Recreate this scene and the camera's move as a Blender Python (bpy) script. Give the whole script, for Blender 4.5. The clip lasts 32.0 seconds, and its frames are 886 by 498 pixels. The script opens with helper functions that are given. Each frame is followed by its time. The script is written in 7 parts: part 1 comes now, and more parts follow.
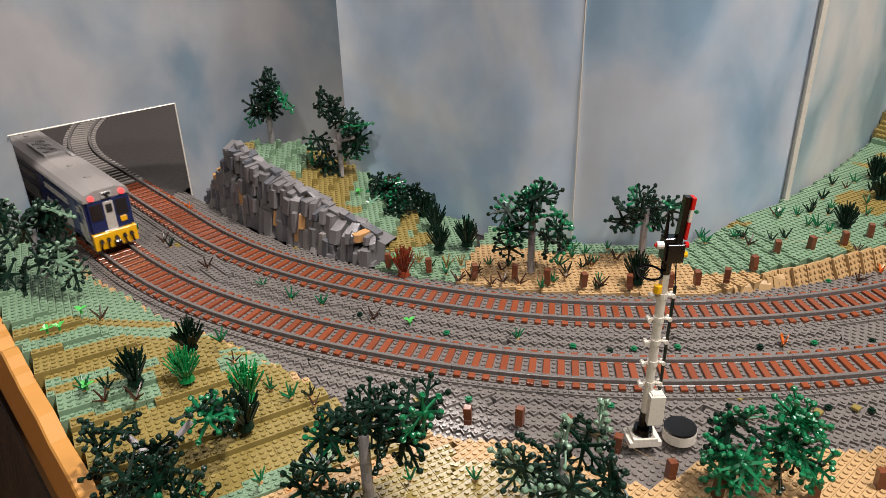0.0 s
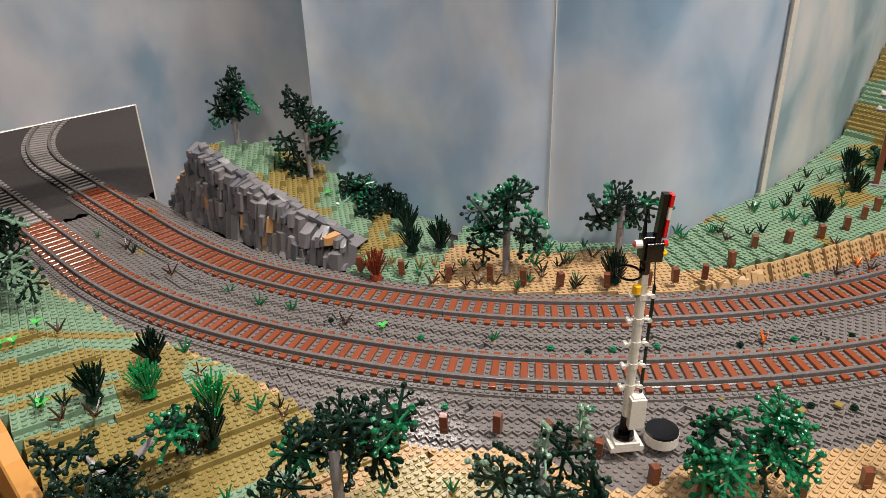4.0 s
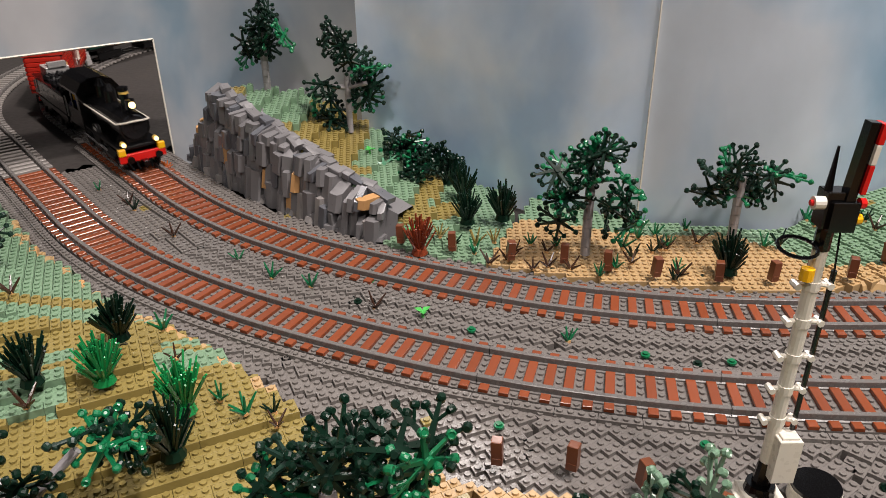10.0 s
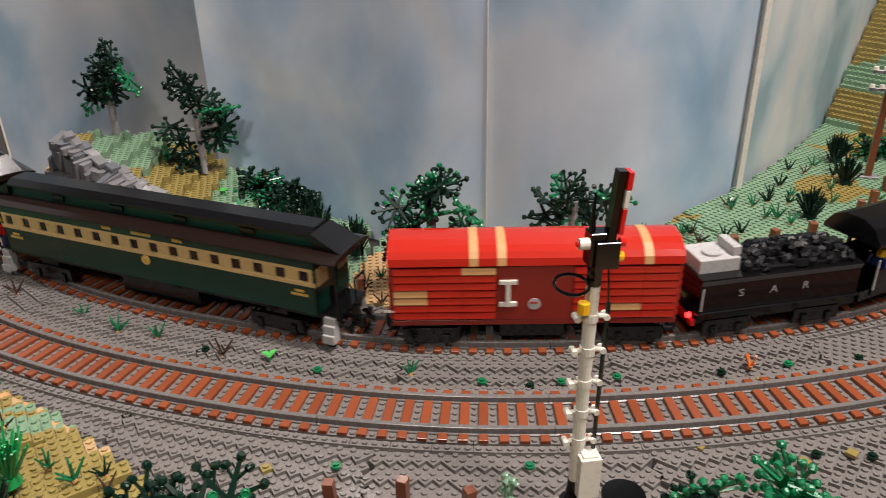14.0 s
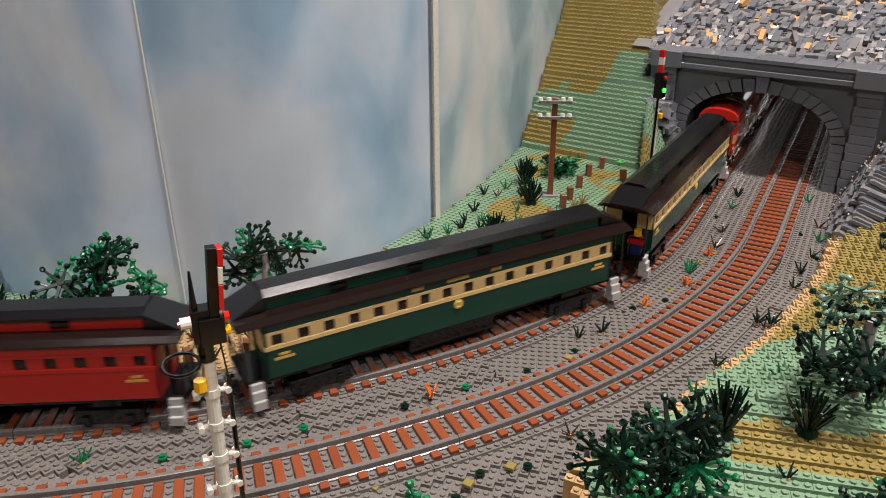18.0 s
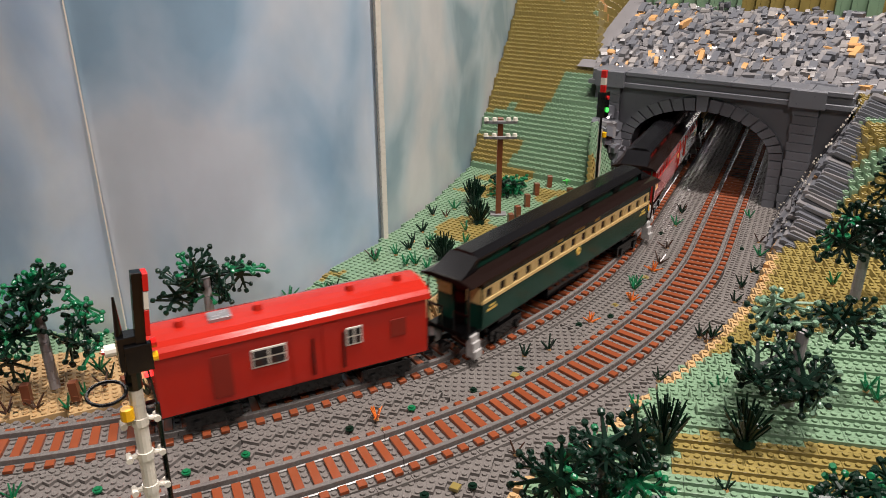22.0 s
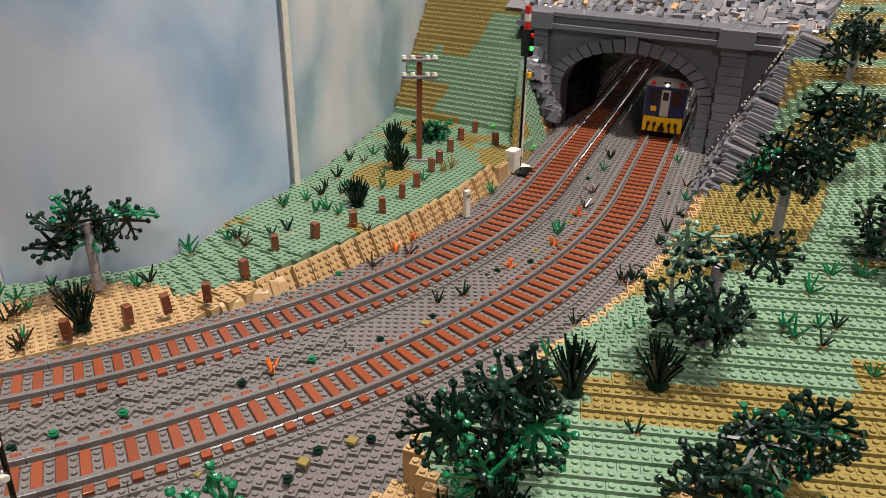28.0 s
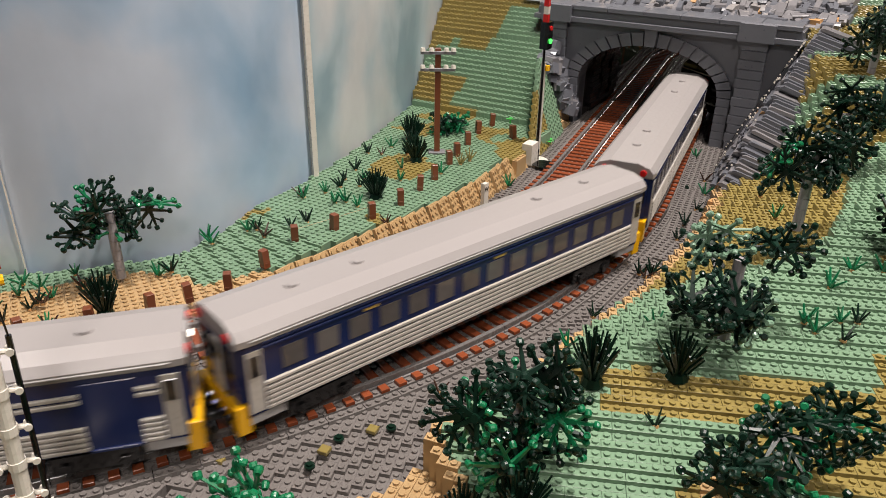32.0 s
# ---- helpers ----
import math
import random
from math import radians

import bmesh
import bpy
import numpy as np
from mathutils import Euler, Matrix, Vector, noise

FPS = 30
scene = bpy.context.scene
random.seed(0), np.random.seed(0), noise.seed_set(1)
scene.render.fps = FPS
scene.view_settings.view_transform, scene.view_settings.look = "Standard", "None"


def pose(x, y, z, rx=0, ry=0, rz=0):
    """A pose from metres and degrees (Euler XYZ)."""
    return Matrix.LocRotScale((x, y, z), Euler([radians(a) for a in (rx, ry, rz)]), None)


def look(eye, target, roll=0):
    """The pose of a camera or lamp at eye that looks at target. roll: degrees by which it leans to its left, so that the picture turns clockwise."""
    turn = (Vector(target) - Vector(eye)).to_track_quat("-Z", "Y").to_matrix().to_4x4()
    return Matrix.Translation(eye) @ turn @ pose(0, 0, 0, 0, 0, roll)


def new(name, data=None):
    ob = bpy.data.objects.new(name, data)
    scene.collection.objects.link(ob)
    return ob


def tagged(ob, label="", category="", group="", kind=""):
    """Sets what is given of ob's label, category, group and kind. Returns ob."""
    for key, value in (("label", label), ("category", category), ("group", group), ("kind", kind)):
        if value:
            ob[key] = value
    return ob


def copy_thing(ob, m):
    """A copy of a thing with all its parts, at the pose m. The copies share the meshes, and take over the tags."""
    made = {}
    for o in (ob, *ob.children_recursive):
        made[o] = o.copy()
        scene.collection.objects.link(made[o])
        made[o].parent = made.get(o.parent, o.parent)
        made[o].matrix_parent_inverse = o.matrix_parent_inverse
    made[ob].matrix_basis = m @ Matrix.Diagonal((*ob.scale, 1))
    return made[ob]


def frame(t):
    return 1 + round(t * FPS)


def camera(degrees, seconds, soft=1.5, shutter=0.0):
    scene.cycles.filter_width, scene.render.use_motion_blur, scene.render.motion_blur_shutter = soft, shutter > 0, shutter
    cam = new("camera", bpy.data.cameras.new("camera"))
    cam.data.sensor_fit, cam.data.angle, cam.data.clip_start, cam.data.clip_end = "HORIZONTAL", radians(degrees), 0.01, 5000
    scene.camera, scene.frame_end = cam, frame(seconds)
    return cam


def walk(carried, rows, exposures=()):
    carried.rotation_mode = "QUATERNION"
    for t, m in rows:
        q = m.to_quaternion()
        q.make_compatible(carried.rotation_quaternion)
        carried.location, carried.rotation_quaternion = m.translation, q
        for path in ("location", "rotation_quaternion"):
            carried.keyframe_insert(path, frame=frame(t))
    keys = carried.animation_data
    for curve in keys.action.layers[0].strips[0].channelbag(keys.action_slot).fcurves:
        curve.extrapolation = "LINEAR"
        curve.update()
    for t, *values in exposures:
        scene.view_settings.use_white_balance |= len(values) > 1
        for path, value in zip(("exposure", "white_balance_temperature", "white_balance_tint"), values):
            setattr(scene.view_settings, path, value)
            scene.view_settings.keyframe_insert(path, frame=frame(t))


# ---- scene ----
cam = camera(61.3, 32.0, soft=0.5, shutter=0.5)
PATH = [
    (0, (0.03, -0.034, 0.504), (-0.018, 1.749, -0.402), -1.5),
    (0.5, (0.03, -0.032, 0.504), (-0.012, 1.752, -0.4), -1.4),
    (1, (0.032, -0.029, 0.498), (0.002, 1.758, -0.4), -1.3),
    (1.5, (0.027, -0.022, 0.499), (0.012, 1.763, -0.402), -1.5),
    (2, (0.025, -0.018, 0.501), (0.024, 1.767, -0.401), -1.5),
    (2.5, (0.027, -0.015, 0.503), (0.036, 1.768, -0.403), -1.6),
    (3, (0.027, -0.013, 0.503), (0.043, 1.771, -0.4), -1.6),
    (3.5, (0.031, -0.01, 0.5), (0.048, 1.772, -0.407), -1.7),
    (5.5, (0.038, 0.024, 0.469), (0.024, 1.792, -0.467), -1.2),
    (6, (0.053, 0.063, 0.445), (0.006, 1.821, -0.508), -0.9),
    (6.5, (0.046, 0.12, 0.4), (-0.031, 1.869, -0.566), -0.7),
    (7, (0.038, 0.147, 0.384), (-0.058, 1.89, -0.592), -0.7),
    (7.5, (0.033, 0.154, 0.378), (-0.057, 1.903, -0.588), -0.7),
    (8, (0.041, 0.157, 0.379), (-0.043, 1.911, -0.579), -1.0),
    (8.5, (0.036, 0.157, 0.37), (-0.038, 1.921, -0.571), -0.7),
    (9, (0.031, 0.163, 0.365), (-0.052, 1.933, -0.562), -0.4),
    (9.5, (0.025, 0.162, 0.371), (-0.08, 1.935, -0.548), -0.4),
    (10, (0.029, 0.165, 0.374), (-0.105, 1.939, -0.54), -0.8),
    (10.5, (0.037, 0.171, 0.38), (-0.105, 1.947, -0.529), -0.9),
    (11, (0.037, 0.175, 0.385), (-0.104, 1.95, -0.525), -1.2),
    (11.5, (0.037, 0.179, 0.386), (-0.1, 1.954, -0.524), -1.5),
    (12, (0.042, 0.178, 0.386), (-0.07, 1.959, -0.517), -1.3),
    (12.5, (0.049, 0.174, 0.391), (-0.021, 1.962, -0.504), -1.0),
    (13, (0.071, 0.17, 0.399), (0.044, 1.955, -0.501), -1.4),
    (13.5, (0.086, 0.163, 0.402), (0.118, 1.951, -0.495), -1.4),
    (14, (0.097, 0.157, 0.404), (0.197, 1.946, -0.484), -1.2),
    (14.5, (0.115, 0.157, 0.404), (0.275, 1.939, -0.489), -1.2),
    (16.5, (0.18, 0.147, 0.422), (0.632, 1.889, -0.452), -1.0),
    (17, (0.196, 0.142, 0.43), (0.725, 1.867, -0.432), -0.7),
    (17.5, (0.206, 0.141, 0.431), (0.792, 1.852, -0.422), -0.7),
    (18, (0.21, 0.14, 0.431), (0.842, 1.841, -0.41), -0.5),
    (18.5, (0.21, 0.138, 0.436), (0.871, 1.833, -0.397), -0.5),
    (19, (0.211, 0.137, 0.435), (0.888, 1.831, -0.385), -0.5),
    (19.5, (0.21, 0.137, 0.434), (0.899, 1.831, -0.377), -0.4),
    (20, (0.214, 0.137, 0.432), (0.909, 1.831, -0.373), -0.4),
    (20.5, (0.221, 0.14, 0.43), (0.922, 1.833, -0.371), -0.3),
    (21, (0.224, 0.14, 0.43), (0.935, 1.832, -0.365), -0.3),
    (21.5, (0.224, 0.136, 0.432), (0.946, 1.826, -0.356), -0.3),
    (22, (0.226, 0.134, 0.43), (0.964, 1.816, -0.361), -0.2),
    (22.5, (0.236, 0.138, 0.418), (0.993, 1.807, -0.384), -0.1),
    (23, (0.25, 0.142, 0.408), (1.029, 1.792, -0.412), -0.1),
    (23.5, (0.259, 0.143, 0.403), (1.06, 1.771, -0.439), -0.1),
    (24, (0.263, 0.146, 0.4), (1.083, 1.756, -0.459), 0.0),
    (24.5, (0.267, 0.148, 0.4), (1.095, 1.748, -0.469), 0.2),
    (26.5, (0.272, 0.152, 0.395), (1.093, 1.751, -0.482), 0.7),
    (27, (0.274, 0.151, 0.394), (1.1, 1.747, -0.484), 0.7),
    (27.5, (0.278, 0.152, 0.389), (1.112, 1.744, -0.489), 0.8),
    (28, (0.28, 0.152, 0.388), (1.125, 1.737, -0.491), 1.0),
    (28.5, (0.28, 0.15, 0.388), (1.131, 1.732, -0.492), 1.1),
    (29, (0.279, 0.147, 0.387), (1.131, 1.727, -0.495), 1.1),
    (29.5, (0.277, 0.147, 0.388), (1.129, 1.726, -0.496), 1.1),
    (30, (0.277, 0.148, 0.388), (1.125, 1.727, -0.498), 1.1),
    (30.5, (0.276, 0.148, 0.388), (1.117, 1.73, -0.499), 1.1),
    (31, (0.274, 0.149, 0.387), (1.108, 1.735, -0.501), 1.2),
    (31.5, (0.274, 0.15, 0.386), (1.096, 1.741, -0.504), 1.0),
    (32, (0.272, 0.152, 0.387), (1.086, 1.746, -0.507), 1.0),
]
walk(cam, [(t, look(eye, target, roll)) for t, eye, target, roll in PATH])

# ---- light: exhibition hall with ceiling lamps, and two added lamps ----
world = bpy.data.worlds.new("hall")
scene.world = world
world.use_nodes = True
world.node_tree.nodes["Background"].inputs[0].default_value = (0.95, 0.90, 1.0, 1)
world.node_tree.nodes["Background"].inputs[1].default_value = 0.018


def hall_lamp(x, y, z, size, watts, target, colour=(1.0, 0.905, 0.86)):
    d = bpy.data.lights.new("hall_lamp", "AREA")
    d.shape, d.size, d.energy, d.color = "DISK", size, watts, colour
    o = new("hall_lamp", d)
    o.matrix_world = look((x, y, z), target)
    return o


hall_lamp(-0.45, -1.7, 2.7, 0.55, 41, (0.3, 0.8, 0))
hall_lamp(1.6, -0.5, 3.2, 0.26, 66, (0.5, 0.8, 0))
hall_lamp(1.15, 0.40, 3.4, 0.22, 155, (0.7, 0.7, 0))
hall_lamp(0.03, 4.05, 3.0, 0.34, 62, (0.2, 0.8, 0))
# Unseen lamp added behind the backdrop to brighten the hidden track.
hall_lamp(-0.7, 2.3, 3.3, 0.26, 30, (-0.6, 1.5, 0))
# Unseen far lamp added to put glints on the rails inside the tunnel.
hall_lamp(7.6, 5.3, 2.9, 0.9, 55, (1.4, 1.4, 0))

# ---- materials ----
U = 0.008      # one stud
PL = 0.0032    # one plate


def mat(name, col, rough=0.3, metal=0.0, vary=0.10, bump=0.0, scale=60.0, emit=0.0, obj=True, spec=0.5):
    m = bpy.data.materials.new(name)
    m.use_nodes = True
    n, l = m.node_tree.nodes, m.node_tree.links
    b = n["Principled BSDF"]
    b.inputs["Roughness"].default_value = rough
    b.inputs["Metallic"].default_value = metal
    b.inputs["Specular IOR Level"].default_value = spec
    c = (*col, 1)
    if emit:
        b.inputs["Base Color"].default_value = c
        b.inputs["Emission Color"].default_value = c
        b.inputs["Emission Strength"].default_value = emit
        return m
    geo = n.new("ShaderNodeNewGeometry")
    oi = n.new("ShaderNodeObjectInfo")
    tc = n.new("ShaderNodeTexCoord")
    no = n.new("ShaderNodeTexNoise")
    no.inputs["Scale"].default_value = scale
    no.inputs["Detail"].default_value = 5
    l.new(tc.outputs["Object"], no.inputs["Vector"])
    add = n.new("ShaderNodeMath")
    l.new(geo.outputs["Random Per Island"], add.inputs[0])
    if obj:
        l.new(oi.outputs["Random"], add.inputs[1])
    else:
        add.inputs[1].default_value = 0.5
    fr = n.new("ShaderNodeMath")
    fr.operation = "FRACT"
    l.new(add.outputs[0], fr.inputs[0])
    ad2 = n.new("ShaderNodeMath")
    l.new(fr.outputs[0], ad2.inputs[0])
    l.new(no.outputs["Fac"], ad2.inputs[1])
    mr = n.new("ShaderNodeMapRange")
    mr.inputs["From Max"].default_value = 2.0
    mr.inputs["To Min"].default_value = 1 - vary
    mr.inputs["To Max"].default_value = 1 + vary
    l.new(ad2.outputs[0], mr.inputs["Value"])
    hs = n.new("ShaderNodeHueSaturation")
    hs.inputs["Color"].default_value = c
    l.new(mr.outputs[0], hs.inputs["Value"])
    l.new(hs.outputs[0], b.inputs["Base Color"])
    n2 = n.new("ShaderNodeTexNoise")
    n2.inputs["Scale"].default_value = scale * 4
    l.new(tc.outputs["Object"], n2.inputs["Vector"])
    m2 = n.new("ShaderNodeMapRange")
    m2.inputs["To Min"].default_value = rough * 0.75
    m2.inputs["To Max"].default_value = rough * 1.3
    l.new(n2.outputs["Fac"], m2.inputs["Value"])
    l.new(m2.outputs[0], b.inputs["Roughness"])
    if bump:
        bp = n.new("ShaderNodeBump")
        bp.inputs["Strength"].default_value = bump
        bp.inputs["Distance"].default_value = 0.0006
        l.new(n2.outputs["Fac"], bp.inputs["Height"])
        l.new(bp.outputs[0], b.inputs["Normal"])
    return m


M_STONE = mat("grey_ballast_plastic", (0.158, 0.144, 0.134), 0.28, vary=0.07)
M_RAIL = mat("rail_grey_plastic", (0.140, 0.130, 0.124), 0.26)
M_SLEEP = mat("reddish_brown_plastic", (0.215, 0.055, 0.022), 0.20, vary=0.22)
M_POST = mat("brown_plastic", (0.16, 0.05, 0.022), 0.3, vary=0.15)
M_SAND = mat("sand_green_plastic", (0.165, 0.262, 0.165), 0.30, vary=0.09)
M_TAN = mat("tan_plastic", (0.42, 0.278, 0.132), 0.42, vary=0.10)
M_OLIVE = mat("olive_plastic", (0.235, 0.182, 0.055), 0.30, vary=0.12)
M_NOUGAT = mat("nougat_plastic", (0.52, 0.29, 0.12), 0.32, vary=0.10)
M_ROCK = mat("rock_grey_plastic", (0.17, 0.165, 0.17), 0.30, vary=0.22)
M_ROCKL = mat("light_rock_plastic", (0.257, 0.242, 0.234), 0.32, vary=0.15)
M_PORTAL = mat("slate_plastic", (0.115, 0.12, 0.135), 0.30, vary=0.12)
M_LEAF = mat("dark_green_plastic", (0.003, 0.016, 0.009), 0.30, vary=0.25, spec=0.28)
M_LEAFB = mat("bright_green_plastic", (0.005, 0.136, 0.051), 0.30, vary=0.2)
M_LEAFS = mat("sage_green_plastic", (0.14, 0.24, 0.16), 0.34, vary=0.15)
M_LEAFG = mat("slate_green_plastic", (0.009, 0.027, 0.018), 0.30, vary=0.2, spec=0.28)
M_GRASS = mat("grass_green_plastic", (0.01, 0.22, 0.06), 0.22, vary=0.25)
M_LIME = mat("lime_green_plastic", (0.07, 0.42, 0.08), 0.25, vary=0.2)
M_TWIG = mat("dark_brown_plastic", (0.045, 0.022, 0.014), 0.25, vary=0.3)
M_ORANGE = mat("orange_plastic", (0.62, 0.15, 0.025), 0.25, vary=0.2)
M_RUST = mat("rust_plastic", (0.19, 0.035, 0.014), 0.25, vary=0.2)
M_BARK = mat("grey_bark_plastic", (0.28, 0.265, 0.27), 0.32, vary=0.12)
M_WHITE = mat("white_plastic", (0.66, 0.62, 0.54), 0.28, vary=0.05)
M_BLACK = mat("black_plastic", (0.0035, 0.0035, 0.0038), 0.14, vary=0.3)
M_RED = mat("red_plastic", (0.55, 0.012, 0.010), 0.18, vary=0.08)
M_YELLOW = mat("yellow_plastic", (0.80, 0.42, 0.008), 0.22, vary=0.05)
M_STEEL = mat("metal_grey_plastic", (0.35, 0.35, 0.36), 0.25, metal=0.5, vary=0.1)
M_FABRIC = mat("black_cloth", (0.024, 0.020, 0.018), 0.7, vary=0.3, bump=0.5, scale=30, obj=False)
M_WOOD = mat("orange_pine", (0.52, 0.25, 0.055), 0.5, vary=0.2, bump=0.2, scale=25, obj=False)
M_FLOOR = mat("hall_floor", (0.42, 0.20, 0.07), 0.5, vary=0.2, bump=0.2, scale=8, obj=False)


def backdrop_mat(name, base, dark, warm, seed):
    m = bpy.data.materials.new(name)
    m.use_nodes = True
    n, l = m.node_tree.nodes, m.node_tree.links
    b = n["Principled BSDF"]
    b.inputs["Roughness"].default_value = 0.5
    tc = n.new("ShaderNodeTexCoord")
    mp = n.new("ShaderNodeMapping")
    mp.inputs["Location"].default_value = (seed, seed * 0.7, seed * 0.3)
    mp.inputs["Scale"].default_value = (1.0, 1.0, 0.75)
    l.new(tc.outputs["Object"], mp.inputs["Vector"])
    a = n.new("ShaderNodeTexNoise")
    a.inputs["Scale"].default_value = 6.0
    a.inputs["Detail"].default_value = 4
    a.inputs["Roughness"].default_value = 0.45
    a.inputs["Distortion"].default_value = 0.4
    l.new(mp.outputs[0], a.inputs["Vector"])
    ra = n.new("ShaderNodeValToRGB")
    e = ra.color_ramp.elements
    e[0].position, e[0].color = 0.36, (*dark, 1)
    e[1].position, e[1].color = 0.60, (*warm, 1)
    k = ra.color_ramp.elements.new(0.47)
    k.color = (*base, 1)
    l.new(a.outputs["Fac"], ra.inputs[0])
    c = n.new("ShaderNodeTexNoise")
    c.inputs["Scale"].default_value = 14
    c.inputs["Detail"].default_value = 6
    l.new(mp.outputs[0], c.inputs["Vector"])
    mr = n.new("ShaderNodeMapRange")
    mr.inputs["From Min"].default_value = 0.3
    mr.inputs["From Max"].default_value = 0.7
    mr.inputs["To Min"].default_value = 0.90
    mr.inputs["To Max"].default_value = 1.08
    l.new(c.outputs["Fac"], mr.inputs["Value"])
    hs = n.new("ShaderNodeHueSaturation")
    l.new(ra.outputs[0], hs.inputs["Color"])
    l.new(mr.outputs[0], hs.inputs["Value"])
    l.new(hs.outputs[0], b.inputs["Base Color"])
    return m


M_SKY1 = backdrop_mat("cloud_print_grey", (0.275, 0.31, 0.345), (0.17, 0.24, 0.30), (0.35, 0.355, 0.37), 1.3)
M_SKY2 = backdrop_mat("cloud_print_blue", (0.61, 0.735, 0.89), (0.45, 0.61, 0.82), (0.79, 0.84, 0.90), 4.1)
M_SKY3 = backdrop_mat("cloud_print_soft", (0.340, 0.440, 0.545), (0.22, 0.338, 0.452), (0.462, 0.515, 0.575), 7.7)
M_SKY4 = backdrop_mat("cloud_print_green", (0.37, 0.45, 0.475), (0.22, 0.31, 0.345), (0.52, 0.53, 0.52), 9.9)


# ---- mesh helpers ----
class G:
    """Collects faces, then becomes one mesh."""

    def __init__(self):
        self.v, self.f, self.m = [], [], []

    def add(self, vs, fs, mi=0, M=None):
        o = len(self.v)
        self.v.extend([tuple(M @ Vector(p)) for p in vs] if M is not None else vs)
        self.f.extend([tuple(i + o for i in q) for q in fs])
        self.m.extend([mi] * len(fs))
        return self

    def brick(self, x0, x1, y0, y1, z0, z1, mi=0, M=None, c=0.0004):
        """A block with chamfered upper edges."""
        vs = [(x0, y0, z0), (x1, y0, z0), (x1, y1, z0), (x0, y1, z0),
              (x0, y0, z1 - c), (x1, y0, z1 - c), (x1, y1, z1 - c), (x0, y1, z1 - c),
              (x0 + c, y0 + c, z1), (x1 - c, y0 + c, z1), (x1 - c, y1 - c, z1), (x0 + c, y1 - c, z1)]
        fs = [(3, 2, 1, 0), (0, 1, 5, 4), (1, 2, 6, 5), (2, 3, 7, 6), (3, 0, 4, 7),
              (4, 5, 9, 8), (5, 6, 10, 9), (6, 7, 11, 10), (7, 4, 8, 11), (8, 9, 10, 11)]
        return self.add(vs, fs, mi, M)

    def slab(self, x0, x1, y0, y1, z0, z1, mi=0, M=None, c=0.0004):
        """A block with all edges along z and x chamfered: an octagonal bar, capped."""
        prof = [(y0 + c, z0), (y1 - c, z0), (y1, z0 + c), (y1, z1 - c), (y1 - c, z1), (y0 + c, z1), (y0, z1 - c), (y0, z0 + c)]
        return self.sweep(prof, [(x0,), (x1,)], mi, M)

    def sweep(self, prof, xs, mi=0, M=None):
        """A profile in y and z drawn out along x; a station may carry scale factors for y and z and a lift."""
        n, vs, fs = len(prof), [], []
        for s in xs:
            x, sy, sz, dz = (tuple(s) + (1, 1, 0)[len(s) - 1:])
            vs += [(x, p[0] * sy, p[1] * sz + dz) for p in prof]
        for i in range(len(xs) - 1):
            for j in range(n):
                k = (j + 1) % n
                fs.append((i * n + j, i * n + k, (i + 1) * n + k, (i + 1) * n + j))
        fs.append(tuple(range(n - 1, -1, -1)))
        fs.append(tuple((len(xs) - 1) * n + j for j in range(n)))
        return self.add(vs, fs, mi, M)

    def cyl(self, r0, r1, z0, z1, n=10, mi=0, M=None, bottom=True):
        vs = [(r0 * math.cos(2 * math.pi * i / n), r0 * math.sin(2 * math.pi * i / n), z0) for i in range(n)]
        vs += [(r1 * math.cos(2 * math.pi * i / n), r1 * math.sin(2 * math.pi * i / n), z1) for i in range(n)]
        fs = [(i, (i + 1) % n, n + (i + 1) % n, n + i) for i in range(n)] + [tuple(range(n, 2 * n))]
        if bottom:
            fs.append(tuple(range(n - 1, -1, -1)))
        return self.add(vs, fs, mi, M)

    def stud(self, x, y, z, mi=0, M=None, n=8):
        return self.cyl(0.0024, 0.00235, z, z + 0.0017, n, mi, M, False)

    def ring(self, r, w, n=14, k=6, mi=0, M=None):
        """A torus about z."""
        vs, fs = [], []
        for i in range(n):
            a = 2 * math.pi * i / n
            for j in range(k):
                b = 2 * math.pi * j / k
                vs.append(((r + w * math.cos(b)) * math.cos(a), (r + w * math.cos(b)) * math.sin(a), w * math.sin(b)))
        for i in range(n):
            for j in range(k):
                fs.append((i * k + j, ((i + 1) % n) * k + j, ((i + 1) % n) * k + (j + 1) % k, i * k + (j + 1) % k))
        return self.add(vs, fs, mi, M)

    def rod(self, a, b, r0, r1=None, n=6, mi=0):
        a, b = Vector(a), Vector(b)
        M = Matrix.Translation(a) @ (b - a).to_track_quat("Z", "Y").to_matrix().to_4x4()
        return self.cyl(r0, r0 if r1 is None else r1, 0, (b - a).length, n, mi, M)

    def mesh(self, name, mats):
        me = bpy.data.meshes.new(name)
        me.from_pydata(self.v, [], self.f)
        for m in (mats if isinstance(mats, (list, tuple)) else [mats]):
            me.materials.append(m)
        me.polygons.foreach_set("material_index", self.m)
        me.update()
        return me


STUD = [(0.0024 * math.cos(math.pi * i / 4 + 0.39), 0.0024 * math.sin(math.pi * i / 4 + 0.39)) for i in range(8)]
STUD_F = [(i, (i + 1) % 8, 8 + (i + 1) % 8, 8 + i) for i in range(8)] + [tuple(range(8, 16))]


def studs(g, pts, mi=0):
    """Round studs on top of the places given."""
    for x, y, z in pts:
        o = len(g.v)
        g.v.extend([(x + a, y + b, z) for a, b in STUD])
        g.v.extend([(x + a, y + b, z + 0.0017) for a, b in STUD])
        g.f.extend([tuple(i + o for i in q) for q in STUD_F])
        g.m.extend([mi] * 9)


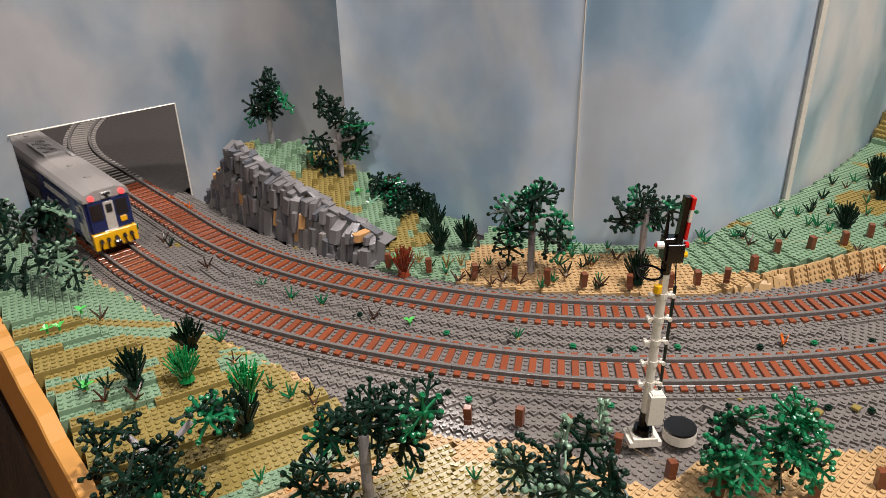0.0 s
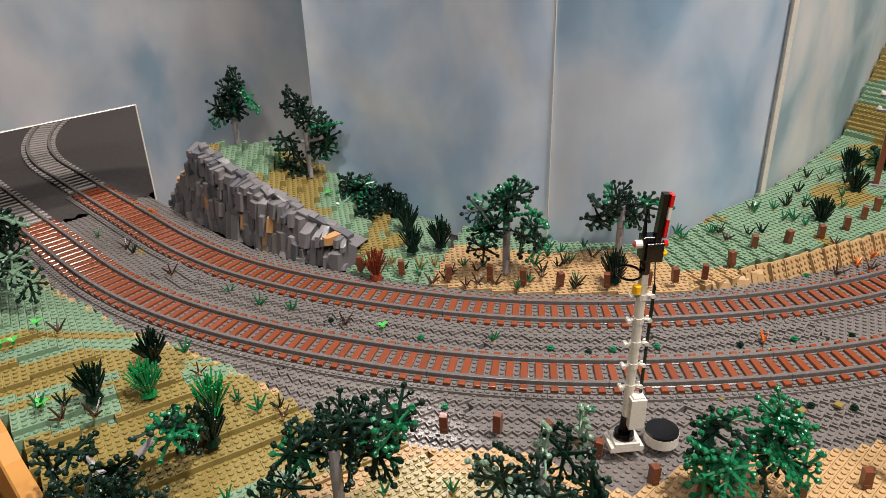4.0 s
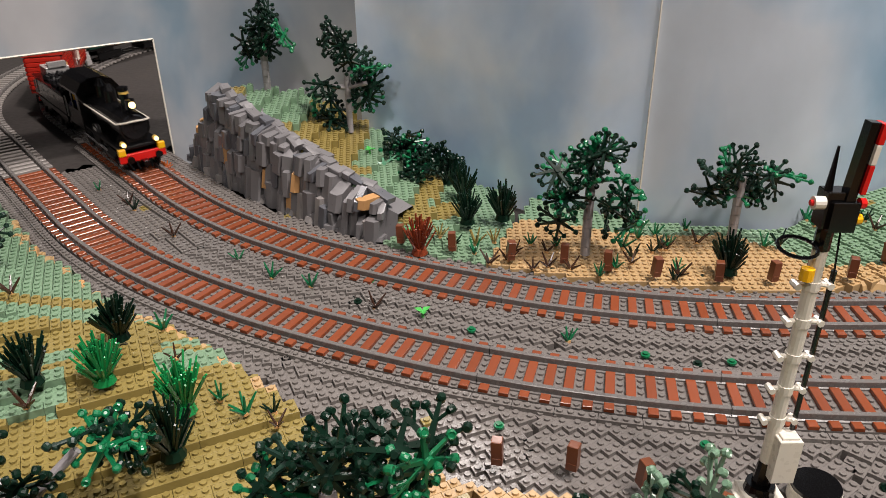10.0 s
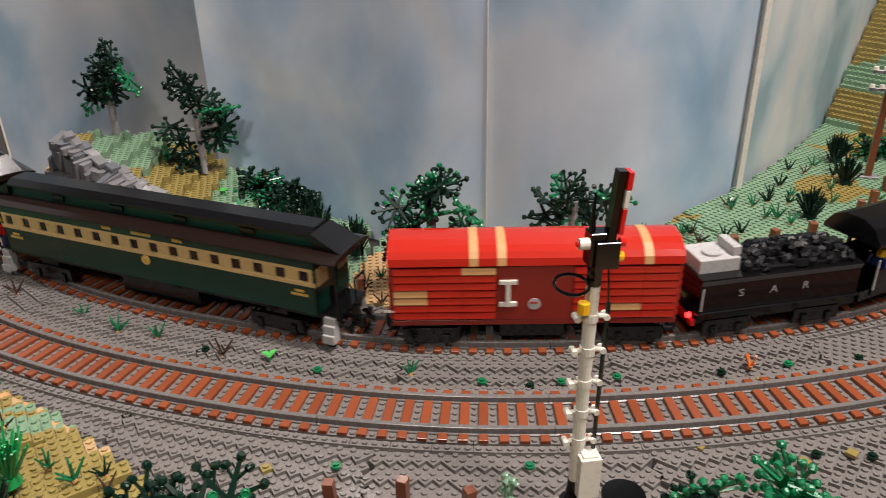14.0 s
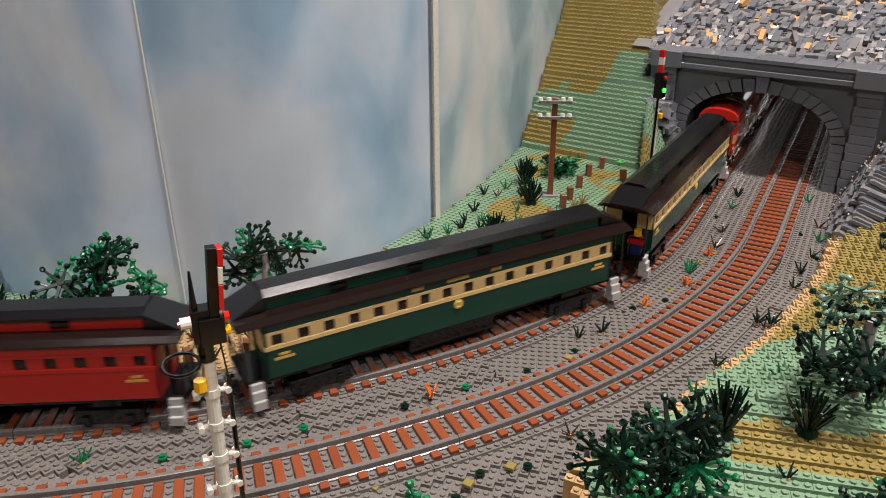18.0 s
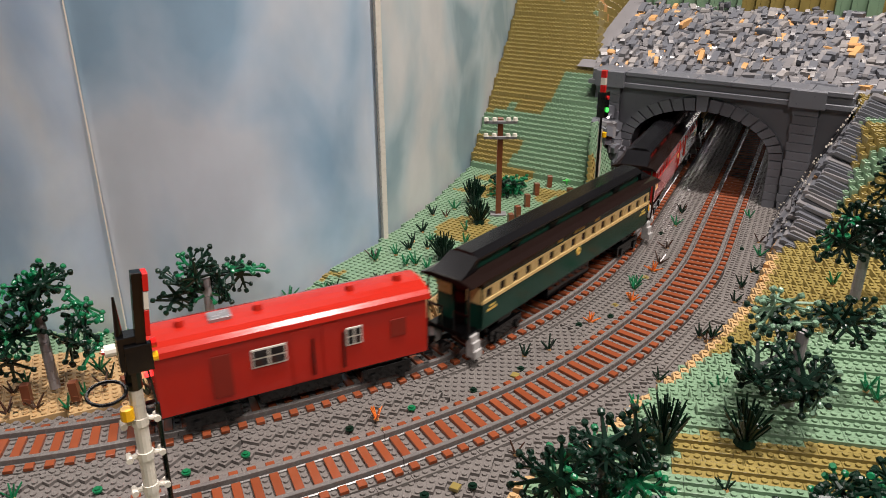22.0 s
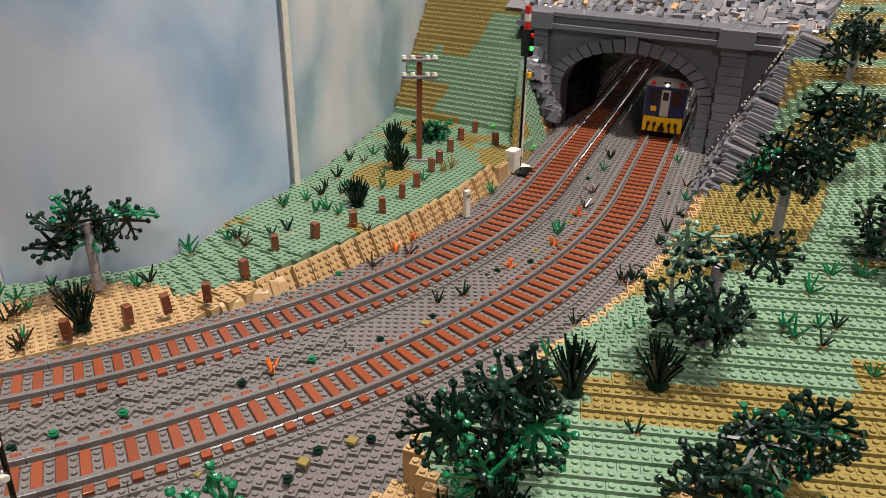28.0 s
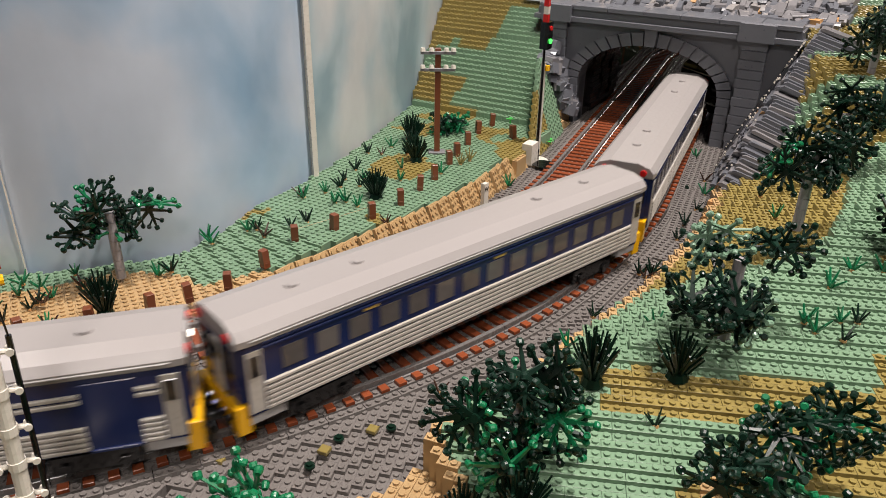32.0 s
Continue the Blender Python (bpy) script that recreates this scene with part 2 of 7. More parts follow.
def part(name, g, mats, parent=None, label="", M=None):
    me = g if isinstance(g, bpy.types.Mesh) else g.mesh(name, mats)
    ob = new(name, me)
    if parent is not None:
        ob.parent = parent
    if M is not None:
        ob.matrix_basis = M
    if label:
        ob["label"] = label
    return ob


def thing(name, label, category, M=None, group="", kind=""):
    ob = new(name)
    ob.empty_display_size = 0.01
    if M is not None:
        ob.matrix_basis = M
    return tagged(ob, label, category, group, kind)


# ---- the plan: two concentric tracks about C, straight at both ends ----
CX, CY = 0.280, 1.687
R_FAR, R_NEAR = 0.935, 1.058
A_L, A_R = -0.80, 0.70
LOOP_R = 0.50   # the curve behind the backdrop



def place(a, off_r):
    """A place at angle a about C (0 towards the viewer, positive to the tunnel), at radius off_r."""
    return CX + off_r * math.sin(a), CY - off_r * math.cos(a)


def polar(x, y):
    return math.atan2(x - CX, CY - y), math.hypot(x - CX, y - CY)


L_ST = 0.42      # straight before the hidden curve on the left
S_IN = 1.50      # where the hidden curve under the hill begins
HIDE_R = 0.60


def dip(a):
    """How far the tracks run inside their circles along the middle of the curve."""
    q = min(1.0, max(0.0, (a + 0.66) / 0.36 if a < -0.15 else 1 - a / 0.38))
    return 0.0105 * q * q * (3 - 2 * q)


def track_at(R, s):
    """Place and heading at s metres along a track of radius R; s = 0 at angle 0, growing towards the tunnel."""
    if s > R * A_R:
        x, y = place(A_R, R)
        d = s - R * A_R
        e = min(d, S_IN - R_FAR * A_R)
        x, y = x + e * math.cos(A_R), y + e * math.sin(A_R)
        if d <= e:
            return x, y, A_R
        rr = HIDE_R - (R - R_FAR)
        q = min((d - e) / rr, 6.0)
        cx, cy = x + rr * math.sin(A_R), y - rr * math.cos(A_R)
        h = A_R - q
        return cx - rr * math.sin(h), cy + rr * math.cos(h), h
    if s < R * A_L:
        x, y = place(A_L, R)
        d = R * A_L - s
        h = A_L
        e = min(d, L_ST)
        x, y = x - e * math.cos(h), y - e * math.sin(h)
        if d > L_ST:
            rr = LOOP_R + (R - R_FAR)
            q = min((d - L_ST) / rr, math.pi - 0.8)
            cx, cy = x - rr * math.sin(h), y + rr * math.cos(h)
            h2 = h - q
            f = d - L_ST - rr * q
            return cx + rr * math.sin(h2) - f * math.cos(h2), cy - rr * math.cos(h2) - f * math.sin(h2), h2
        return x, y, h
    a = s / R
    x, y = place(a, R - dip(a))
    return x, y, a + math.atan((dip(a + 0.01) - dip(a - 0.01)) / 0.02 / R)


def pose_on(R, s, z=0.0):
    x, y, a = track_at(R, s)
    return pose(x, y, z, 0, 0, math.degrees(a))

# ---- setting: floor, table, backdrop ----
g = G()
g.brick(-9, 9, -9, 9, -1.0, -0.9)
tagged(part("floor", g, M_FLOOR), "orange-brown hall floor around the display table", "floor", kind="structure")


def outer_edge(a):
    """Radius at which the stone bed ends towards the viewer."""
    if a < -0.46:
        return 1.112 + 0.004 * math.sin(a * 40)
    if a < -0.33:
        return 1.112 + (a + 0.46) / 0.13 * 0.054
    if a < 0.18:
        return 1.168 + 0.02 * abs(((a * 9) % 1) - 0.5) + (0.05 * max(0, 1 - abs(a + 0.07) / 0.06))
    if a < 0.30:
        return 1.172 - (a - 0.18) / 0.12 * 0.026
    return 1.140


# module edge on the viewer's left: line through two places
EX0, EY0, EX1, EY1 = -0.66, 0.873, -0.20, 0.351


def left_of_edge(x, y):
    return (EX1 - EX0) * (y - EY0) - (EY1 - EY0) * (x - EX0)   # positive inside


g = G()
tab = [(-0.66, 0.873), (-0.20, 0.351), (0.05, 0.07), (0.9, -0.1), (2.9, 0.2), (2.9, 2.7), (-1.6, 2.7), (-1.6, 1.3), (-0.9, 1.1)]
n = len(tab)
g.add([(x, y, -0.08) for x, y in tab] + [(x, y, -0.022) for x, y in tab],
      [tuple(range(n, 2 * n)), tuple(range(n - 1, -1, -1))] + [(i, (i + 1) % n, n + (i + 1) % n, n + i) for i in range(n)])
tagged(part("table_top", g, M_FABRIC), "black cloth covered table top below the model landscape", "table", kind="structure")

g = G()
for i in range(1, 3):
    (x0, y0), (x1, y1) = tab[i], tab[i + 1]
    d = Vector((x1 - x0, y1 - y0, 0))
    M = Matrix.Translation((x0, y0, 0)) @ pose(0, 0, 0, 0, 0, math.degrees(math.atan2(d.y, d.x)))
    g.brick(0, d.length, -0.018, -0.0005, -0.11, -0.004, M=M, c=0.002)
tagged(part("module_side", g, M_WOOD), "orange pine board along the side of the module", "board", kind="structure")

# cloth hanging from the table edge in folds
g = G()
vs, fs = [], []
path = []
for i in range(3):
    (x0, y0), (x1, y1) = tab[i], tab[i + 1]
    k = int(math.hypot(x1 - x0, y1 - y0) / 0.012)
    for j in range(k):
        q = j / k
        path.append((x0 + (x1 - x0) * q, y0 + (y1 - y0) * q))
for j, (x, y) in enumerate(path):
    w = 0.03 + 0.012 * math.sin(j * 0.55) + 0.008 * math.sin(j * 0.21 + 1)
    for z, k in ((-0.112, 0.0), (-0.3, 1.0), (-0.9, 1.9)):
        vs.append((x - 0.02 - w * k * 0.75, y - 0.012 - w * k * 0.66, z))
for j in range(len(path) - 1):
    for i in range(2):
        fs.append((j * 3 + i, (j + 1) * 3 + i, (j + 1) * 3 + i + 1, j * 3 + i + 1))
g.add(vs, fs)
cl = part("table_skirt", g, M_FABRIC)
tagged(cl, "black cloth skirt hanging in folds from the table", "cloth", kind="structure")
sm = cl.modifiers.new("thick", "SOLIDIFY")
sm.thickness = 0.003

# printed cloud backdrop, bent round the inside of the curve
BACK = [(-1.55, 0.36), (-0.88, 0.835), (-0.641, 1.024), (-0.445, 1.184), (-0.34, 1.222), (-0.14, 1.165), (0.02, 1.075), (0.13, 1.0), (0.24, 0.962),
        (0.36, 0.958), (0.45, 1.0), (0.545, 1.070), (0.66, 1.175), (0.82, 1.345), (1.02, 1.56), (1.3, 1.9)]


def smooth_line(p, step=0.02):
    out = []
    for i in range(len(p) - 1):
        a, b, c, d = p[max(i - 1, 0)], p[i], p[i + 1], p[min(i + 2, len(p) - 1)]
        k = max(2, int(math.dist(b, c) / step))
        for j in range(k):
            t = j / k
            out.append(tuple(0.5 * (2 * b[q] + (c[q] - a[q]) * t + (2 * a[q] - 5 * b[q] + 4 * c[q] - d[q]) * t * t
                                    + (3 * b[q] - a[q] - 3 * c[q] + d[q]) * t ** 3) for q in (0, 1)))
    return out + [p[-1]]


def back_panel(name, pts, material, label, hole=None, top=0.42, bottom=-0.02, lean=0.0):
    """One sheet of the backdrop; hole: (first x, last x, height) left open at the foot."""
    g = G()
    zs = [bottom, 0.004, 0.06, 0.166, 0.25, 0.33, top]
    vs, fs = [], []
    for i, (x, y) in enumerate(pts):
        fold = 0.003 * math.sin(x * 19) + 0.0015 * math.sin(x * 47 + 2)
        for z in zs:
            k = max(0, z) * fold * 2.5
            vs.append((x + k * 0.4, y + k + lean * max(0, z), z))
    m = len(zs)
    for i in range(len(pts) - 1):
        for j in range(m - 1):
            if hole and hole[0] - 1e-6 <= (pts[i][0] + pts[i + 1][0]) / 2 <= hole[1] and zs[j] < hole[2] - 0.01:
                continue
            fs.append((i * m + j, (i + 1) * m + j, (i + 1) * m + j + 1, i * m + j + 1))
    back = [(x, y + 0.003, z) for x, y, z in vs]
    g.add(vs, fs).add(back, [tuple(reversed(q)) for q in fs])
    for i in range(len(pts) - 1):
        k = [i * m + m - 1, (i + 1) * m + m - 1]
        g.add([vs[k[0]], vs[k[1]], back[k[1]], back[k[0]]], [(0, 1, 2, 3)])
    for i in (0, (len(pts) - 1) * m):
        g.add([vs[i], vs[i + m - 1], back[i + m - 1], back[i]], [(0, 1, 2, 3)])
    ob = part(name, g, material)
    for f in ob.data.polygons:
        f.use_smooth = f.index < 2 * len(fs)
    return tagged(ob, label, "backdrop", kind="structure")


straight_left = [(BACK[0][0] + (BACK[2][0] - BACK[0][0]) * i / 40, BACK[0][1] + (BACK[2][1] - BACK[0][1]) * i / 40) for i in range(40)]
straight_left += [(-0.641 + 0.196 * i / 10, 1.024 + 0.160 * i / 10) for i in range(10)]
curve = smooth_line(BACK[3:])
cut1 = next(i for i, p in enumerate(curve) if p[0] > -0.165)
cut2 = next(i for i, p in enumerate(curve) if p[0] > 0.188)
cut3 = next(i for i, p in enumerate(curve) if p[0] > 0.538)
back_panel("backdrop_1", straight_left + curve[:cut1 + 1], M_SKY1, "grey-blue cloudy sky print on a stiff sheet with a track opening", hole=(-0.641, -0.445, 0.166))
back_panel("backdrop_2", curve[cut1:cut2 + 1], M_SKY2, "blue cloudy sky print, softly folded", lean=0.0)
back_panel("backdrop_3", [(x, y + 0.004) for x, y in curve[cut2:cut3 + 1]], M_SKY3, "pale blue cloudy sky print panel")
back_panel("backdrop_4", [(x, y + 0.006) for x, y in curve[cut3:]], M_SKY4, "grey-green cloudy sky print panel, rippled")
# white card edges
g = G()
for (x, y, dx, w, z1) in ((curve[cut3][0], curve[cut3][1], 0.0, 0.0035, 0.42), (curve[cut2][0], curve[cut2][1], 0, 0.0007, 0.42)):
    g.brick(x - w, x + w, y - (0.0095 if w > 0.001 else 0.0042), y + 0.001, 0.0, z1)
tagged(part("panel_edge", g, M_WHITE), "white card edges between the backdrop panels", "trim", kind="structure")
g = G()
for a, b in (((-0.445, 1.184, 0), (-0.445, 1.184, 0.166)), ((-0.445, 1.184, 0.166), (-0.641, 1.024, 0.166))):
    g.rod((a[0] + .001, a[1] - .003, a[2]), (b[0] + .001, b[1] - .003, b[2]), 0.0014, n=4)
tagged(part("opening_edge", g, M_WHITE), "white cut edge of the opening in the backdrop", "trim", kind="structure")
# black cloth under the hidden track
g = G()
vs, fs = [], []
DARK = [(-1.48, 0.52), (-0.90, 0.93), (-0.655, 1.04), (-0.520, 1.148), (-0.468, 1.19), (0.3, 2.45), (-1.38, 2.45)]


def in_dark(x, y):
    w = False
    for (ax, ay), (bx, by) in zip(DARK, DARK[1:] + DARK[:1]):
        if (ay > y) != (by > y) and x < ax + (bx - ax) * (y - ay) / (by - ay):
            w = not w
    return w


NX, NY = 130, 120
for i in range(NX + 1):
    for j in range(NY + 1):
        x, y = -1.5 + i * 0.0155, 0.5 + j * 0.0165
        vs.append((x, y, 0.0018 + 0.0012 * noise.noise((x * 11, y * 11, 0))))
for i in range(NX):
    for j in range(NY):
        if in_dark(-1.5 + (i + 0.5) * 0.0155, 0.5 + (j + 0.5) * 0.0165):
            k = i * (NY + 1) + j
            fs.append((k, k + NY + 1, k + NY + 2, k + 1))
tagged(part("cloth_floor", g.add(vs, fs), M_FABRIC), "creased black cloth under the hidden track", "cloth", kind="structure")
# black cloth behind the opening, with unseen walls at right added to block light
g = G()
for (x0, y0, x1, y1) in ((-1.5, 1.2, -1.4, 2.6), (-1.5, 2.5, 2.9, 2.6), (2.75, 0.25, 2.85, 2.5), (2.0, 0.22, 2.85, 0.25)):
    g.brick(x0, x1, y0, y1, -0.05, 0.42)
tagged(part("back_cloth", g, M_FABRIC), "black cloth behind the display, with unseen walls added against stray light", "cloth", kind="structure")

# ---- terrain of studded bricks ----
PIECES = []      # brick pieces to be built last


def terrain(name, label, box, ang, inside, height, colour, mats, near=None, maxlen=6, limit=300, seam=0.00014):
    """Rows of bricks on a stud grid turned by ang degrees. height in plates, colour an index into mats."""
    x0, x1, y0, y1 = box
    ca, sa = math.cos(radians(ang)), math.sin(radians(ang))
    cx, cy = (x0 + x1) / 2, (y0 + y1) / 2
    half = math.hypot(x1 - x0, y1 - y0) / 2
    n = int(half / U) + 1
    rnd = random.Random(name)

    def wp(i, j):
        u, v = (i + 0.5) * U, (j + 0.5) * U
        return cx + u * ca - v * sa, cy + u * sa + v * ca
    cell = {}
    for i in range(-n, n):
        for j in range(-n, n):
            x, y = wp(i, j)
            if x0 <= x <= x1 and y0 <= y <= y1 and inside(x, y):
                h = int(round(height(x, y) / PL))
                cell[i, j] = (h, colour(x, y, h))
    runs = []
    for j in range(-n, n):
        i = -n
        while i < n:
            if (i, j) not in cell:
                i += 1
                continue
            k, want = i, rnd.choice((2, 3, 4, 4, 6, maxlen))
            while k < n and cell.get((k, j)) == cell[i, j] and k - i < want:
                k += 1
            h, c = cell[i, j]
            low = h
            for q in range(i - 1, k + 1):
                for w in (-1, 0, 1):
                    low = min(low, cell.get((q, j + w), (0, 0))[0])
            runs.append((i, j, k - i, h, min(14, max(3, h - low + 1)), c))
            i = k
    root = thing(name, label, "terrain", kind="structure")
    root.matrix_basis = pose(cx, cy, 0, 0, 0, ang)
    if near is not None:
        runs.sort(key=lambda r: math.dist(wp(r[0] + r[2] / 2, r[1]), near))
    first = runs[:limit] if near is not None else []
    rest = runs[len(first):]
    g = G()
    for i, j, k, h, d, c in rest:
        e = seam
        g.brick(i * U + e, (i + k) * U - e, j * U + e, (j + 1) * U - e, (h - d) * PL, h * PL, c, c=seam * 1.7)
        studs(g, [((i + q + 0.5) * U, (j + 0.5) * U, h * PL) for q in range(k)], c)
    if g.v:
        tagged(part("bricks", g, mats, root), kind="stuff")
    for r in first:
        PIECES.append((root, mats, seam) + r)
    return root


def build_pieces():
    """The bricks that can be picked apart, as parts of their terrain."""
    cache = {}
    for root, mats, e, i, j, k, h, d, c in PIECES:
        key = (k, d, e, mats[c].name)
        if key not in cache:
            g = G()
            g.brick(-k * U / 2 + e, k * U / 2 - e, -U / 2 + e, U / 2 - e, -d * PL, 0, c=e * 1.7)
            studs(g, [((q + 0.5 - k / 2) * U, 0, 0) for q in range(k)])
            cache[key] = g.mesh("brick", mats[c])
        part("brick", cache[key], None, root, M=pose((i + k / 2) * U, (j + 0.5) * U, h * PL))


def wob(x, y, s, seed=0.0):
    return noise.noise((x * s + seed, y * s - seed, seed * 0.37))


# stone bed, in sectors whose grids meet in stepped seams
def in_bed(a0, a1):
    def f(x, y):
        a, r = polar(x, y)
        if a > A_R:    # the straight towards the tunnel
            d = (x - CX) * math.cos(A_R) + (y - CY) * math.sin(A_R)
            o = (x - CX) * math.sin(A_R) - (y - CY) * math.cos(A_R)
            return a1 > A_R and -0.001 < d < 1.25 and 0.872 < o < 1.142
        if a < A_L:
            d = -((x - CX) * math.cos(A_L) + (y - CY) * math.sin(A_L))
            o = (x - CX) * math.sin(A_L) - (y - CY) * math.cos(A_L)
            return a0 < A_L and d < (0.205 if o < 0.905 else 0.165) and 0.872 < o < 1.114
        return a0 <= a < a1 and 0.873 < r < outer_edge(a)
    return f


# the two track beds, kept free of studs
def off_track(x, y):
    a, r = polar(x, y)
    r += dip(a)
    if a > A_R:
        r = (x - CX) * math.sin(A_R) - (y - CY) * math.cos(A_R)
    if a < A_L:
        r = (x - CX) * math.sin(A_L) - (y - CY) * math.cos(A_L)
    return min(abs(r - R_FAR), abs(r - R_NEAR)) > 0.0335


def bed_z(x, y):
    """Plates of the stone bed, in low steps away from the tracks."""
    a, r = polar(x, y)
    r += dip(a)
    if a > 0.52 or a < -0.7 or a > 0.20 and r < 1.095:
        return 0.0
    if r < 1.0:
        return PL * (1 if 0.964 < r < 0.988 else 0)
    if r < 1.095:
        return -PL if 1.004 < r < 1.018 + 0.010 * wob(x, y, 6, 2) else 0.0
    return -PL * min(4, int((r - 1.096) / 0.0165))


SECT = [-0.90, -0.62, -0.40, -0.20, 0.0, 0.20, 0.40, 0.58, 0.75]
for i in range(8):
    a0, a1 = (SECT[i] if i else -2.0), (SECT[i + 1] if i < 7 else 2.5)
    f = in_bed(a0, a1)
    am = (SECT[i] + SECT[i + 1]) / 2
    if i == 0:
        am = A_L
    if i == 7:
        am = A_R
    bx = (-0.72, 2.0, 0.4, 2.3) if i in (0, 7) else (-0.7, 1.4, 0.4, 1.6)
    cm = place(am, 1.15)
    terrain("stone_bed", "dark grey studded bed of stone-coloured plates around the tracks", bx, math.degrees(am) + (45 if 0 < i < 6 else 0),
            lambda x, y, f=f: f(x, y) and off_track(x, y),
            bed_z, lambda x, y, h: 1 if wob(x, y, 30, 3) > 0.60 and wob(x, y, 8, 1) > 0.1 else 0, [M_STONE, M_OLIVE], near=cm if i in (2, 3, 4, 5) else None, limit=160, seam=0.00005)

# ---- tracks ----


def build_track(name, R, s0, s1, label, bed=True):
    root = thing(name, label, "railway track", kind="structure")
    ns = int((s1 - s0) / 0.016)
    # bed plates
    g = G()
    k = 0
    s = s0
    while s < s1:
        e = min(s + 0.128, s1)
        for lo, hi, zt in ((-0.032, 0.032, 0.0032), (0.0349, 0.0421, 0.0036), (-0.0421, -0.0349, 0.0006)):
            if zt == 0.0036:
                seg = [(s + (e - s) * q / 4 + 0.0003, s + (e - s) * (q + 1) / 4 - 0.0003) for q in range(4)]
            else:
                seg = [(s + 0.0003, e - 0.0003)]
            for (sa, sb) in seg:
                vs, fs = [], []
                kk = 2 if len(seg) == 4 else 8
                for q in range(kk + 1):
                    x, y, a = track_at(R, sa + (sb - sa) * q / kk)
                    for o in (lo, hi):
                        px, py = x + o * math.sin(a), y - o * math.cos(a)
                        vs += [(px, py, -0.006), (px, py, zt)]
                for q in range(kk):
                    b = q * 4
                    fs += [(b + 1, b + 3, b + 7, b + 5), (b, b + 1, b + 5, b + 4), (b + 3, b + 2, b + 6, b + 7)]
                fs += [(0, 2, 3, 1), (kk * 4 + 1, kk * 4 + 3, kk * 4 + 2, kk * 4)]
                g.add(vs, fs)
        s = e
    sp = []
    for i in range(ns):
        x, y, a = track_at(R, s0 + (i + 1.0) * 0.016 - 0.0005)
        for o in (-0.028, -0.012, -0.004, 0.004, 0.012, 0.028):
            sp.append((x + o * math.sin(a), y - o * math.cos(a), 0.0032))
        for dd in (0.0, 0.008):
            x, y, a = track_at(R, s0 + i * 0.016 + dd + 0.004)
            sp.append((x + 0.0385 * math.sin(a), y - 0.0385 * math.cos(a), 0.0036))
    studs(g, sp)
    if bed:
        tagged(part("track_bed", g, M_STONE, root, "grey studded track plates"), kind="stuff")
    # rails, in lengths with small joints
    for side, o in (("rail", -0.020), ("rail", 0.020)):
        s = s0
        while s < s1:
            e = min(s + 0.192, s1)
            g = G()
            vs, fs = [], []
            prof = [(-0.0036, 0.0032), (-0.0036, 0.0046), (-0.0022, 0.0052), (-0.0022, 0.0102), (-0.0017, 0.0107), (0.0017, 0.0107), (0.0022, 0.0102), (0.0022, 0.0052), (0.0036, 0.0046), (0.0036, 0.0032)]
            kk, m = 12, len(prof)
            for q in range(kk + 1):
                x, y, a = track_at(R, s + 0.0003 + (e - s - 0.0006) * q / kk)
                for (w, z) in prof:
                    vs.append((x + (o + w) * math.sin(a), y - (o + w) * math.cos(a), z))
            for q in range(kk):
                for j in range(m - 1):
                    fs.append((q * m + j, (q + 1) * m + j, (q + 1) * m + j + 1, q * m + j + 1))
            fs += [tuple(range(m)), tuple(kk * m + m - 1 - j for j in range(m))]
            # joint plates on the foot
            part(side, g.add(vs, fs), M_RAIL, root)
            s = e
    return root, ns


def sleepers(root, R, s0, ns, material):
    g = G()
    g.brick(-0.0039, 0.0039, -0.0161, 0.0161, 0.0033, 0.0068, c=0.0004)
    for o in (-1, 1):
        g.brick(-0.0039, 0.0039, o * 0.028 - 0.0040, o * 0.028 + 0.0040, 0.0033, 0.0066, c=0.0004)
    me = g.mesh("sleeper", material)
    rnd = random.Random(5)
    for i in range(ns):
        s = s0 + i * 0.016 + 0.0075
        x, y, a = track_at(R, s + rnd.uniform(-0.0002, 0.0002))
        part("sleeper", me, None, root, M=pose(x, y, rnd.uniform(-0.0001, 0.0001), 0, 0, math.degrees(a) + rnd.uniform(-0.6, 0.6)))


T_FAR, N_FAR = build_track("track_far", R_FAR, -1.01, 2.2, "curved model track with reddish-brown sleepers, beside the backdrop")
T_NEAR, N_NEAR = build_track("track_near", R_NEAR, -1.03, 2.2, "curved model track with reddish-brown sleepers, on the viewer's side")
T_OLD1, N_OLD1 = build_track("track_hidden_far", R_FAR, -3.0, -1.012, "plain grey track on black cloth curving away behind the backdrop", False)
T_OLD2, N_OLD2 = build_track("track_hidden_near", R_NEAR, -3.0, -1.032, "plain grey track on black cloth curving away behind the backdrop", False)

# ---- landscape zones ----
LAND = [M_SAND, M_OLIVE, M_TAN, M_NOUGAT, M_ROCK, M_ROCKL]


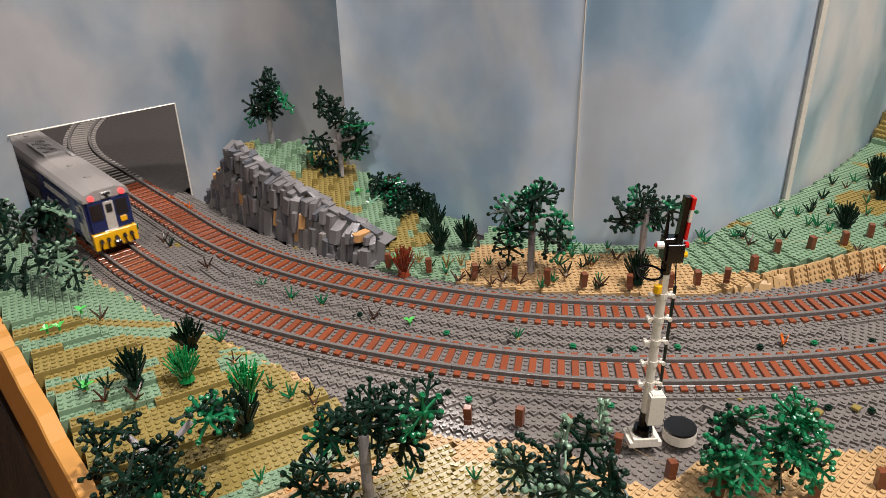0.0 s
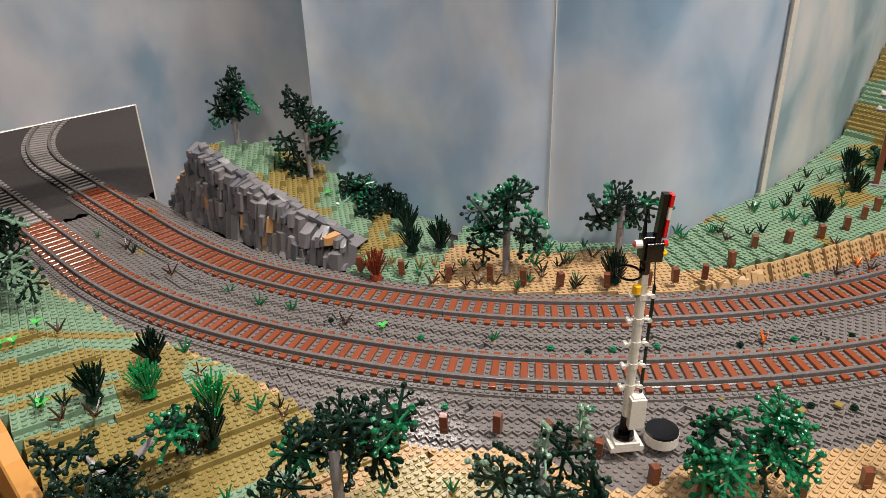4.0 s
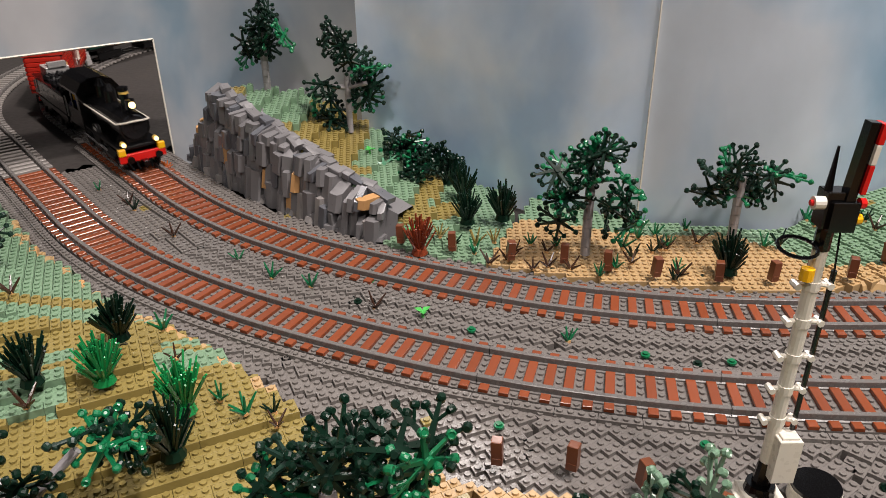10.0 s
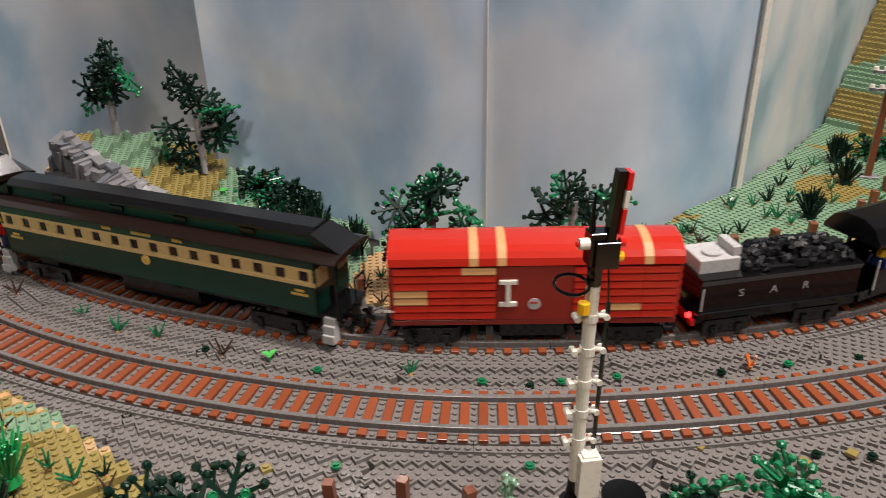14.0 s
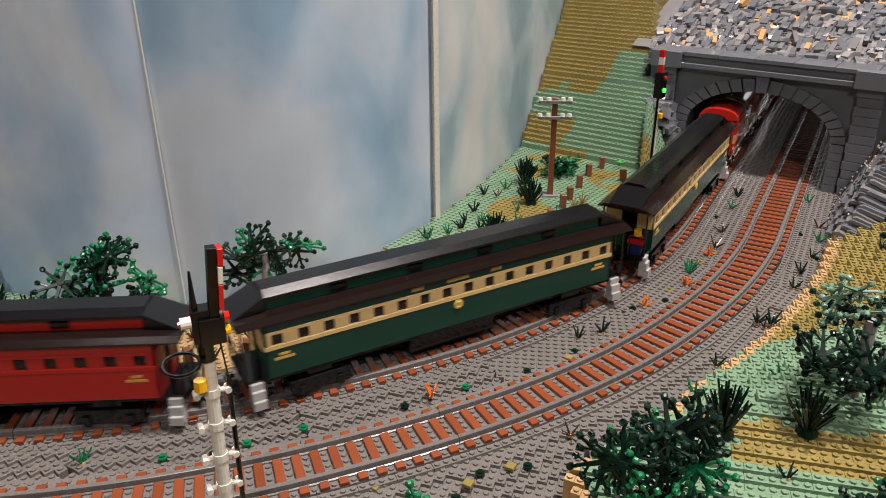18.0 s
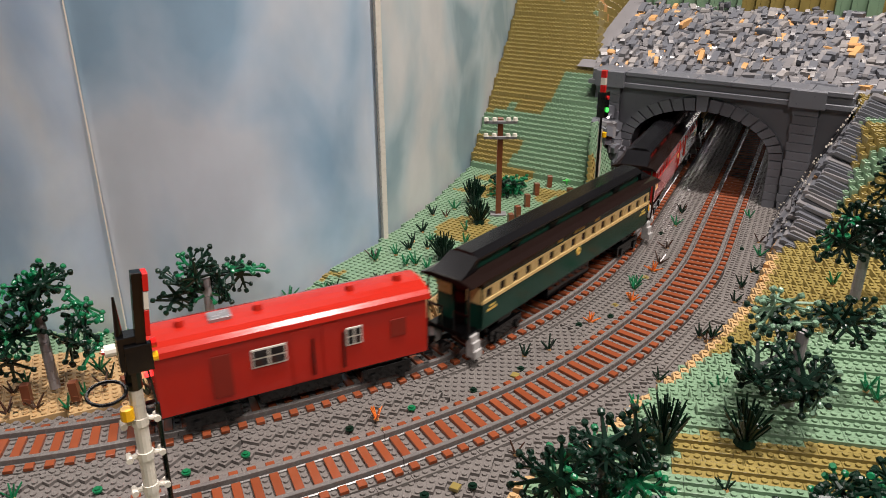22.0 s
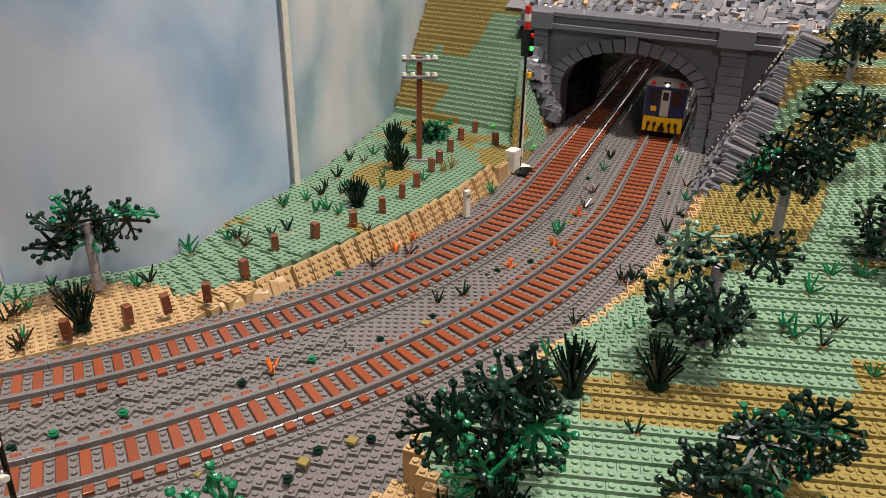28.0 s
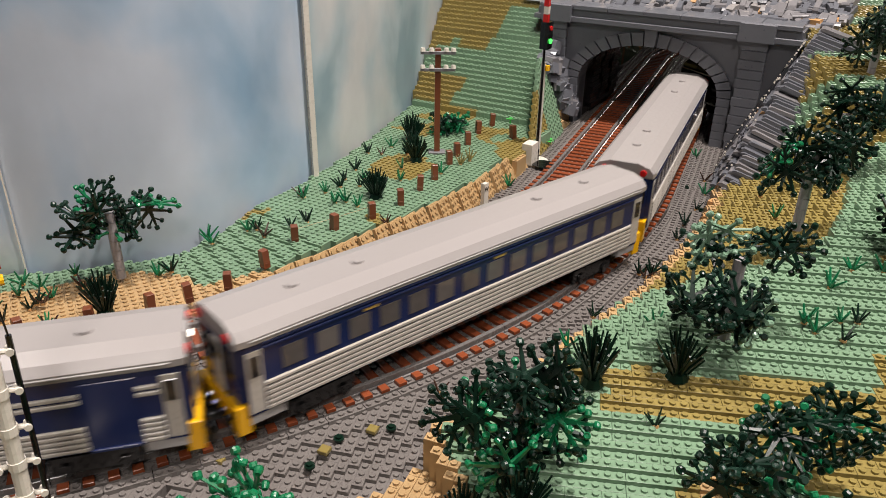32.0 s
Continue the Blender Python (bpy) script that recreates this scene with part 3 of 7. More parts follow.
def front_z(x, y):
    """Height of the land on the viewer's side."""
    w = (-0.5 * x + 0.866 * y - 0.47) / U + 1.6 * wob(x, y, 7, 7)
    left = max(0.0035, 0.0064 + 2 * PL * math.floor(0.15 * w + 0.38 * math.sin(0.55 * w)))
    left = min(left, 0.058)
    v = 0.57 * x + 0.82 * y
    a, r = polar(x, y)
    if a > A_R:
        r = (x - CX) * math.sin(A_R) - (y - CY) * math.cos(A_R)
    into = (x - 1.061) * 0.840 + (y - 1.195) * 0.542      # from the portal's plane
    rise = 0.50 + 1.6 * min(1, max(0, (into + 0.22) / 0.20))
    right = min(0.048 + 0.24 * (v - 0.753) - 0.065 * max(0, v - 1.0), 0.012 + PL * math.floor((rise * (r - 1.140) + 0.010) / PL / 2) * 2)
    right = max(right, 0.0035)
    if x < 0.0:
        rr = r if a > A_L else (x - CX) * math.sin(A_L) - (y - CY) * math.cos(A_L)
        rim = 0.0045 + 0.42 * max(0.0, rr - 1.116)
        return min(left, PL * math.floor(rim / PL + 0.5))
    if x > 0.45:
        return right
    return 0.0035


def front_inside(x0, x1):
    def f(x, y):
        a, r = polar(x, y)
        if a > A_R:
            r = (x - CX) * math.sin(A_R) - (y - CY) * math.cos(A_R)
            lim = 1.141 + 0.34 * min(0.24, max(0, (x - 1.061) * 0.840 + (y - 1.195) * 0.542 + 0.26))
        elif a < A_L:
            r = (x - CX) * math.sin(A_L) - (y - CY) * math.cos(A_L)
            lim = 1.114
        else:
            lim = outer_edge(a)
        return r > lim and x0 <= x < x1 and left_of_edge(x, y) > 0.002 and y > 0.11 + max(0, 0.1 - 0.2 * x)
    return f


def front_colour(x, y, h):
    a, r = polar(x, y)
    e = r - outer_edge(a)
    n1 = wob(x * 1.0 + y * 0.4, y * 0.7, 7.0, 2.2)
    n2 = wob(x, y, 22.0, 5.1)
    if x < 0.02:
        if e < 0.010 and n2 > 0.25:
            return 2
        v = -0.5 * x + 0.866 * y + 0.022 * n1
        if v > 0.585:
            if v < 0.645 or v < 0.735 and x + 0.2 * n1 > -0.235:
                return 1
            return 1 if 0.690 < v < 0.702 or 0.718 < v < 0.772 or 0.812 < v < 0.836 else 0
        if 0.452 < v < 0.476 and n2 > -0.3:
            return 3 if n2 > 0.15 else 2
        return 0 if 0.478 < v < 0.500 and n2 > 0.0 or n1 + 0.5 * n2 < -0.55 else 1
    if x < 0.46:
        if e < 0.030 + 0.03 * n1 or x > 0.235 + 0.03 * n2:
            return 2
        return 0 if x > 0.085 + 0.03 * n2 and e > 0.028 else 2 if n1 + 0.5 * n2 > 0.2 else 1
    if e < 0.012 and n2 > -0.3:
        return 2
    v = 0.57 * x + 0.82 * y
    u = 0.82 * x - 0.57 * y
    q = wob(u * 0.5, v * 2.2, 9.0, 8.8)
    if v < 0.728:
        return 2 if n2 > 0.5 and v < 0.70 else 1 if q + 0.4 * n2 > 0.10 else 0
    if v < 0.768 + 0.012 * n2:
        return 1 if u > 0.20 + 0.03 * n2 or q > 0.2 else 0
    if v < 0.93 + 0.02 * n1:
        return 1 if q + 0.3 * n2 > 0.55 else 0
    d = (x - CX) * math.sin(A_R) - (y - CY) * math.cos(A_R) if a > A_R else r
    if v < 1.20:
        return 1 if d < 1.29 + 0.03 * n1 else 0
    return 0 if math.sin(v * 55 + 2 * n1) + 0.4 * n2 > 0.62 else 1


terrain("meadow_left", "terraced slope of sand green and olive studded bricks", (-0.70, 0.02, 0.10, 0.98), 30, front_inside(-0.7, 0.02), front_z, front_colour, LAND, near=(-0.2, 0.56), maxlen=10)
g = G()
vs, fs = [], []
d = Vector((EX1 - EX0, EY1 - EY0, 0))
nb = 44
for i in range(nb + 1):
    q = EX0 + d.x * i / nb, EY0 + d.y * i / nb
    zt = max(front_z(q[0] + 0.012, q[1] + 0.010), front_z(q[0] + 0.016, q[1] + 0.002)) - 0.001
    for o, z in ((0.0005, zt), (0.016, zt), (0.018, zt - 0.002), (0.018, -0.11), (0.0005, -0.11)):
        vs.append((q[0] + o * d.y / d.length, q[1] - o * d.x / d.length, z))
for i in range(nb):
    for j in range(5):
        k = (j + 1) % 5
        fs.append((i * 5 + j, i * 5 + k, (i + 1) * 5 + k, (i + 1) * 5 + j))
fs += [tuple(range(5)), tuple(nb * 5 + 4 - j for j in range(5))]
tagged(part("module_board", g.add(vs, fs), M_WOOD), "orange pine board cut to the steps of the meadow", "board", kind="structure")
terrain("meadow_front", "flat tan and olive studded plates beside the stone bed", (0.02, 0.46, 0.05, 0.60), 42, front_inside(0.02, 0.46), front_z, front_colour, LAND, near=(0.2, 0.47))
terrain("meadow_right", "rising terraces of sand green and olive studded bricks", (0.46, 1.9, -0.05, 1.5), -35, front_inside(0.46, 1.9), front_z, front_colour, LAND, near=(0.6, 0.45), maxlen=8)


def back_edge(x):
    """The backdrop's line, as y over x."""
    for (a, b) in zip(curve, curve[1:]):
        if a[0] <= x <= b[0]:
            return a[1] + (b[1] - a[1]) * (x - a[0]) / max(1e-6, b[0] - a[0])
    return 1.2 if x < 0 else 9.0


def hill_z(x, y):
    """Height of the land between the far track and the backdrop."""
    a, r = polar(x, y)
    cliff = 0.118 - 0.37 * (x + 0.32)
    low = 0.0034
    if a > 0.10:
        low = 0.0036 + min(0.0224, (a - 0.10) * 0.15)
    if a < -0.30:
        # falls off towards the middle meadow
        low = max(low, min(cliff, 0.118))
        low = 0.0096 * round((low + 0.0015 * wob(x, y, 14, 3)) / 0.0096)
        if a > -0.48:
            low = min(low, 0.0034 + 0.55 * max(0.0, 0.858 - r))
    d = 0.8387 * x + 0.5446 * y - 1.390
    if a > 0.5 and d > 0:
        low = max(low, 0.028 + 0.82 * d)
        if a > 0.66:
            o = (x - CX) * math.sin(A_R) - (y - CY) * math.cos(A_R)
            low = min(low, 0.010 + 2.3 * (0.871 - o))
    return min(low, 0.55)


def hill_inside(a0, a1):
    def f(x, y):
        a, r = polar(x, y)
        lim = 0.873
        if a > A_R:
            r = (x - CX) * math.sin(A_R) - (y - CY) * math.cos(A_R)
            along_wall = (x - 1.061) * 0.542 - (y - 1.195) * 0.840
            if (x - 1.061) * 0.840 + (y - 1.195) * 0.542 > -0.004 and along_wall > -0.085:
                return False
            if (x - 1.061) * 0.840 + (y - 1.195) * 0.542 > -0.004:
                lim = 1.5
        if a < -0.44:
            lim = 0.842
        if 0.17 < a < 0.67:
            lim = 0.851
        return r < lim and a0 <= a < a1 and y < back_edge(x) - 0.004
    return f


def hill_colour(x, y, h):
    a, r = polar(x, y)
    n1, n2 = wob(x, y, 9, 1.1), wob(x, y, 24, 6.3)
    if a < -0.30:
        q = h * PL + 0.010 * n1 + 0.006 * n2
        return 1 if q > 0.112 or 0.052 < q < 0.086 or 0.016 < q < 0.027 else 0
    if a < 0.09:
        return 2 if r > 0.755 + 0.03 * n1 + 0.7 * max(0, a) else 0
    if a < 0.30 and r > 0.835 + 0.20 * (a - 0.09) + 0.02 * n1 + 0.012 * n2:
        return 2
    if h > 12 and a > 0.5:
        t = 0.8387 * y - 0.5446 * x
        if n2 > 0.62:
            return 3
        if t < 0.590 + 0.03 * n1 and h < 58:
            return 0
        return 0 if 24 < h + 4 * n1 < 36 or n2 < -0.6 else 1
    if r > 0.868 and a > 0.1 and n2 > 0.1:
        return 2
    return 1 if n1 + 0.6 * n2 > 0.42 else 0


terrain("hill_left", "stepped hill of olive and sand green bricks above the rock face", (-0.50, 0.05, 0.80, 1.3), 10, hill_inside(-0.815, -0.30), hill_z, hill_colour, LAND, near=(-0.1, 0.95), limit=220)
terrain("meadow_tan", "tan studded plates beside the far track", (-0.08, 0.42, 0.75, 1.2), 2, hill_inside(-0.30, 0.09), hill_z, hill_colour, LAND, near=(0.15, 0.83), limit=220)
terrain("meadow_back", "sand green studded plates behind the fence posts", (0.25, 1.7, 0.75, 2.1), 33, hill_inside(0.09, 1.6), hill_z, hill_colour, LAND, near=(0.6, 0.93), limit=260, maxlen=8)


# ---- tunnel portal ----
PORTAL = Matrix.Translation((1.061, 1.195, 0)) @ pose(0, 0, 0, 0, 0, math.degrees(math.atan2(-0.840, 0.542)))
# local: x along the wall from the left jamb to the right one, y away from the viewer into the hill
PW, SPRING, CROWN = 0.234, 0.080, 0.147


def arch_z(s):
    q = (s - PW / 2) / (PW / 2)
    return SPRING + (CROWN - SPRING) * math.sqrt(max(0, 1 - q * q))


portal = thing("tunnel_portal", "dark slate grey stone-built tunnel portal with an arched mouth", "tunnel portal", PORTAL)
g = G()
NS = 40
arch = [(PW * i / NS, arch_z(PW * i / NS)) for i in range(NS + 1)]
front = [(-0.075, 0.0), (0.0, 0.0)] + arch + [(PW, 0.0), (0.335, 0.0), (0.335, 0.185), (-0.075, 0.185)]
vs, fs = [], []
for s, z in arch:
    vs += [(s, 0, z), (s, 0, 0.185), (s, 0.035, 0.185), (s, 0.035, z)]
for q in range(NS):
    b = q * 4
    fs += [(b, b + 4, b + 5, b + 1), (b + 1, b + 5, b + 6, b + 2), (b + 2, b + 6, b + 7, b + 3), (b + 3, b + 7, b + 4, b)]
g.add(vs, fs)
g.brick(-0.075, 0.0, 0, 0.035, -0.004, 0.185)
g.brick(PW, 0.335, 0, 0.035, -0.004, 0.185)
part("portal_wall", g, M_PORTAL, portal)
# arch stones
nst = 19
for i in range(nst):
    t0, t1 = math.pi * i / nst, math.pi * (i + 1) / nst
    g = G()
    e, w = 0.012, 0.020
    def ap(t, k):
        return PW / 2 - (PW / 2 + k) * math.cos(t), SPRING + (CROWN - SPRING + k) * math.sin(t)
    key = i == nst // 2
    o = w + (0.010 if key else 0)
    pts = [ap(t0 + e, -0.001), ap(t1 - e, -0.001), ap(t1 - e, o), ap(t0 + e, o)]
    y0 = -0.009 if key else -0.006
    g.add([(a, y0, z) for a, z in pts] + [(a, 0.03, z) for a, z in pts], [(0, 1, 2, 3), (0, 4, 5, 1), (1, 5, 6, 2), (2, 6, 7, 3), (3, 7, 4, 0)])
    part("keystone" if key else "arch_stone", g, M_PORTAL, portal)
for s in (-0.020, PW):
    for i in range(6):
        g = G()
        g.brick(s, s + 0.020, -0.006, 0.03, i * 0.0133 + 0.0003, (i + 1) * 0.0133 - 0.0003, c=0.0008)
        part("jamb_stone", g, M_PORTAL, portal)
# pilasters of stacked blocks
for s in (-0.062, 0.258):
    for i in range(12):
        g = G()
        g.brick(s - (0.002 if i % 2 else 0), s + 0.036, -0.010, 0.0, i * 0.0144 + 0.0004, (i + 1) * 0.0144 - 0.0004, c=0.0009)
        part("pilaster_block", g, M_PORTAL, portal)
g = G()
g.brick(-0.085, 0.345, -0.012, 0.038, 0.173, 0.181, c=0.001)
g.brick(-0.079, 0.339, -0.008, 0.036, 0.181, 0.193, c=0.001)
for s in (-0.070, 0.250):
    g.brick(s, s + 0.052, -0.018, 0.0, 0.172, 0.199, c=0.001)
part("parapet", g, M_PORTAL, portal)
for i in range(7):
    s = -0.075 + i * 0.0588
    part("coping_stone", G().brick(s + 0.0004, s + 0.0584, -0.012, 0.04, 0.193, 0.200, c=0.0012), M_PORTAL, portal)
# bore: walls and vault behind the mouth
g = G()
ring = [(-0.004, -0.004)] + [(-0.004, SPRING)] + [(s, z + 0.003) for s, z in arch] + [(PW + 0.004, SPRING), (PW + 0.004, -0.004)]
m = len(ring)
vs = [(s + k * 0.004, 0.034 + k * 0.16, z) for k in (0, 0.5, 1) for s, z in ring]
fs = [(i * m + j, i * m + j + 1, (i + 1) * m + j + 1, (i + 1) * m + j) for i in range(2) for j in range(m - 1)]
g.add(vs, fs)
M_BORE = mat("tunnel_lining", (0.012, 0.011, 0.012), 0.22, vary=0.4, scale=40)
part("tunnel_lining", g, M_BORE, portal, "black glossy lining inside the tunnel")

g = G()
rnd = random.Random(19)
for i in range(11):
    for j in range(3):
        z = 0.012 + i * 0.0096
        w = PW * 0.5 * (math.sqrt(max(0.02, 1 - max(0, (z - SPRING) / (CROWN - SPRING + 0.012)) ** 2)))
        for sd in (-1, 1):
            s = PW / 2 + sd * (w - 0.002)
            y = 0.06 + j * 0.05 + rnd.uniform(-0.008, 0.008)
            g.brick(s - 0.004, s + 0.004, y, y + rnd.uniform(0.03, 0.046), z, z + 0.0088, c=0.0012)
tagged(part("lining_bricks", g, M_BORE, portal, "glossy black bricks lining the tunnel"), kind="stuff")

# rocks above and beside the portal
def rock_piece(g, M, w, h, d, rnd, mi):
    """A cut rock brick: sloped top and front, uneven."""
    a, b = rnd.uniform(0.25, 0.9) * d, rnd.uniform(0.55, 0.95) * h
    s = rnd.uniform(-0.15, 0.15) * w
    g.add([(0, 0, 0), (w, 0, 0), (w, d, 0), (0, d, 0), (0 + s * .3, 0, b), (w + s * .3, 0, b * rnd.uniform(0.9, 1)), (w, d, h), (0, d, h), (s * .3, a * 0.4, h), (w + s * .3, a * 0.4, h)],
          [(0, 1, 5, 4), (4, 5, 9, 8), (8, 9, 6, 7), (1, 2, 6, 9, 5), (3, 0, 4, 8, 7), (2, 3, 7, 6)], mi, M)


ROCKS = [M_ROCK, M_ROCKL, M_NOUGAT, M_PORTAL]


def rock_kind(rnd):
    q = rnd.random()
    return 0 if q < 0.36 else 3 if q < 0.84 else 1 if q < 0.95 else 2


rnd = random.Random(11)
crag = thing("crag", "heap of grey and tan rock bricks above the tunnel portal", "rock")


def crag_piece(g, rnd, mi):
    """A rock strip on the crag: most run down the slope, some lie across it. Returns its pose."""
    s, d = rnd.uniform(-0.10, 0.38), rnd.random() * 0.26
    patch = wob(s, d, 26.0, 3.3)
    across = rnd.random() < (0.65 if patch > 0.35 else 0.12)
    if across:
        w, h, dd = rnd.choice((0.016, 0.024, 0.032)), rnd.uniform(0.006, 0.011), rnd.choice((0.008, 0.010))
    else:
        w, h, dd = rnd.choice((0.007, 0.008, 0.012)), rnd.uniform(0.006, 0.012), rnd.choice((0.016, 0.020, 0.028))
    tilt = rnd.uniform(-6, 20) if across else rnd.uniform(8, 30)
    M = pose(s, 0.03 + d, 0.184 + 0.40 * d + rnd.uniform(-0.006, 0.009), tilt, rnd.uniform(-5, 5), rnd.uniform(-5, 5) + rnd.choice((0, 0, 0, 0, 0, 25, -20)))
    rock_piece(g, None if mi is None else M, w, h, dd, rnd, mi or 0)
    return M


for i in range(300):
    g = G()
    k = rock_kind(rnd)
    M = crag_piece(g, rnd, None)
    part("rock", g, ROCKS[k], crag, M=PORTAL @ M)
g = G()
for i in range(1500):
    crag_piece(g, rnd, rock_kind(rnd))
tagged(part("rock_rubble", g, ROCKS, crag, M=PORTAL.copy()), kind="stuff")
g = G()
vs, fs = [], []
for i in range(12):
    for j in range(10):
        s, d = -0.13 + i * 0.045, 0.036 + j * 0.06
        vs.append((s, d, 0.178 + 0.40 * d))
for i in range(11):
    for j in range(9):
        fs.append((i * 10 + j, (i + 1) * 10 + j, (i + 1) * 10 + j + 1, i * 10 + j + 1))
g.add(vs, fs)
part("rock_core", g, M_ROCK, crag, M=PORTAL.copy())

for i in range(150):
    q = rnd.random() ** 1.5
    u, v = -0.013 - 0.036 * q - (rnd.uniform(0, 0.012) if q > 0.85 else rnd.uniform(-0.002, 0.004)), rnd.uniform(-0.050, 0.010) * (1.0 if q < 0.5 else 1.3)
    w = PORTAL @ Vector((u, v, 0))
    g = G()
    rock_piece(g, None, rnd.choice((0.010, 0.014, 0.020)), rnd.uniform(0.012, 0.024), 0.016, rnd, 0)
    part("rock", g, ROCKS[3 if rnd.random() < 0.8 else 0], crag, M=Matrix.Translation((w.x, w.y, min(0.215, hill_z(w.x, w.y)) - 0.005)) @ PORTAL.to_3x3().to_4x4() @ pose(0, 0, 0, rnd.uniform(-30, 10), rnd.uniform(-25, 20), rnd.uniform(-40, 60)))

# hill beyond the crag
def top_inside(x, y):
    d = (x - 1.061) * 0.840 + (y - 1.195) * 0.542
    s = (x - 1.061) * 0.542 - (y - 1.195) * 0.840
    return 0.26 < d < 0.75 and -0.085 < s < 0.9 and y < back_edge(x) - 0.01


terrain("hill_top", "olive and sand green terraces above the tunnel", (1.0, 2.2, 0.5, 2.2), -40, top_inside,
        lambda x, y: 0.185 + 0.52 * ((x - 1.061) * 0.840 + (y - 1.195) * 0.542), lambda x, y, h: 1 if wob(x, y, 7, 3.3) > 0 else 0, LAND)

# ---- rock face on the left hill ----
face = thing("cliff", "steep face of tilted grey rock bricks beside the far track", "rock")
rnd = random.Random(3)


def cliff_top(a):
    """Height of the rock face at angle a: a ragged rise at one end, then a long fall."""
    x, y = place(a, 0.852)
    return max(0.012, min(0.124, 0.121 - 0.335 * (x + 0.33), 0.006 + 1.02 * (a + 0.925)))


def prism(g, w, h, d, slope, cut):
    """An upright rock prism with a sloped cap and one cut corner."""
    c = w * cut
    g.add([(-w / 2, -d, 0), (w / 2 - c, -d, 0), (w / 2, -d + c, 0), (w / 2, 0.012, 0), (-w / 2, 0.012, 0),
           (-w / 2, -d, h - slope), (w / 2 - c, -d, h - slope), (w / 2, -d + c, h - slope * 0.8), (w / 2, 0.012, h), (-w / 2, 0.012, h)],
          [(0, 1, 6, 5), (1, 2, 7, 6), (2, 3, 8, 7), (4, 0, 5, 9), (5, 6, 7, 8, 9), (3, 4, 9, 8)])


for tier in range(5):
    a = -0.918 + 0.003 * tier
    while a < -0.450:
        top = cliff_top(a)
        w = rnd.choice((0.0078, 0.0078, 0.0096, 0.0118, 0.0157))
        z0 = tier * 0.026 + rnd.uniform(-0.007, 0.007) if tier else -0.003
        h = min(rnd.uniform(0.026, 0.046), top - z0 + rnd.uniform(-0.002, 0.006))
        if h > 0.008:
            g = G()
            prism(g, w * 0.96, h, rnd.uniform(0.004, 0.013), min(h * 0.5, rnd.choice((0.002, 0.004, 0.010, 0.014))), rnd.uniform(0.1, 0.45))
            px, py = place(a, 0.862 - 0.10 * z0)
            q = rnd.random()
            k = 2 if q < 0.045 and tier < 3 else 3 if q < 0.22 else 1 if q < 0.27 else 0
            part("rock", g, ROCKS[k], face, M=pose(px, py, z0, rnd.uniform(-9, 1), rnd.uniform(1, 9), math.degrees(a) + rnd.uniform(-24, 24)))
        a += (w + rnd.uniform(0.0, 0.0012)) / 0.862
# low rocks along the foot and flat caps along the top
for i in range(26):
    a = rnd.uniform(-0.915, -0.452)
    px, py = place(a, 0.866 + rnd.uniform(-0.002, 0.005))
    g = G()
    prism(g, rnd.uniform(0.008, 0.016), rnd.uniform(0.006, 0.018), rnd.uniform(0.002, 0.007), rnd.uniform(0.002, 0.005), 0.3)
    part("rock", g, ROCKS[0 if rnd.random() < 0.85 else 1], face, M=pose(px, py, -0.002, rnd.uniform(-25, 0), rnd.uniform(-20, 20), math.degrees(a) + rnd.uniform(-35, 35)))
for i in range(22):
    a = -0.80 + i * 0.0155
    px, py = place(a, 0.846 + rnd.uniform(-0.004, 0.004))
    g = G()
    rock_piece(g, None, rnd.uniform(0.014, 0.024), rnd.uniform(0.005, 0.010), 0.012, rnd, 0)
    part("rock", g, ROCKS[0 if rnd.random() < 0.8 else 3], face, M=pose(px, py, cliff_top(a) - 0.004, rnd.uniform(-4, 10), rnd.uniform(8, 20), math.degrees(a) + rnd.uniform(-15, 15)))
g = G()
vs, fs = [], []
for i in range(30):
    a = -0.915 + i * 0.0165
    top = cliff_top(a)
    for z, r in ((-0.004, 0.853), (top - 0.010, 0.846), (top - 0.012, 0.815), (-0.004, 0.80)):
        px, py = place(a, r)
        vs.append((px, py, z))
for i in range(29):
    for j in range(3):
        fs.append((i * 4 + j, (i + 1) * 4 + j, (i + 1) * 4 + j + 1, i * 4 + j + 1))
fs.append((0, 1, 2, 3))
part("rock_core", g.add(vs, fs), M_ROCK, face)

# ---- slanted tan retaining wall beside the far track ----
wall = thing("retaining_wall", "tan studded plates leaning as a low retaining wall", "wall", kind="structure")
g = G()
g.brick(-0.0118, 0.0118, 0, 0.0044, 0.0, 0.040, c=0.0004)
for i in range(3):
    for j in range(5):
        g.cyl(0.0024, 0.0024, 0, 0.0017, 8, M=pose((i - 1) * U, 0, 0.004 + j * U, 90))
wall_plate = g.mesh("wall_plate", M_TAN)
rnd = random.Random(8)
a = 0.19
while a < 0.66:
    x, y = place(a, 0.877 + rnd.uniform(-0.0015, 0.0015))
    h = min(1.0, 0.55 + (a - 0.2) * 3)
    part("wall_plate", wall_plate, None, wall, M=pose(x, y, -0.007 - 0.022 * (1 - h), -25 + rnd.uniform(-3, 3), rnd.uniform(-3, 3), math.degrees(a) + 11 + rnd.uniform(-5, 5)))
    a += 0.0245
g = G()
for i in range(9):
    a = 0.125 + i * 0.009
    x, y = place(a, 0.875)
    rock_piece(g, pose(x, y, -0.002, -25, 0, math.degrees(a) + rnd.uniform(-20, 20)), 0.010, 0.012 + i * 0.001, 0.014, rnd, 0)
for i in range(6):
    a = 0.655 + i * 0.012
    x, y = place(a, 0.876)
    rock_piece(g, pose(x, y, -0.002, -25, 0, math.degrees(a) + rnd.uniform(-20, 20)), 0.012, 0.026, 0.014, rnd, 0)
tagged(part("wall_end", g, M_TAN, wall), kind="stuff")


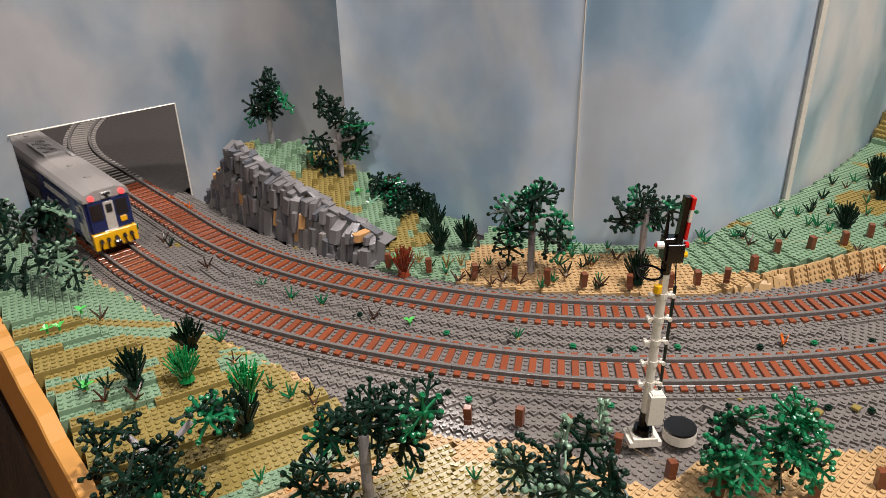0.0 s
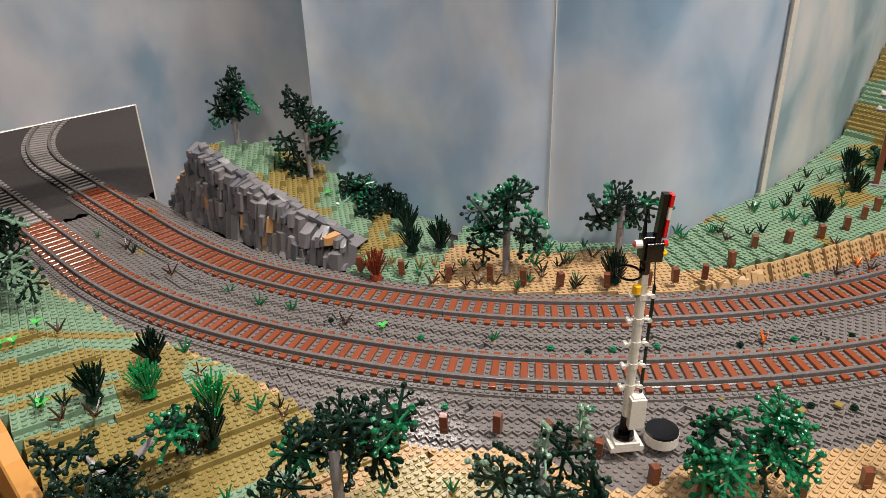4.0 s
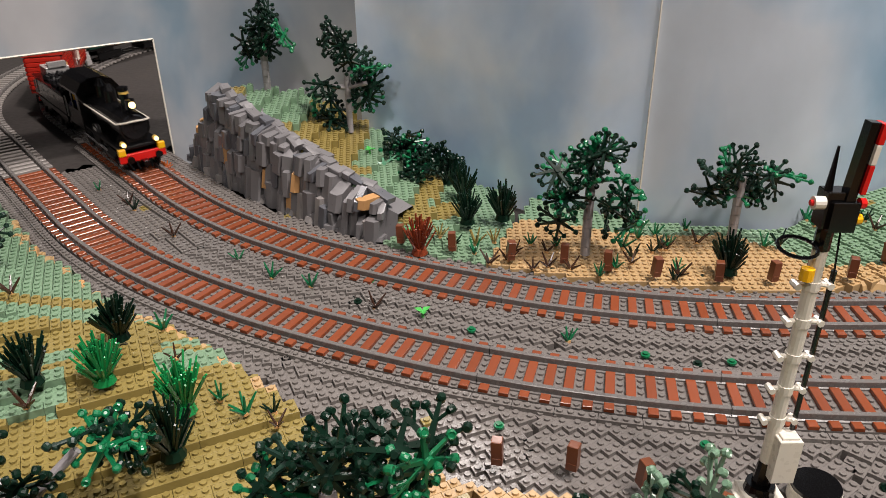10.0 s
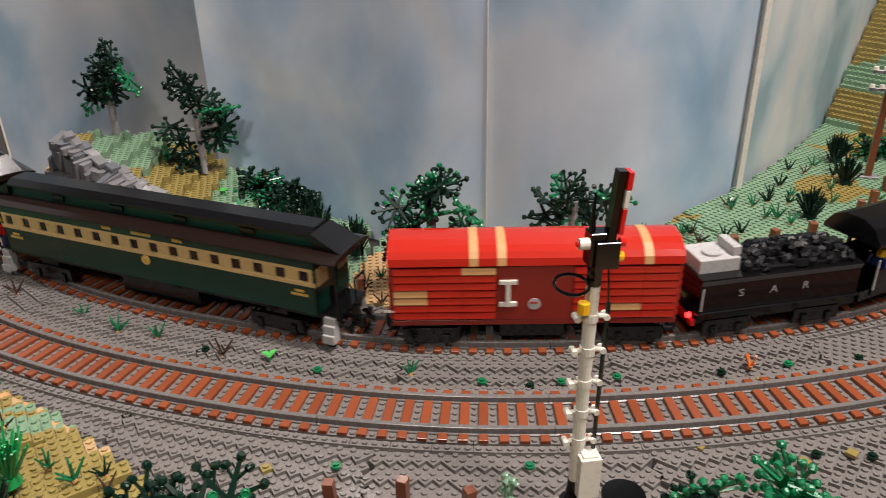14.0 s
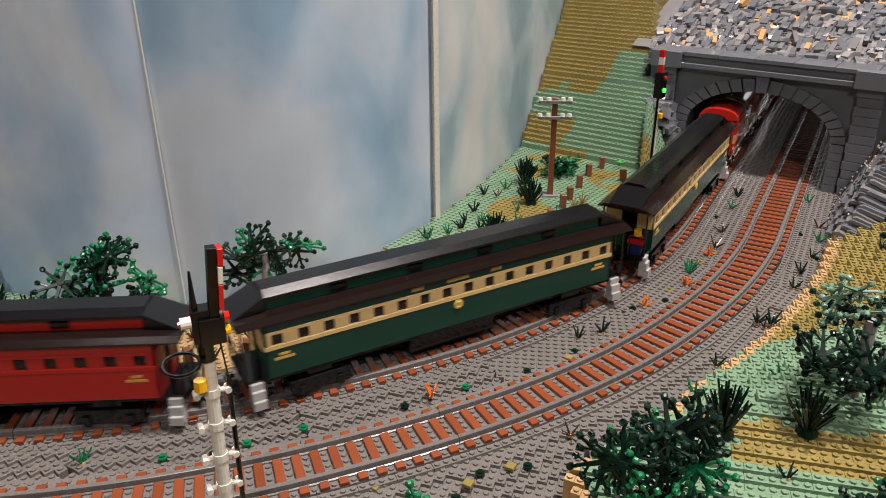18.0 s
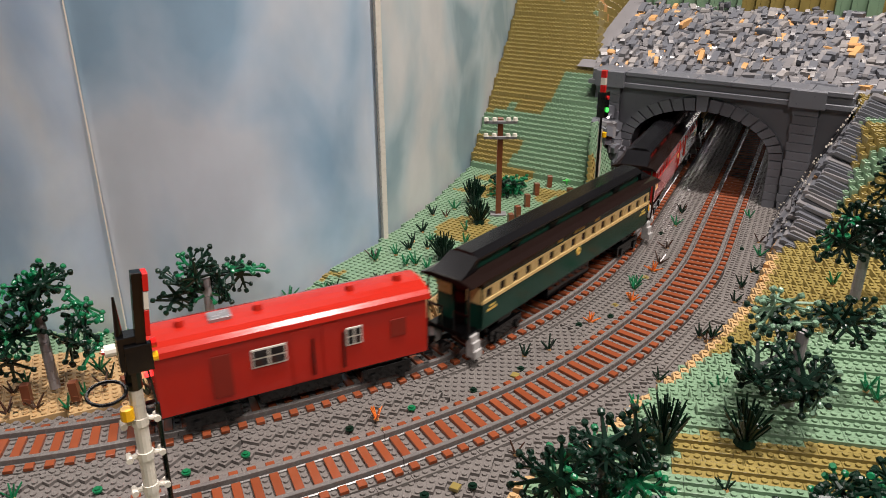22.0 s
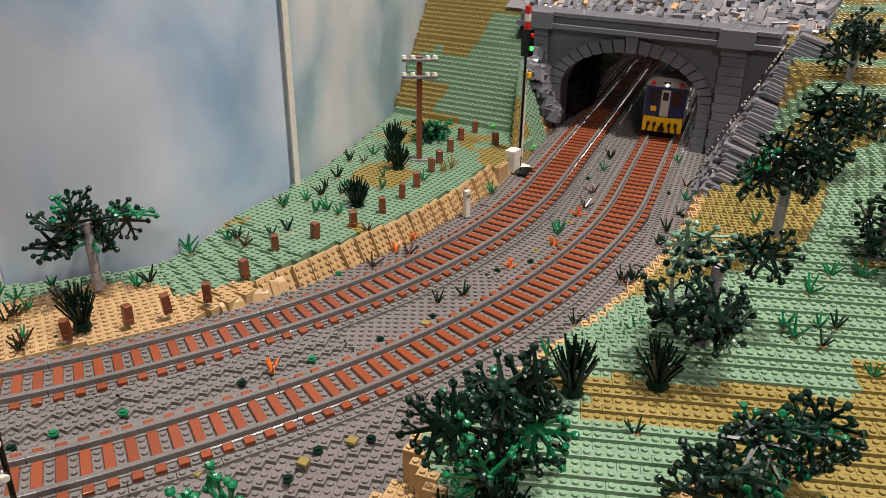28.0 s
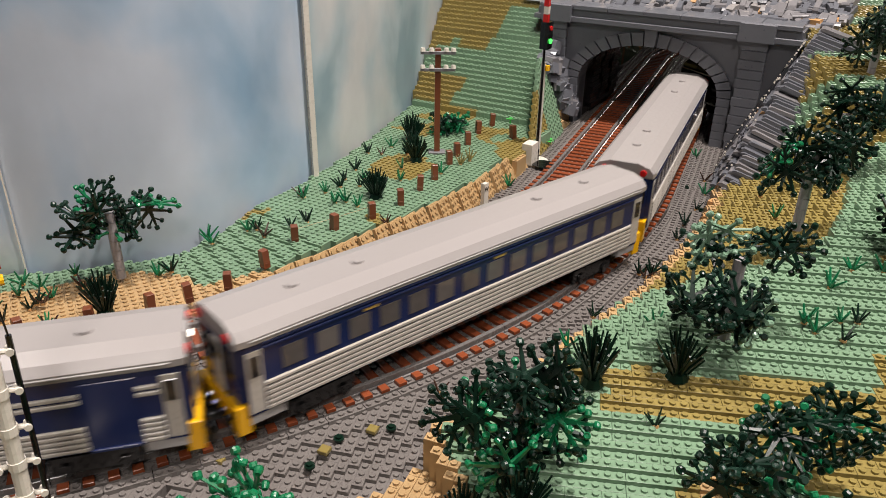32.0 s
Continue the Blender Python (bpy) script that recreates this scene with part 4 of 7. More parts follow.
# broken tan edge along the near side
edge_rocks = thing("broken_edge", "row of tan slope bricks along the edge of the stone bed", "rock")
rnd = random.Random(21)
for i in range(150):
    a = rnd.uniform(0.30, 0.74) if i % 3 else rnd.uniform(-0.82, -0.34)
    if a > A_R:
        d = (a - A_R) * 1.3
        x, y = place(A_R, 1.143)
        x, y = x + d * math.cos(A_R), y + d * math.sin(A_R)
    else:
        x, y = place(a, outer_edge(a) + 0.003)
    top = front_z(*place(min(a, A_R), outer_edge(min(a, A_R)) + 0.012)) if a < A_R else front_z(x + 0.01, y - 0.012)
    g = G()
    w, h = rnd.choice((0.008, 0.012, 0.016)), rnd.uniform(0.5, 1.05) * max(0.008, top)
    rock_piece(g, None, w, h, 0.009, rnd, 0)
    part("edge_brick", g, [M_TAN, M_NOUGAT][rnd.random() < 0.3], edge_rocks, M=pose(x, y, -0.002, rnd.uniform(-6, 6), 0, math.degrees(min(a, A_R)) + 180 + rnd.uniform(-25, 25)))


# studded cut slope beside the portal, and dark strata on its other side
cut = thing("cut_slope", "leaning olive and sand green studded plates beside the portal", "slope", kind="structure")
LEAN = Matrix.Translation((0.890, 1.052, 0)) @ pose(0, 0, 0, 0, 0, math.degrees(A_R)) @ pose(0, 0, 0, -23.5)
for i in range(15):
    q0 = i * 0.0104
    hh = min(0.132, 0.036 + 0.75 * q0)
    g = G()
    g.brick(0.0001, 0.0103, 0, 0.006, -0.002, hh, c=0.0006)
    for j in range(int(hh / U)):
        g.cyl(0.0024, 0.0024, 0, 0.0018, 8, M=pose(0.0052, 0, 0.004 + j * U + 0.002 * (i % 4), 90))
    part("slope_plate", g, M_OLIVE if i < 8 else M_SAND, cut, M=LEAN @ pose(q0, 0, 0, 0, 10, 0))
strata = thing("rock_strata", "slate grey rock strips layered beside the tunnel portal", "rock")
rnd = random.Random(31)
z = -0.002
while z < 0.200:
    hh = rnd.choice((0.0040, 0.0048, 0.0056))
    depth = 0.25 * (1 - max(0, (z - 0.006) / 0.196) ** 1.15) + 0.014
    y = -0.001
    wave = rnd.uniform(0, 6)
    while y > -depth:
        ln = min(rnd.uniform(0.045, 0.085), depth + y + 0.012)
        x = 0.266 + 0.46 * z + 0.05 * (y / 0.3) ** 2 + 0.0016 * math.sin(y * 60 + wave)
        g = G()
        g.add([(0, 0, 0), (0.060, 0, 0), (0.060, -ln, 0), (0.001, -ln, 0), (0.0035, 0, hh), (0.060, 0, hh), (0.060, -ln, hh), (0.0045, -ln, hh), (0, 0, hh * 0.55), (0.001, -ln, hh * 0.5)],
              [(0, 1, 2, 3), (4, 7, 6, 5), (8, 9, 7, 4), (0, 3, 9, 8), (3, 2, 6, 7, 9), (0, 8, 4, 5, 1), (1, 5, 6, 2)])
        k = rnd.random()
        part("rock_strip", g, M_NOUGAT if k < 0.02 else M_ROCK if k < 0.30 else M_PORTAL, strata, M=PORTAL @ pose(x, y, z, rnd.uniform(-1.5, 1.5), rnd.uniform(14, 20), rnd.uniform(-1.5, 1.5)))
        y -= ln
    z += hh * 0.78

# ---- posts, signals, pole and other lineside things ----
g = G()
g.brick(-0.0039, 0.0039, -0.0039, 0.0039, 0, 0.0205, c=0.0004)
g.brick(-0.0030, 0.0030, -0.0042, -0.0036, 0.004, 0.006, c=0.0001)
POST = g.mesh("fence_post", M_POST)
rnd = random.Random(4)


def posts(rows, label, group):
    for x, y, z in rows:
        ob = part("fence_post", POST, None, M=pose(x, y, z, rnd.uniform(-4, 4), rnd.uniform(-4, 4), rnd.uniform(-25, 25)))
        tagged(ob, label, "fence post", group)


posts([(-0.071, .888, .009), (-.014, .872, .009), (.047, .855, .009), (.102, .85, .009), (.145, .836, .009), (.19, .826, .009), (.25, .820, .009), (.302, .822, .009), (.338, .823, .012)],
      "reddish-brown square fence post standing on tan plates", "fence posts by the far track")
posts([(.377, .826, .013), (.421, .852, .017), (.464, .889, .021), (.511, .892, .025), (.561, .903, .026), (.608, .926, .026), (.649, .958, .026), (.683, .985, .026), (.727, 1.029, .026),
       (.753, 1.055, .026), (.791, 1.093, .026), (.832, 1.135, .026), (.872, 1.161, .026), (.87, 1.092, .026)],
      "reddish-brown square fence post on the sand green meadow", "fence posts by the far track")
posts([(.035, .566, .0), (.087, .563, .0), (.133, .55, .0), (.177, .523, .0), (.218, .484, .002), (.253, .460, .003), (.335, .455, .003), (.40, .47, .003)],
      "reddish-brown square fence post at the edge of the stone bed", "fence posts on the viewer's side")
# thin fence threads
g = G()
for p, q in (((-.071, .888, .024), (-.014, .872, .024)), ((.464, .889, .036), (.511, .892, .040)), ((.511, .892, .040), (.561, .903, .041)), ((.177, .523, .014), (.218, .484, .014))):
    g.rod(p, q, 0.00022, n=4)
tagged(part("fence_wire", g, M_TAN), "thin pale threads strung between fence posts", "wire")

# semaphore signal in front of the tracks
M_LENSR = mat("red_lens", (0.55, 0.02, 0.02), 0.1)
M_GLOWG = mat("green_lamp", (0.05, 0.85, 0.08), emit=2.5)
M_GLOWR = mat("red_lamp", (1.0, 0.03, 0.03), emit=4.0)
M_GLOWW = mat("warm_lamp", (1.0, 0.72, 0.3), emit=3.0)
sig = thing("semaphore_signal", "white pole semaphore signal with a red and white arm", "railway signal", pose(0.2045, 0.539, 0.0, -1.9, 1.7, 6))
part("base_plate", G().brick(-0.016, 0.016, -0.012, 0.012, 0, 0.006).brick(-0.012, 0.012, -0.012, 0.010, 0.006, 0.0095), M_WHITE, sig)
part("foot", G().cyl(0.010, 0.009, 0.0095, 0.016, 14).cyl(0.006, 0.0045, 0.016, 0.034, 10), M_BLACK, sig)
part("relay_box", G().brick(-0.001, 0.0135, -0.012, 0.003, 0.026, 0.058).brick(0.001, 0.0115, -0.010, 0.001, 0.058, 0.0595), M_WHITE, sig)
part("pole", G().cyl(0.0043, 0.0042, 0.030, 0.1830, 14), M_WHITE, sig)
for z in (0.064, 0.087, 0.110, 0.134, 0.1580):
    g = G()
    g.cyl(0.0050, 0.0050, z, z + 0.0055, 12)
    for sx in (-1, 1):
        g.rod((sx * 0.004, 0.0, z + 0.003), (sx * 0.0100, -0.001, z + 0.003), 0.0017, n=8)
        g.rod((sx * 0.0094, -0.0042, z + 0.003), (sx * 0.0094, 0.003, z + 0.003), 0.0021, n=8)
    part("pole_clip", g, M_WHITE, sig)
part("control_rod", G().rod((0.0105, -0.001, 0.05), (0.0105, -0.001, 0.1700), 0.0016, n=8).rod((0.0105, -0.001, 0.1700), (0.008, 0, 0.2000), 0.0006, n=5), M_BLACK, sig)
part("lamp_yellow", G().cyl(0.0040, 0.0038, 0, 0.007, 10, M=pose(-0.0065, -0.004, 0.1660, 0, 0, 0)), M_YELLOW, sig)
part("collar", G().cyl(0.0046, 0.0046, 0.1830, 0.2000, 10), M_BLACK, sig)
part("cab_hoop", G().ring(0.0105, 0.0011, 18, 6, M=pose(-0.0155, -0.004, 0.1860, 10, 0, 0)), M_BLACK, sig)
part("head", G().brick(-0.006, 0.0095, -0.005, 0.006, 0.1970, 0.2180).brick(-0.003, 0.0115, -0.0075, -0.003, 0.1960, 0.2130).cyl(0.0023, 0.0007, 0.2170, 0.2420, 8, M=pose(-0.004, 0, 0)), M_BLACK, sig)
part("rear_lamp", G().cyl(0.0036, 0.0036, 0, 0.006, 12, M=pose(-0.007, -0.004, 0.2120, 0, -90, 0)), M_WHITE, sig)
part("lens", G().cyl(0.0019, 0.0016, 0, 0.0015, 10, M=pose(-0.013, -0.004, 0.2120, 0, -90, 0)), M_LENSR, sig)
part("spectacle", G().cyl(0.0030, 0.0030, 0, 0.003, 10, M=pose(0.0115, -0.005, 0.2120, 0, 90, 0)), M_RED, sig)
part("spectacle_yellow", G().cyl(0.0030, 0.0030, 0, 0.003, 10, M=pose(0.0115, -0.005, 0.2030, 0, 90, 0)), M_YELLOW, sig)
AM = pose(0.0065, -0.003, 0.2120, 0, 4, 0)
part("arm_back", G().slab(-0.0030, 0.0022, -0.003, 0.004, 0, 0.044), M_BLACK, sig, M=AM)
arm = part("arm", G().slab(0.0024, 0.0050, -0.005, 0.004, 0.006, 0.022), M_RED, sig, "red semaphore arm with white band", M=AM)
part("arm_band", G().slab(0.0024, 0.0050, -0.005, 0.004, 0.0222, 0.033), M_WHITE, sig, M=AM)
part("arm_tip", G().slab(0.0024, 0.0054, -0.005, 0.004, 0.0332, 0.044), M_RED, sig, M=AM)

drum = thing("round_hatch", "round white drum with a glossy black lid", "hatch", pose(0.243, 0.545, 0.0))
part("drum", G().cyl(0.0165, 0.0162, -0.002, 0.009, 28), M_WHITE, drum)
part("lid", G().cyl(0.0160, 0.0156, 0.009, 0.0112, 28), M_BLACK, drum)

# colour-light signal beside the portal
sg2 = thing("colour_light_signal", "slim lineside signal with a lit green lamp and red-white top", "railway signal", pose(0.881, 1.045, 0.0, 0, 0, 32))
part("base", G().cyl(0.022, 0.021, 0, 0.004, 18).brick(-0.026, -0.004, -0.006, 0.010, 0.004, 0.036), M_WHITE, sg2)
part("lid", G().cyl(0.018, 0.017, 0, 0.003, 18, M=pose(-0.012, -0.020, 0.003)), M_BLACK, sg2)
part("pole", G().rod((0.005, 0, 0.0), (0.005, 0, 0.02), 0.004, n=8).rod((0.005, 0, 0.02), (0.005, 0, 0.175), 0.0020, n=8), M_BLACK, sg2)
part("mast", G().brick(0.0072, 0.0118, -0.002, 0.004, 0.006, 0.150), M_WHITE, sg2)
part("lamp_yellow", G().cyl(0.004, 0.004, 0, 0.007, 10, M=pose(0.011, -0.004, 0.138)), M_YELLOW, sg2)
part("head", G().brick(-0.004, 0.012, -0.008, 0.004, 0.170, 0.207), M_BLACK, sg2)
part("red_lens", G().cyl(0.0032, 0.0032, 0, 0.002, 12, M=pose(0.004, -0.008, 0.199, 90)), M_LENSR, sg2)
part("green_lens", G().cyl(0.0034, 0.0034, 0, 0.002, 12, M=pose(0.004, -0.008, 0.181, 90)), M_GLOWG, sg2)
for i in range(3):
    part("band", G().brick(0.000, 0.0065, -0.004, 0.003, 0.207 + i * 0.0105, 0.2172 + i * 0.0105), M_WHITE if i == 1 else M_RED, sg2)

# telegraph pole
tp = thing("telegraph_pole", "brown telegraph pole with two cross-arms and white insulators", "telegraph pole", pose(0.733, 1.080, 0.026, 0, 0, -24))
part("foot", G().brick(-0.012, 0.012, -0.008, 0.008, 0, 0.0032), M_ROCK, tp)
part("pole", G().brick(-0.004, 0.004, -0.004, 0.004, 0.003, 0.150), M_POST, tp)
for z in (0.143, 0.120):
    ar = part("cross_arm", G().brick(-0.024, 0.024, -0.008, -0.0042, z, z + 0.004), M_ROCK, tp)
    for x in (-0.021, -0.009, 0.011, 0.021):
        part("insulator", G().cyl(0.0038, 0.0030, z + 0.004, z + 0.0085, 10, M=pose(x, -0.006, 0)), M_WHITE, ar)

wm = thing("whistle_post", "white whistle post with a black letter", "sign", pose(0.723, 0.919, 0.002, 0, 0, 20))
part("post", G().brick(-0.0040, 0.0040, -0.002, 0.004, 0, 0.036), M_WHITE, wm)
fc = bpy.data.curves.new("letter", "FONT")
fc.body, fc.size, fc.extrude, fc.align_x = "W", 0.008, 0.0002, "CENTER"
fc.materials.append(M_BLACK)
lt = new("letter", fc)
lt.parent = wm
lt.matrix_basis = pose(0, -0.0023, 0.026, 90)

# ---- plants ----
def leaf_mesh(material, seed):
    """A branching plastic leaf: flat star of arms, round cups at the tips."""
    rnd = random.Random(seed)
    g = G()
    for k, (l, an) in enumerate(((0.027, 90), (0.024, 35), (0.024, 145), (0.021, -25), (0.021, 205), (0.017, -90))):
        c, s = math.cos(radians(an)), math.sin(radians(an))
        lift = rnd.uniform(-0.003, 0.003)
        M = pose(0, 0, 0, 0, 0, an) @ pose(0, 0, 0, 0, -math.degrees(math.atan2(lift, l)), 0)
        g.add([(0, -0.0022, -0.0010), (l, -0.0009, -0.0008), (l, 0.0009, -0.0008), (0, 0.0022, -0.0010), (0, -0.0018, 0.0010), (l, -0.0007, 0.0008), (l, 0.0007, 0.0008), (0, 0.0018, 0.0010)],
              [(3, 2, 1, 0), (4, 5, 6, 7), (0, 1, 5, 4), (1, 2, 6, 5), (2, 3, 7, 6)], 0, M)
        tips = [(Vector((l * c, l * s, lift)), 0.0027)]
        for sd in ((-1, 1) if k < 3 else ()):
            b = radians(an + sd * 48)
            f = Vector((l * 0.50 * c + 0.0095 * math.cos(b), l * 0.50 * s + 0.0095 * math.sin(b), lift + rnd.uniform(-0.002, 0.002)))
            g.rod((l * 0.45 * c, l * 0.45 * s, lift * 0.5), f, 0.0010, n=5)
            tips.append((f, 0.0024))
        for f, r in tips:
            T = Matrix.Translation(f) @ pose(0, 0, 0, rnd.uniform(-50, 50), rnd.uniform(-50, 50), 0)
            g.cyl(r * 0.72, r, -0.0022, -0.0006, 10, M=T)
            g.cyl(r, r * 0.93, -0.0006, 0.0018, 10, M=T)
            g.ring(r * 0.74, 0.0007, 10, 4, 0, T @ pose(0, 0, 0.0018))
    g.cyl(0.0034, 0.0030, -0.0014, 0.0030, 9)
    return g.mesh("leaf", material)


LEAF = {"d": leaf_mesh(M_LEAF, 1), "g": leaf_mesh(M_LEAFG, 2), "b": leaf_mesh(M_LEAFB, 3), "s": leaf_mesh(M_LEAFS, 4)}


def tree(x, y, z, blobs, mix, label, trunk=0.005, lean=(0, 0), seed=1, per=9, branches=()):
    """A toy tree: grey trunk and crowns of branching leaf pieces. blobs: (dx, dy, dz, radius)."""
    rnd = random.Random(seed)
    root = thing("tree", label, "tree", pose(x, y, z))
    top = max(b[2] for b in blobs)
    g = G()
    high = min(top * 0.9, 0.012 + sum(b[2] for b in blobs) / len(blobs))
    n = max(2, int(high / 0.0096))
    for i in range(n):
        q = i / n
        g.cyl(trunk, trunk * 0.97, i * high / n + 0.0002, (i + 1) * high / n - 0.0002, 12, M=Matrix.Translation((lean[0] * q, lean[1] * q, 0)))
    part("trunk", g, M_BARK, root, "grey plastic trunk")
    for b in branches:
        part("branch", G().rod(b[0:3], b[3:6], 0.0036, 0.0030, n=10), M_BARK, root)
    for bx, by, bz, r in blobs:
        k = max(3, int(per * 0.80 * (r / 0.04) ** 1.5))
        for i in range(k):
            u = Vector((rnd.gauss(0, 1), rnd.gauss(0, 1), rnd.gauss(0, 0.8))).normalized()
            d = r * rnd.uniform(0.25, 0.72)
            p = Vector((bx, by, bz)) + u * d
            q = u.to_track_quat("Z", "Y").to_matrix().to_4x4()
            M = Matrix.Translation(p) @ q @ pose(0, 0, 0, rnd.uniform(-40, 40), rnd.uniform(-40, 40), rnd.uniform(0, 360))
            part("leaf", LEAF[rnd.choice(mix)], None, root, M=M)
    return root


DK = "dark green toy tree with grey trunk"
tree(-.281, 1.149, .105, [(0, 0, .086, .033), (-.020, 0, .066, .027), (.019, 0, .068, .027), (0, 0, .052, .022)], "dddddb", DK + " on the hill top", seed=2, per=9)
tree(-.163, 1.108, .060, [(-.010, 0, .118, .024), (.016, 0, .100, .020), (.034, 0, .072, .024), (.026, 0, .046, .018), (-.034, 0, .050, .022), (-.022, 0, .022, .018)], "dddgb",
     "tall toy tree with sparse dark green leaf clusters", seed=3, per=11, trunk=0.0042, branches=((0, 0, .06, -.03, 0, .062), (0, 0, .06, .026, 0, .066)))
tree(.125, .868, .009, [(-.022, .002, .092, .032), (.010, 0, .104, .034), (-.026, 0, .058, .028), (.028, 0, .066, .034), (.030, .004, .044, .026)], "ddddgdbb", DK + " on the tan meadow", seed=5, per=9)
tree(.284, .905, .010, [(-.034, 0, .064, .026), (-.006, 0, .082, .026), (.038, 0, .068, .026), (.004, 0, .060, .018)], "ddddgb", "spreading toy tree with dark green leaves by the backdrop", seed=6, per=8)
tree(-.497, .787, .055, [(.014, .0, .078, .050), (-.05, .02, .074, .045), (.032, -.02, .036, .04), (-.03, -.03, .024, .04)], "ddgggsd", "bushy toy tree with dark and sage green leaves", seed=7, per=8)
tree(-.242, .465, .027, [(.040, .03, .040, .030), (-.038, .01, .030, .028), (.0, -.02, .020, .036), (.045, -.03, .01, .03), (-.03, -.05, .0, .03)], "ddddgb",
     "forked toy tree, dark green leaves on pale branches", seed=8, per=11, branches=((0, 0, .016, .030, .02, .045), (0, 0, .016, -.026, .012, .036)))
tree(-.052, .440, .008, [(-.030, 0, .078, .031), (.004, .01, .098, .032), (.042, .01, .110, .032), (.03, 0, .070, .034), (-.036, -.01, .045, .028), (-.014, -.05, .05, .032)], "dddddgb", "wide toy tree with glossy dark green leaves", seed=9, per=9)
tree(.111, .450, .005, [(-.020, .0, .058, .030), (.018, .01, .064, .030), (.0, -.02, .05, .034), (.036, -.01, .040, .03)], "sgdgsd", "toy tree with pale sage and dark green leaves", seed=10, per=9)
tree(.284, .463, .003, [(-.014, 0, .062, .036), (.020, .0, .066, .036), (.030, .0, .04, .032), (-.026, -.005, .04, .03)], "bbbbd", "toy tree with bright green and dark green leaves", seed=11, per=10)
tree(.490, .470, .024, [(-.026, 0, .066, .031), (.010, .0, .080, .031), (.024, -.01, .046, .029), (-.016, -.01, .044, .028)], "dddgb", "dense toy tree with dark green leaves beside the stone bed", seed=12, per=11)
tree(.700, .497, .060, [(-.034, 0, .046, .026), (-.004, .02, .082, .026), (.046, .0, .070, .020), (-.012, -.02, .044, .026)], "gsdsgd", "bushy toy tree with sage and slate green leaves", seed=13, per=14)
tree(.857, .570, .095, [(-.034, 0, .066, .028), (-.004, .0, .084, .032), (.038, .0, .082, .028), (.012, -.01, .066, .026)], "ddddgb", DK + " on the olive slope", seed=14, per=10)
tree(1.215, .775, .160, [(.0, 0, .062, .036), (-.022, 0, .05, .026), (.022, 0, .052, .028)], "dddgg", DK + " above the tunnel side", seed=15, per=10)
tree(.905, .50, .088, [(.0, 0, .040, .034), (.035, -.02, .05, .034)], "dgd", "low toy tree with dark green leaves", seed=16, per=10)
tree(.612, .368, .024, [(-.030, 0, .046, .034), (.010, .01, .054, .034), (.044, .0, .052, .030), (.0, -.02, .03, .036)], "dddgb", "low spreading toy tree with dark green leaves", seed=17, per=11)
tree(1.02, .66, .118, [(.0, 0, .05, .036), (.03, -.02, .05, .03)], "dddg", DK + " on the upper terrace", seed=18, per=10)
# low leaf shrubs
for i, (x, y, z, r, mix) in enumerate(((-.085, 1.075, .030, .030, "dbdd"), (-.055, 1.05, .020, .026, "ddg"), (.80, 1.164, .027, .022, "bdb"))):
    rt = thing("shrub", "low shrub of dark and bright green plastic leaves", "shrub", pose(x, y, z))
    rnd = random.Random(40 + i)
    for k in range(12):
        part("leaf", LEAF[rnd.choice(mix)], None, rt, M=pose(rnd.uniform(-r, r), rnd.uniform(-r, r), rnd.uniform(0.004, r), rnd.uniform(-60, 60), rnd.uniform(-60, 60), rnd.uniform(0, 360)))


def blade(vs, fs, b, e, r0, r1, n=4):
    """A blade from b to e, grown out of the shared root point."""
    o = len(vs)
    q = (e - b).to_track_quat("Z", "Y")
    for p, r in ((b, r0), (e, r1)):
        vs.extend([tuple(p + q @ Vector((r * math.cos(6.2832 * i / n), r * math.sin(6.2832 * i / n), 0))) for i in range(n)])
    for i in range(n):
        k = (i + 1) % n
        fs.extend([(0, o + k, o + i), (o + i, o + k, o + n + k, o + n + i)])
    fs.append(tuple(o + n + i for i in range(n)))
    return o


def bush_mesh(material, seed, h=0.034, n=70):
    rnd = random.Random(seed)
    g = G()
    g.cyl(0.009, 0.007, 0, 0.006, 10)
    vs, fs = [(0, 0, 0.004)], []
    for i in range(n):
        a, t = rnd.uniform(0, 6.283), rnd.uniform(0.02, 0.62)
        l = h * rnd.uniform(0.65, 1.0) * (1.05 - 0.35 * t)
        b = Vector((0.006 * math.cos(a) * t * 1.6, 0.006 * math.sin(a) * t * 1.6, 0.002 + rnd.uniform(0, 0.010)))
        e = b + Vector((math.cos(a) * math.sin(t), math.sin(a) * math.sin(t), math.cos(t))) * l
        blade(vs, fs, b, e, 0.0012, 0.0009)
    g.add(vs, fs)
    return g.mesh("bush", material)


BUSH_D, BUSH_G, BUSH_R = bush_mesh(M_LEAF, 5), bush_mesh(M_GRASS, 6), bush_mesh(M_RUST, 7, 0.032, 60)
rnd = random.Random(31)
for me, lab, rows in ((BUSH_D, "spiky dark green grass bush", ((-.029, 1.055, .012), (-.009, 1.006, .010), (-.001, .941, .009), (.039, .952, .009), (.263, .835, .009), (-.272, .652, .036), (-.310, .591, .036), (-.183, .536, .022))),
                      (BUSH_D, "spiky dark green grass bush on the terrace", ((.589, .959, .026), (.722, 1.143, .026), (.690, 1.06, .026), (.582, .509, .047), (.641, .483, .051), (.445, .455, .003), (.476, .440, .02))),
                      (BUSH_G, "spiky bright green grass bush", ((-.260, .600, .032), (-.190, .577, .026))),
                      (BUSH_R, "spiky rust-brown bush beside the far track", ((-.050, .876, .002),))):
    for x, y, z in rows:
        tagged(part("grass_bush", me, None, M=pose(x, y, z, 0, 0, rnd.uniform(0, 360)) @ Matrix.Diagonal((1, 1, rnd.uniform(0.9, 1.15), 1))), lab, "bush", "grass bushes")


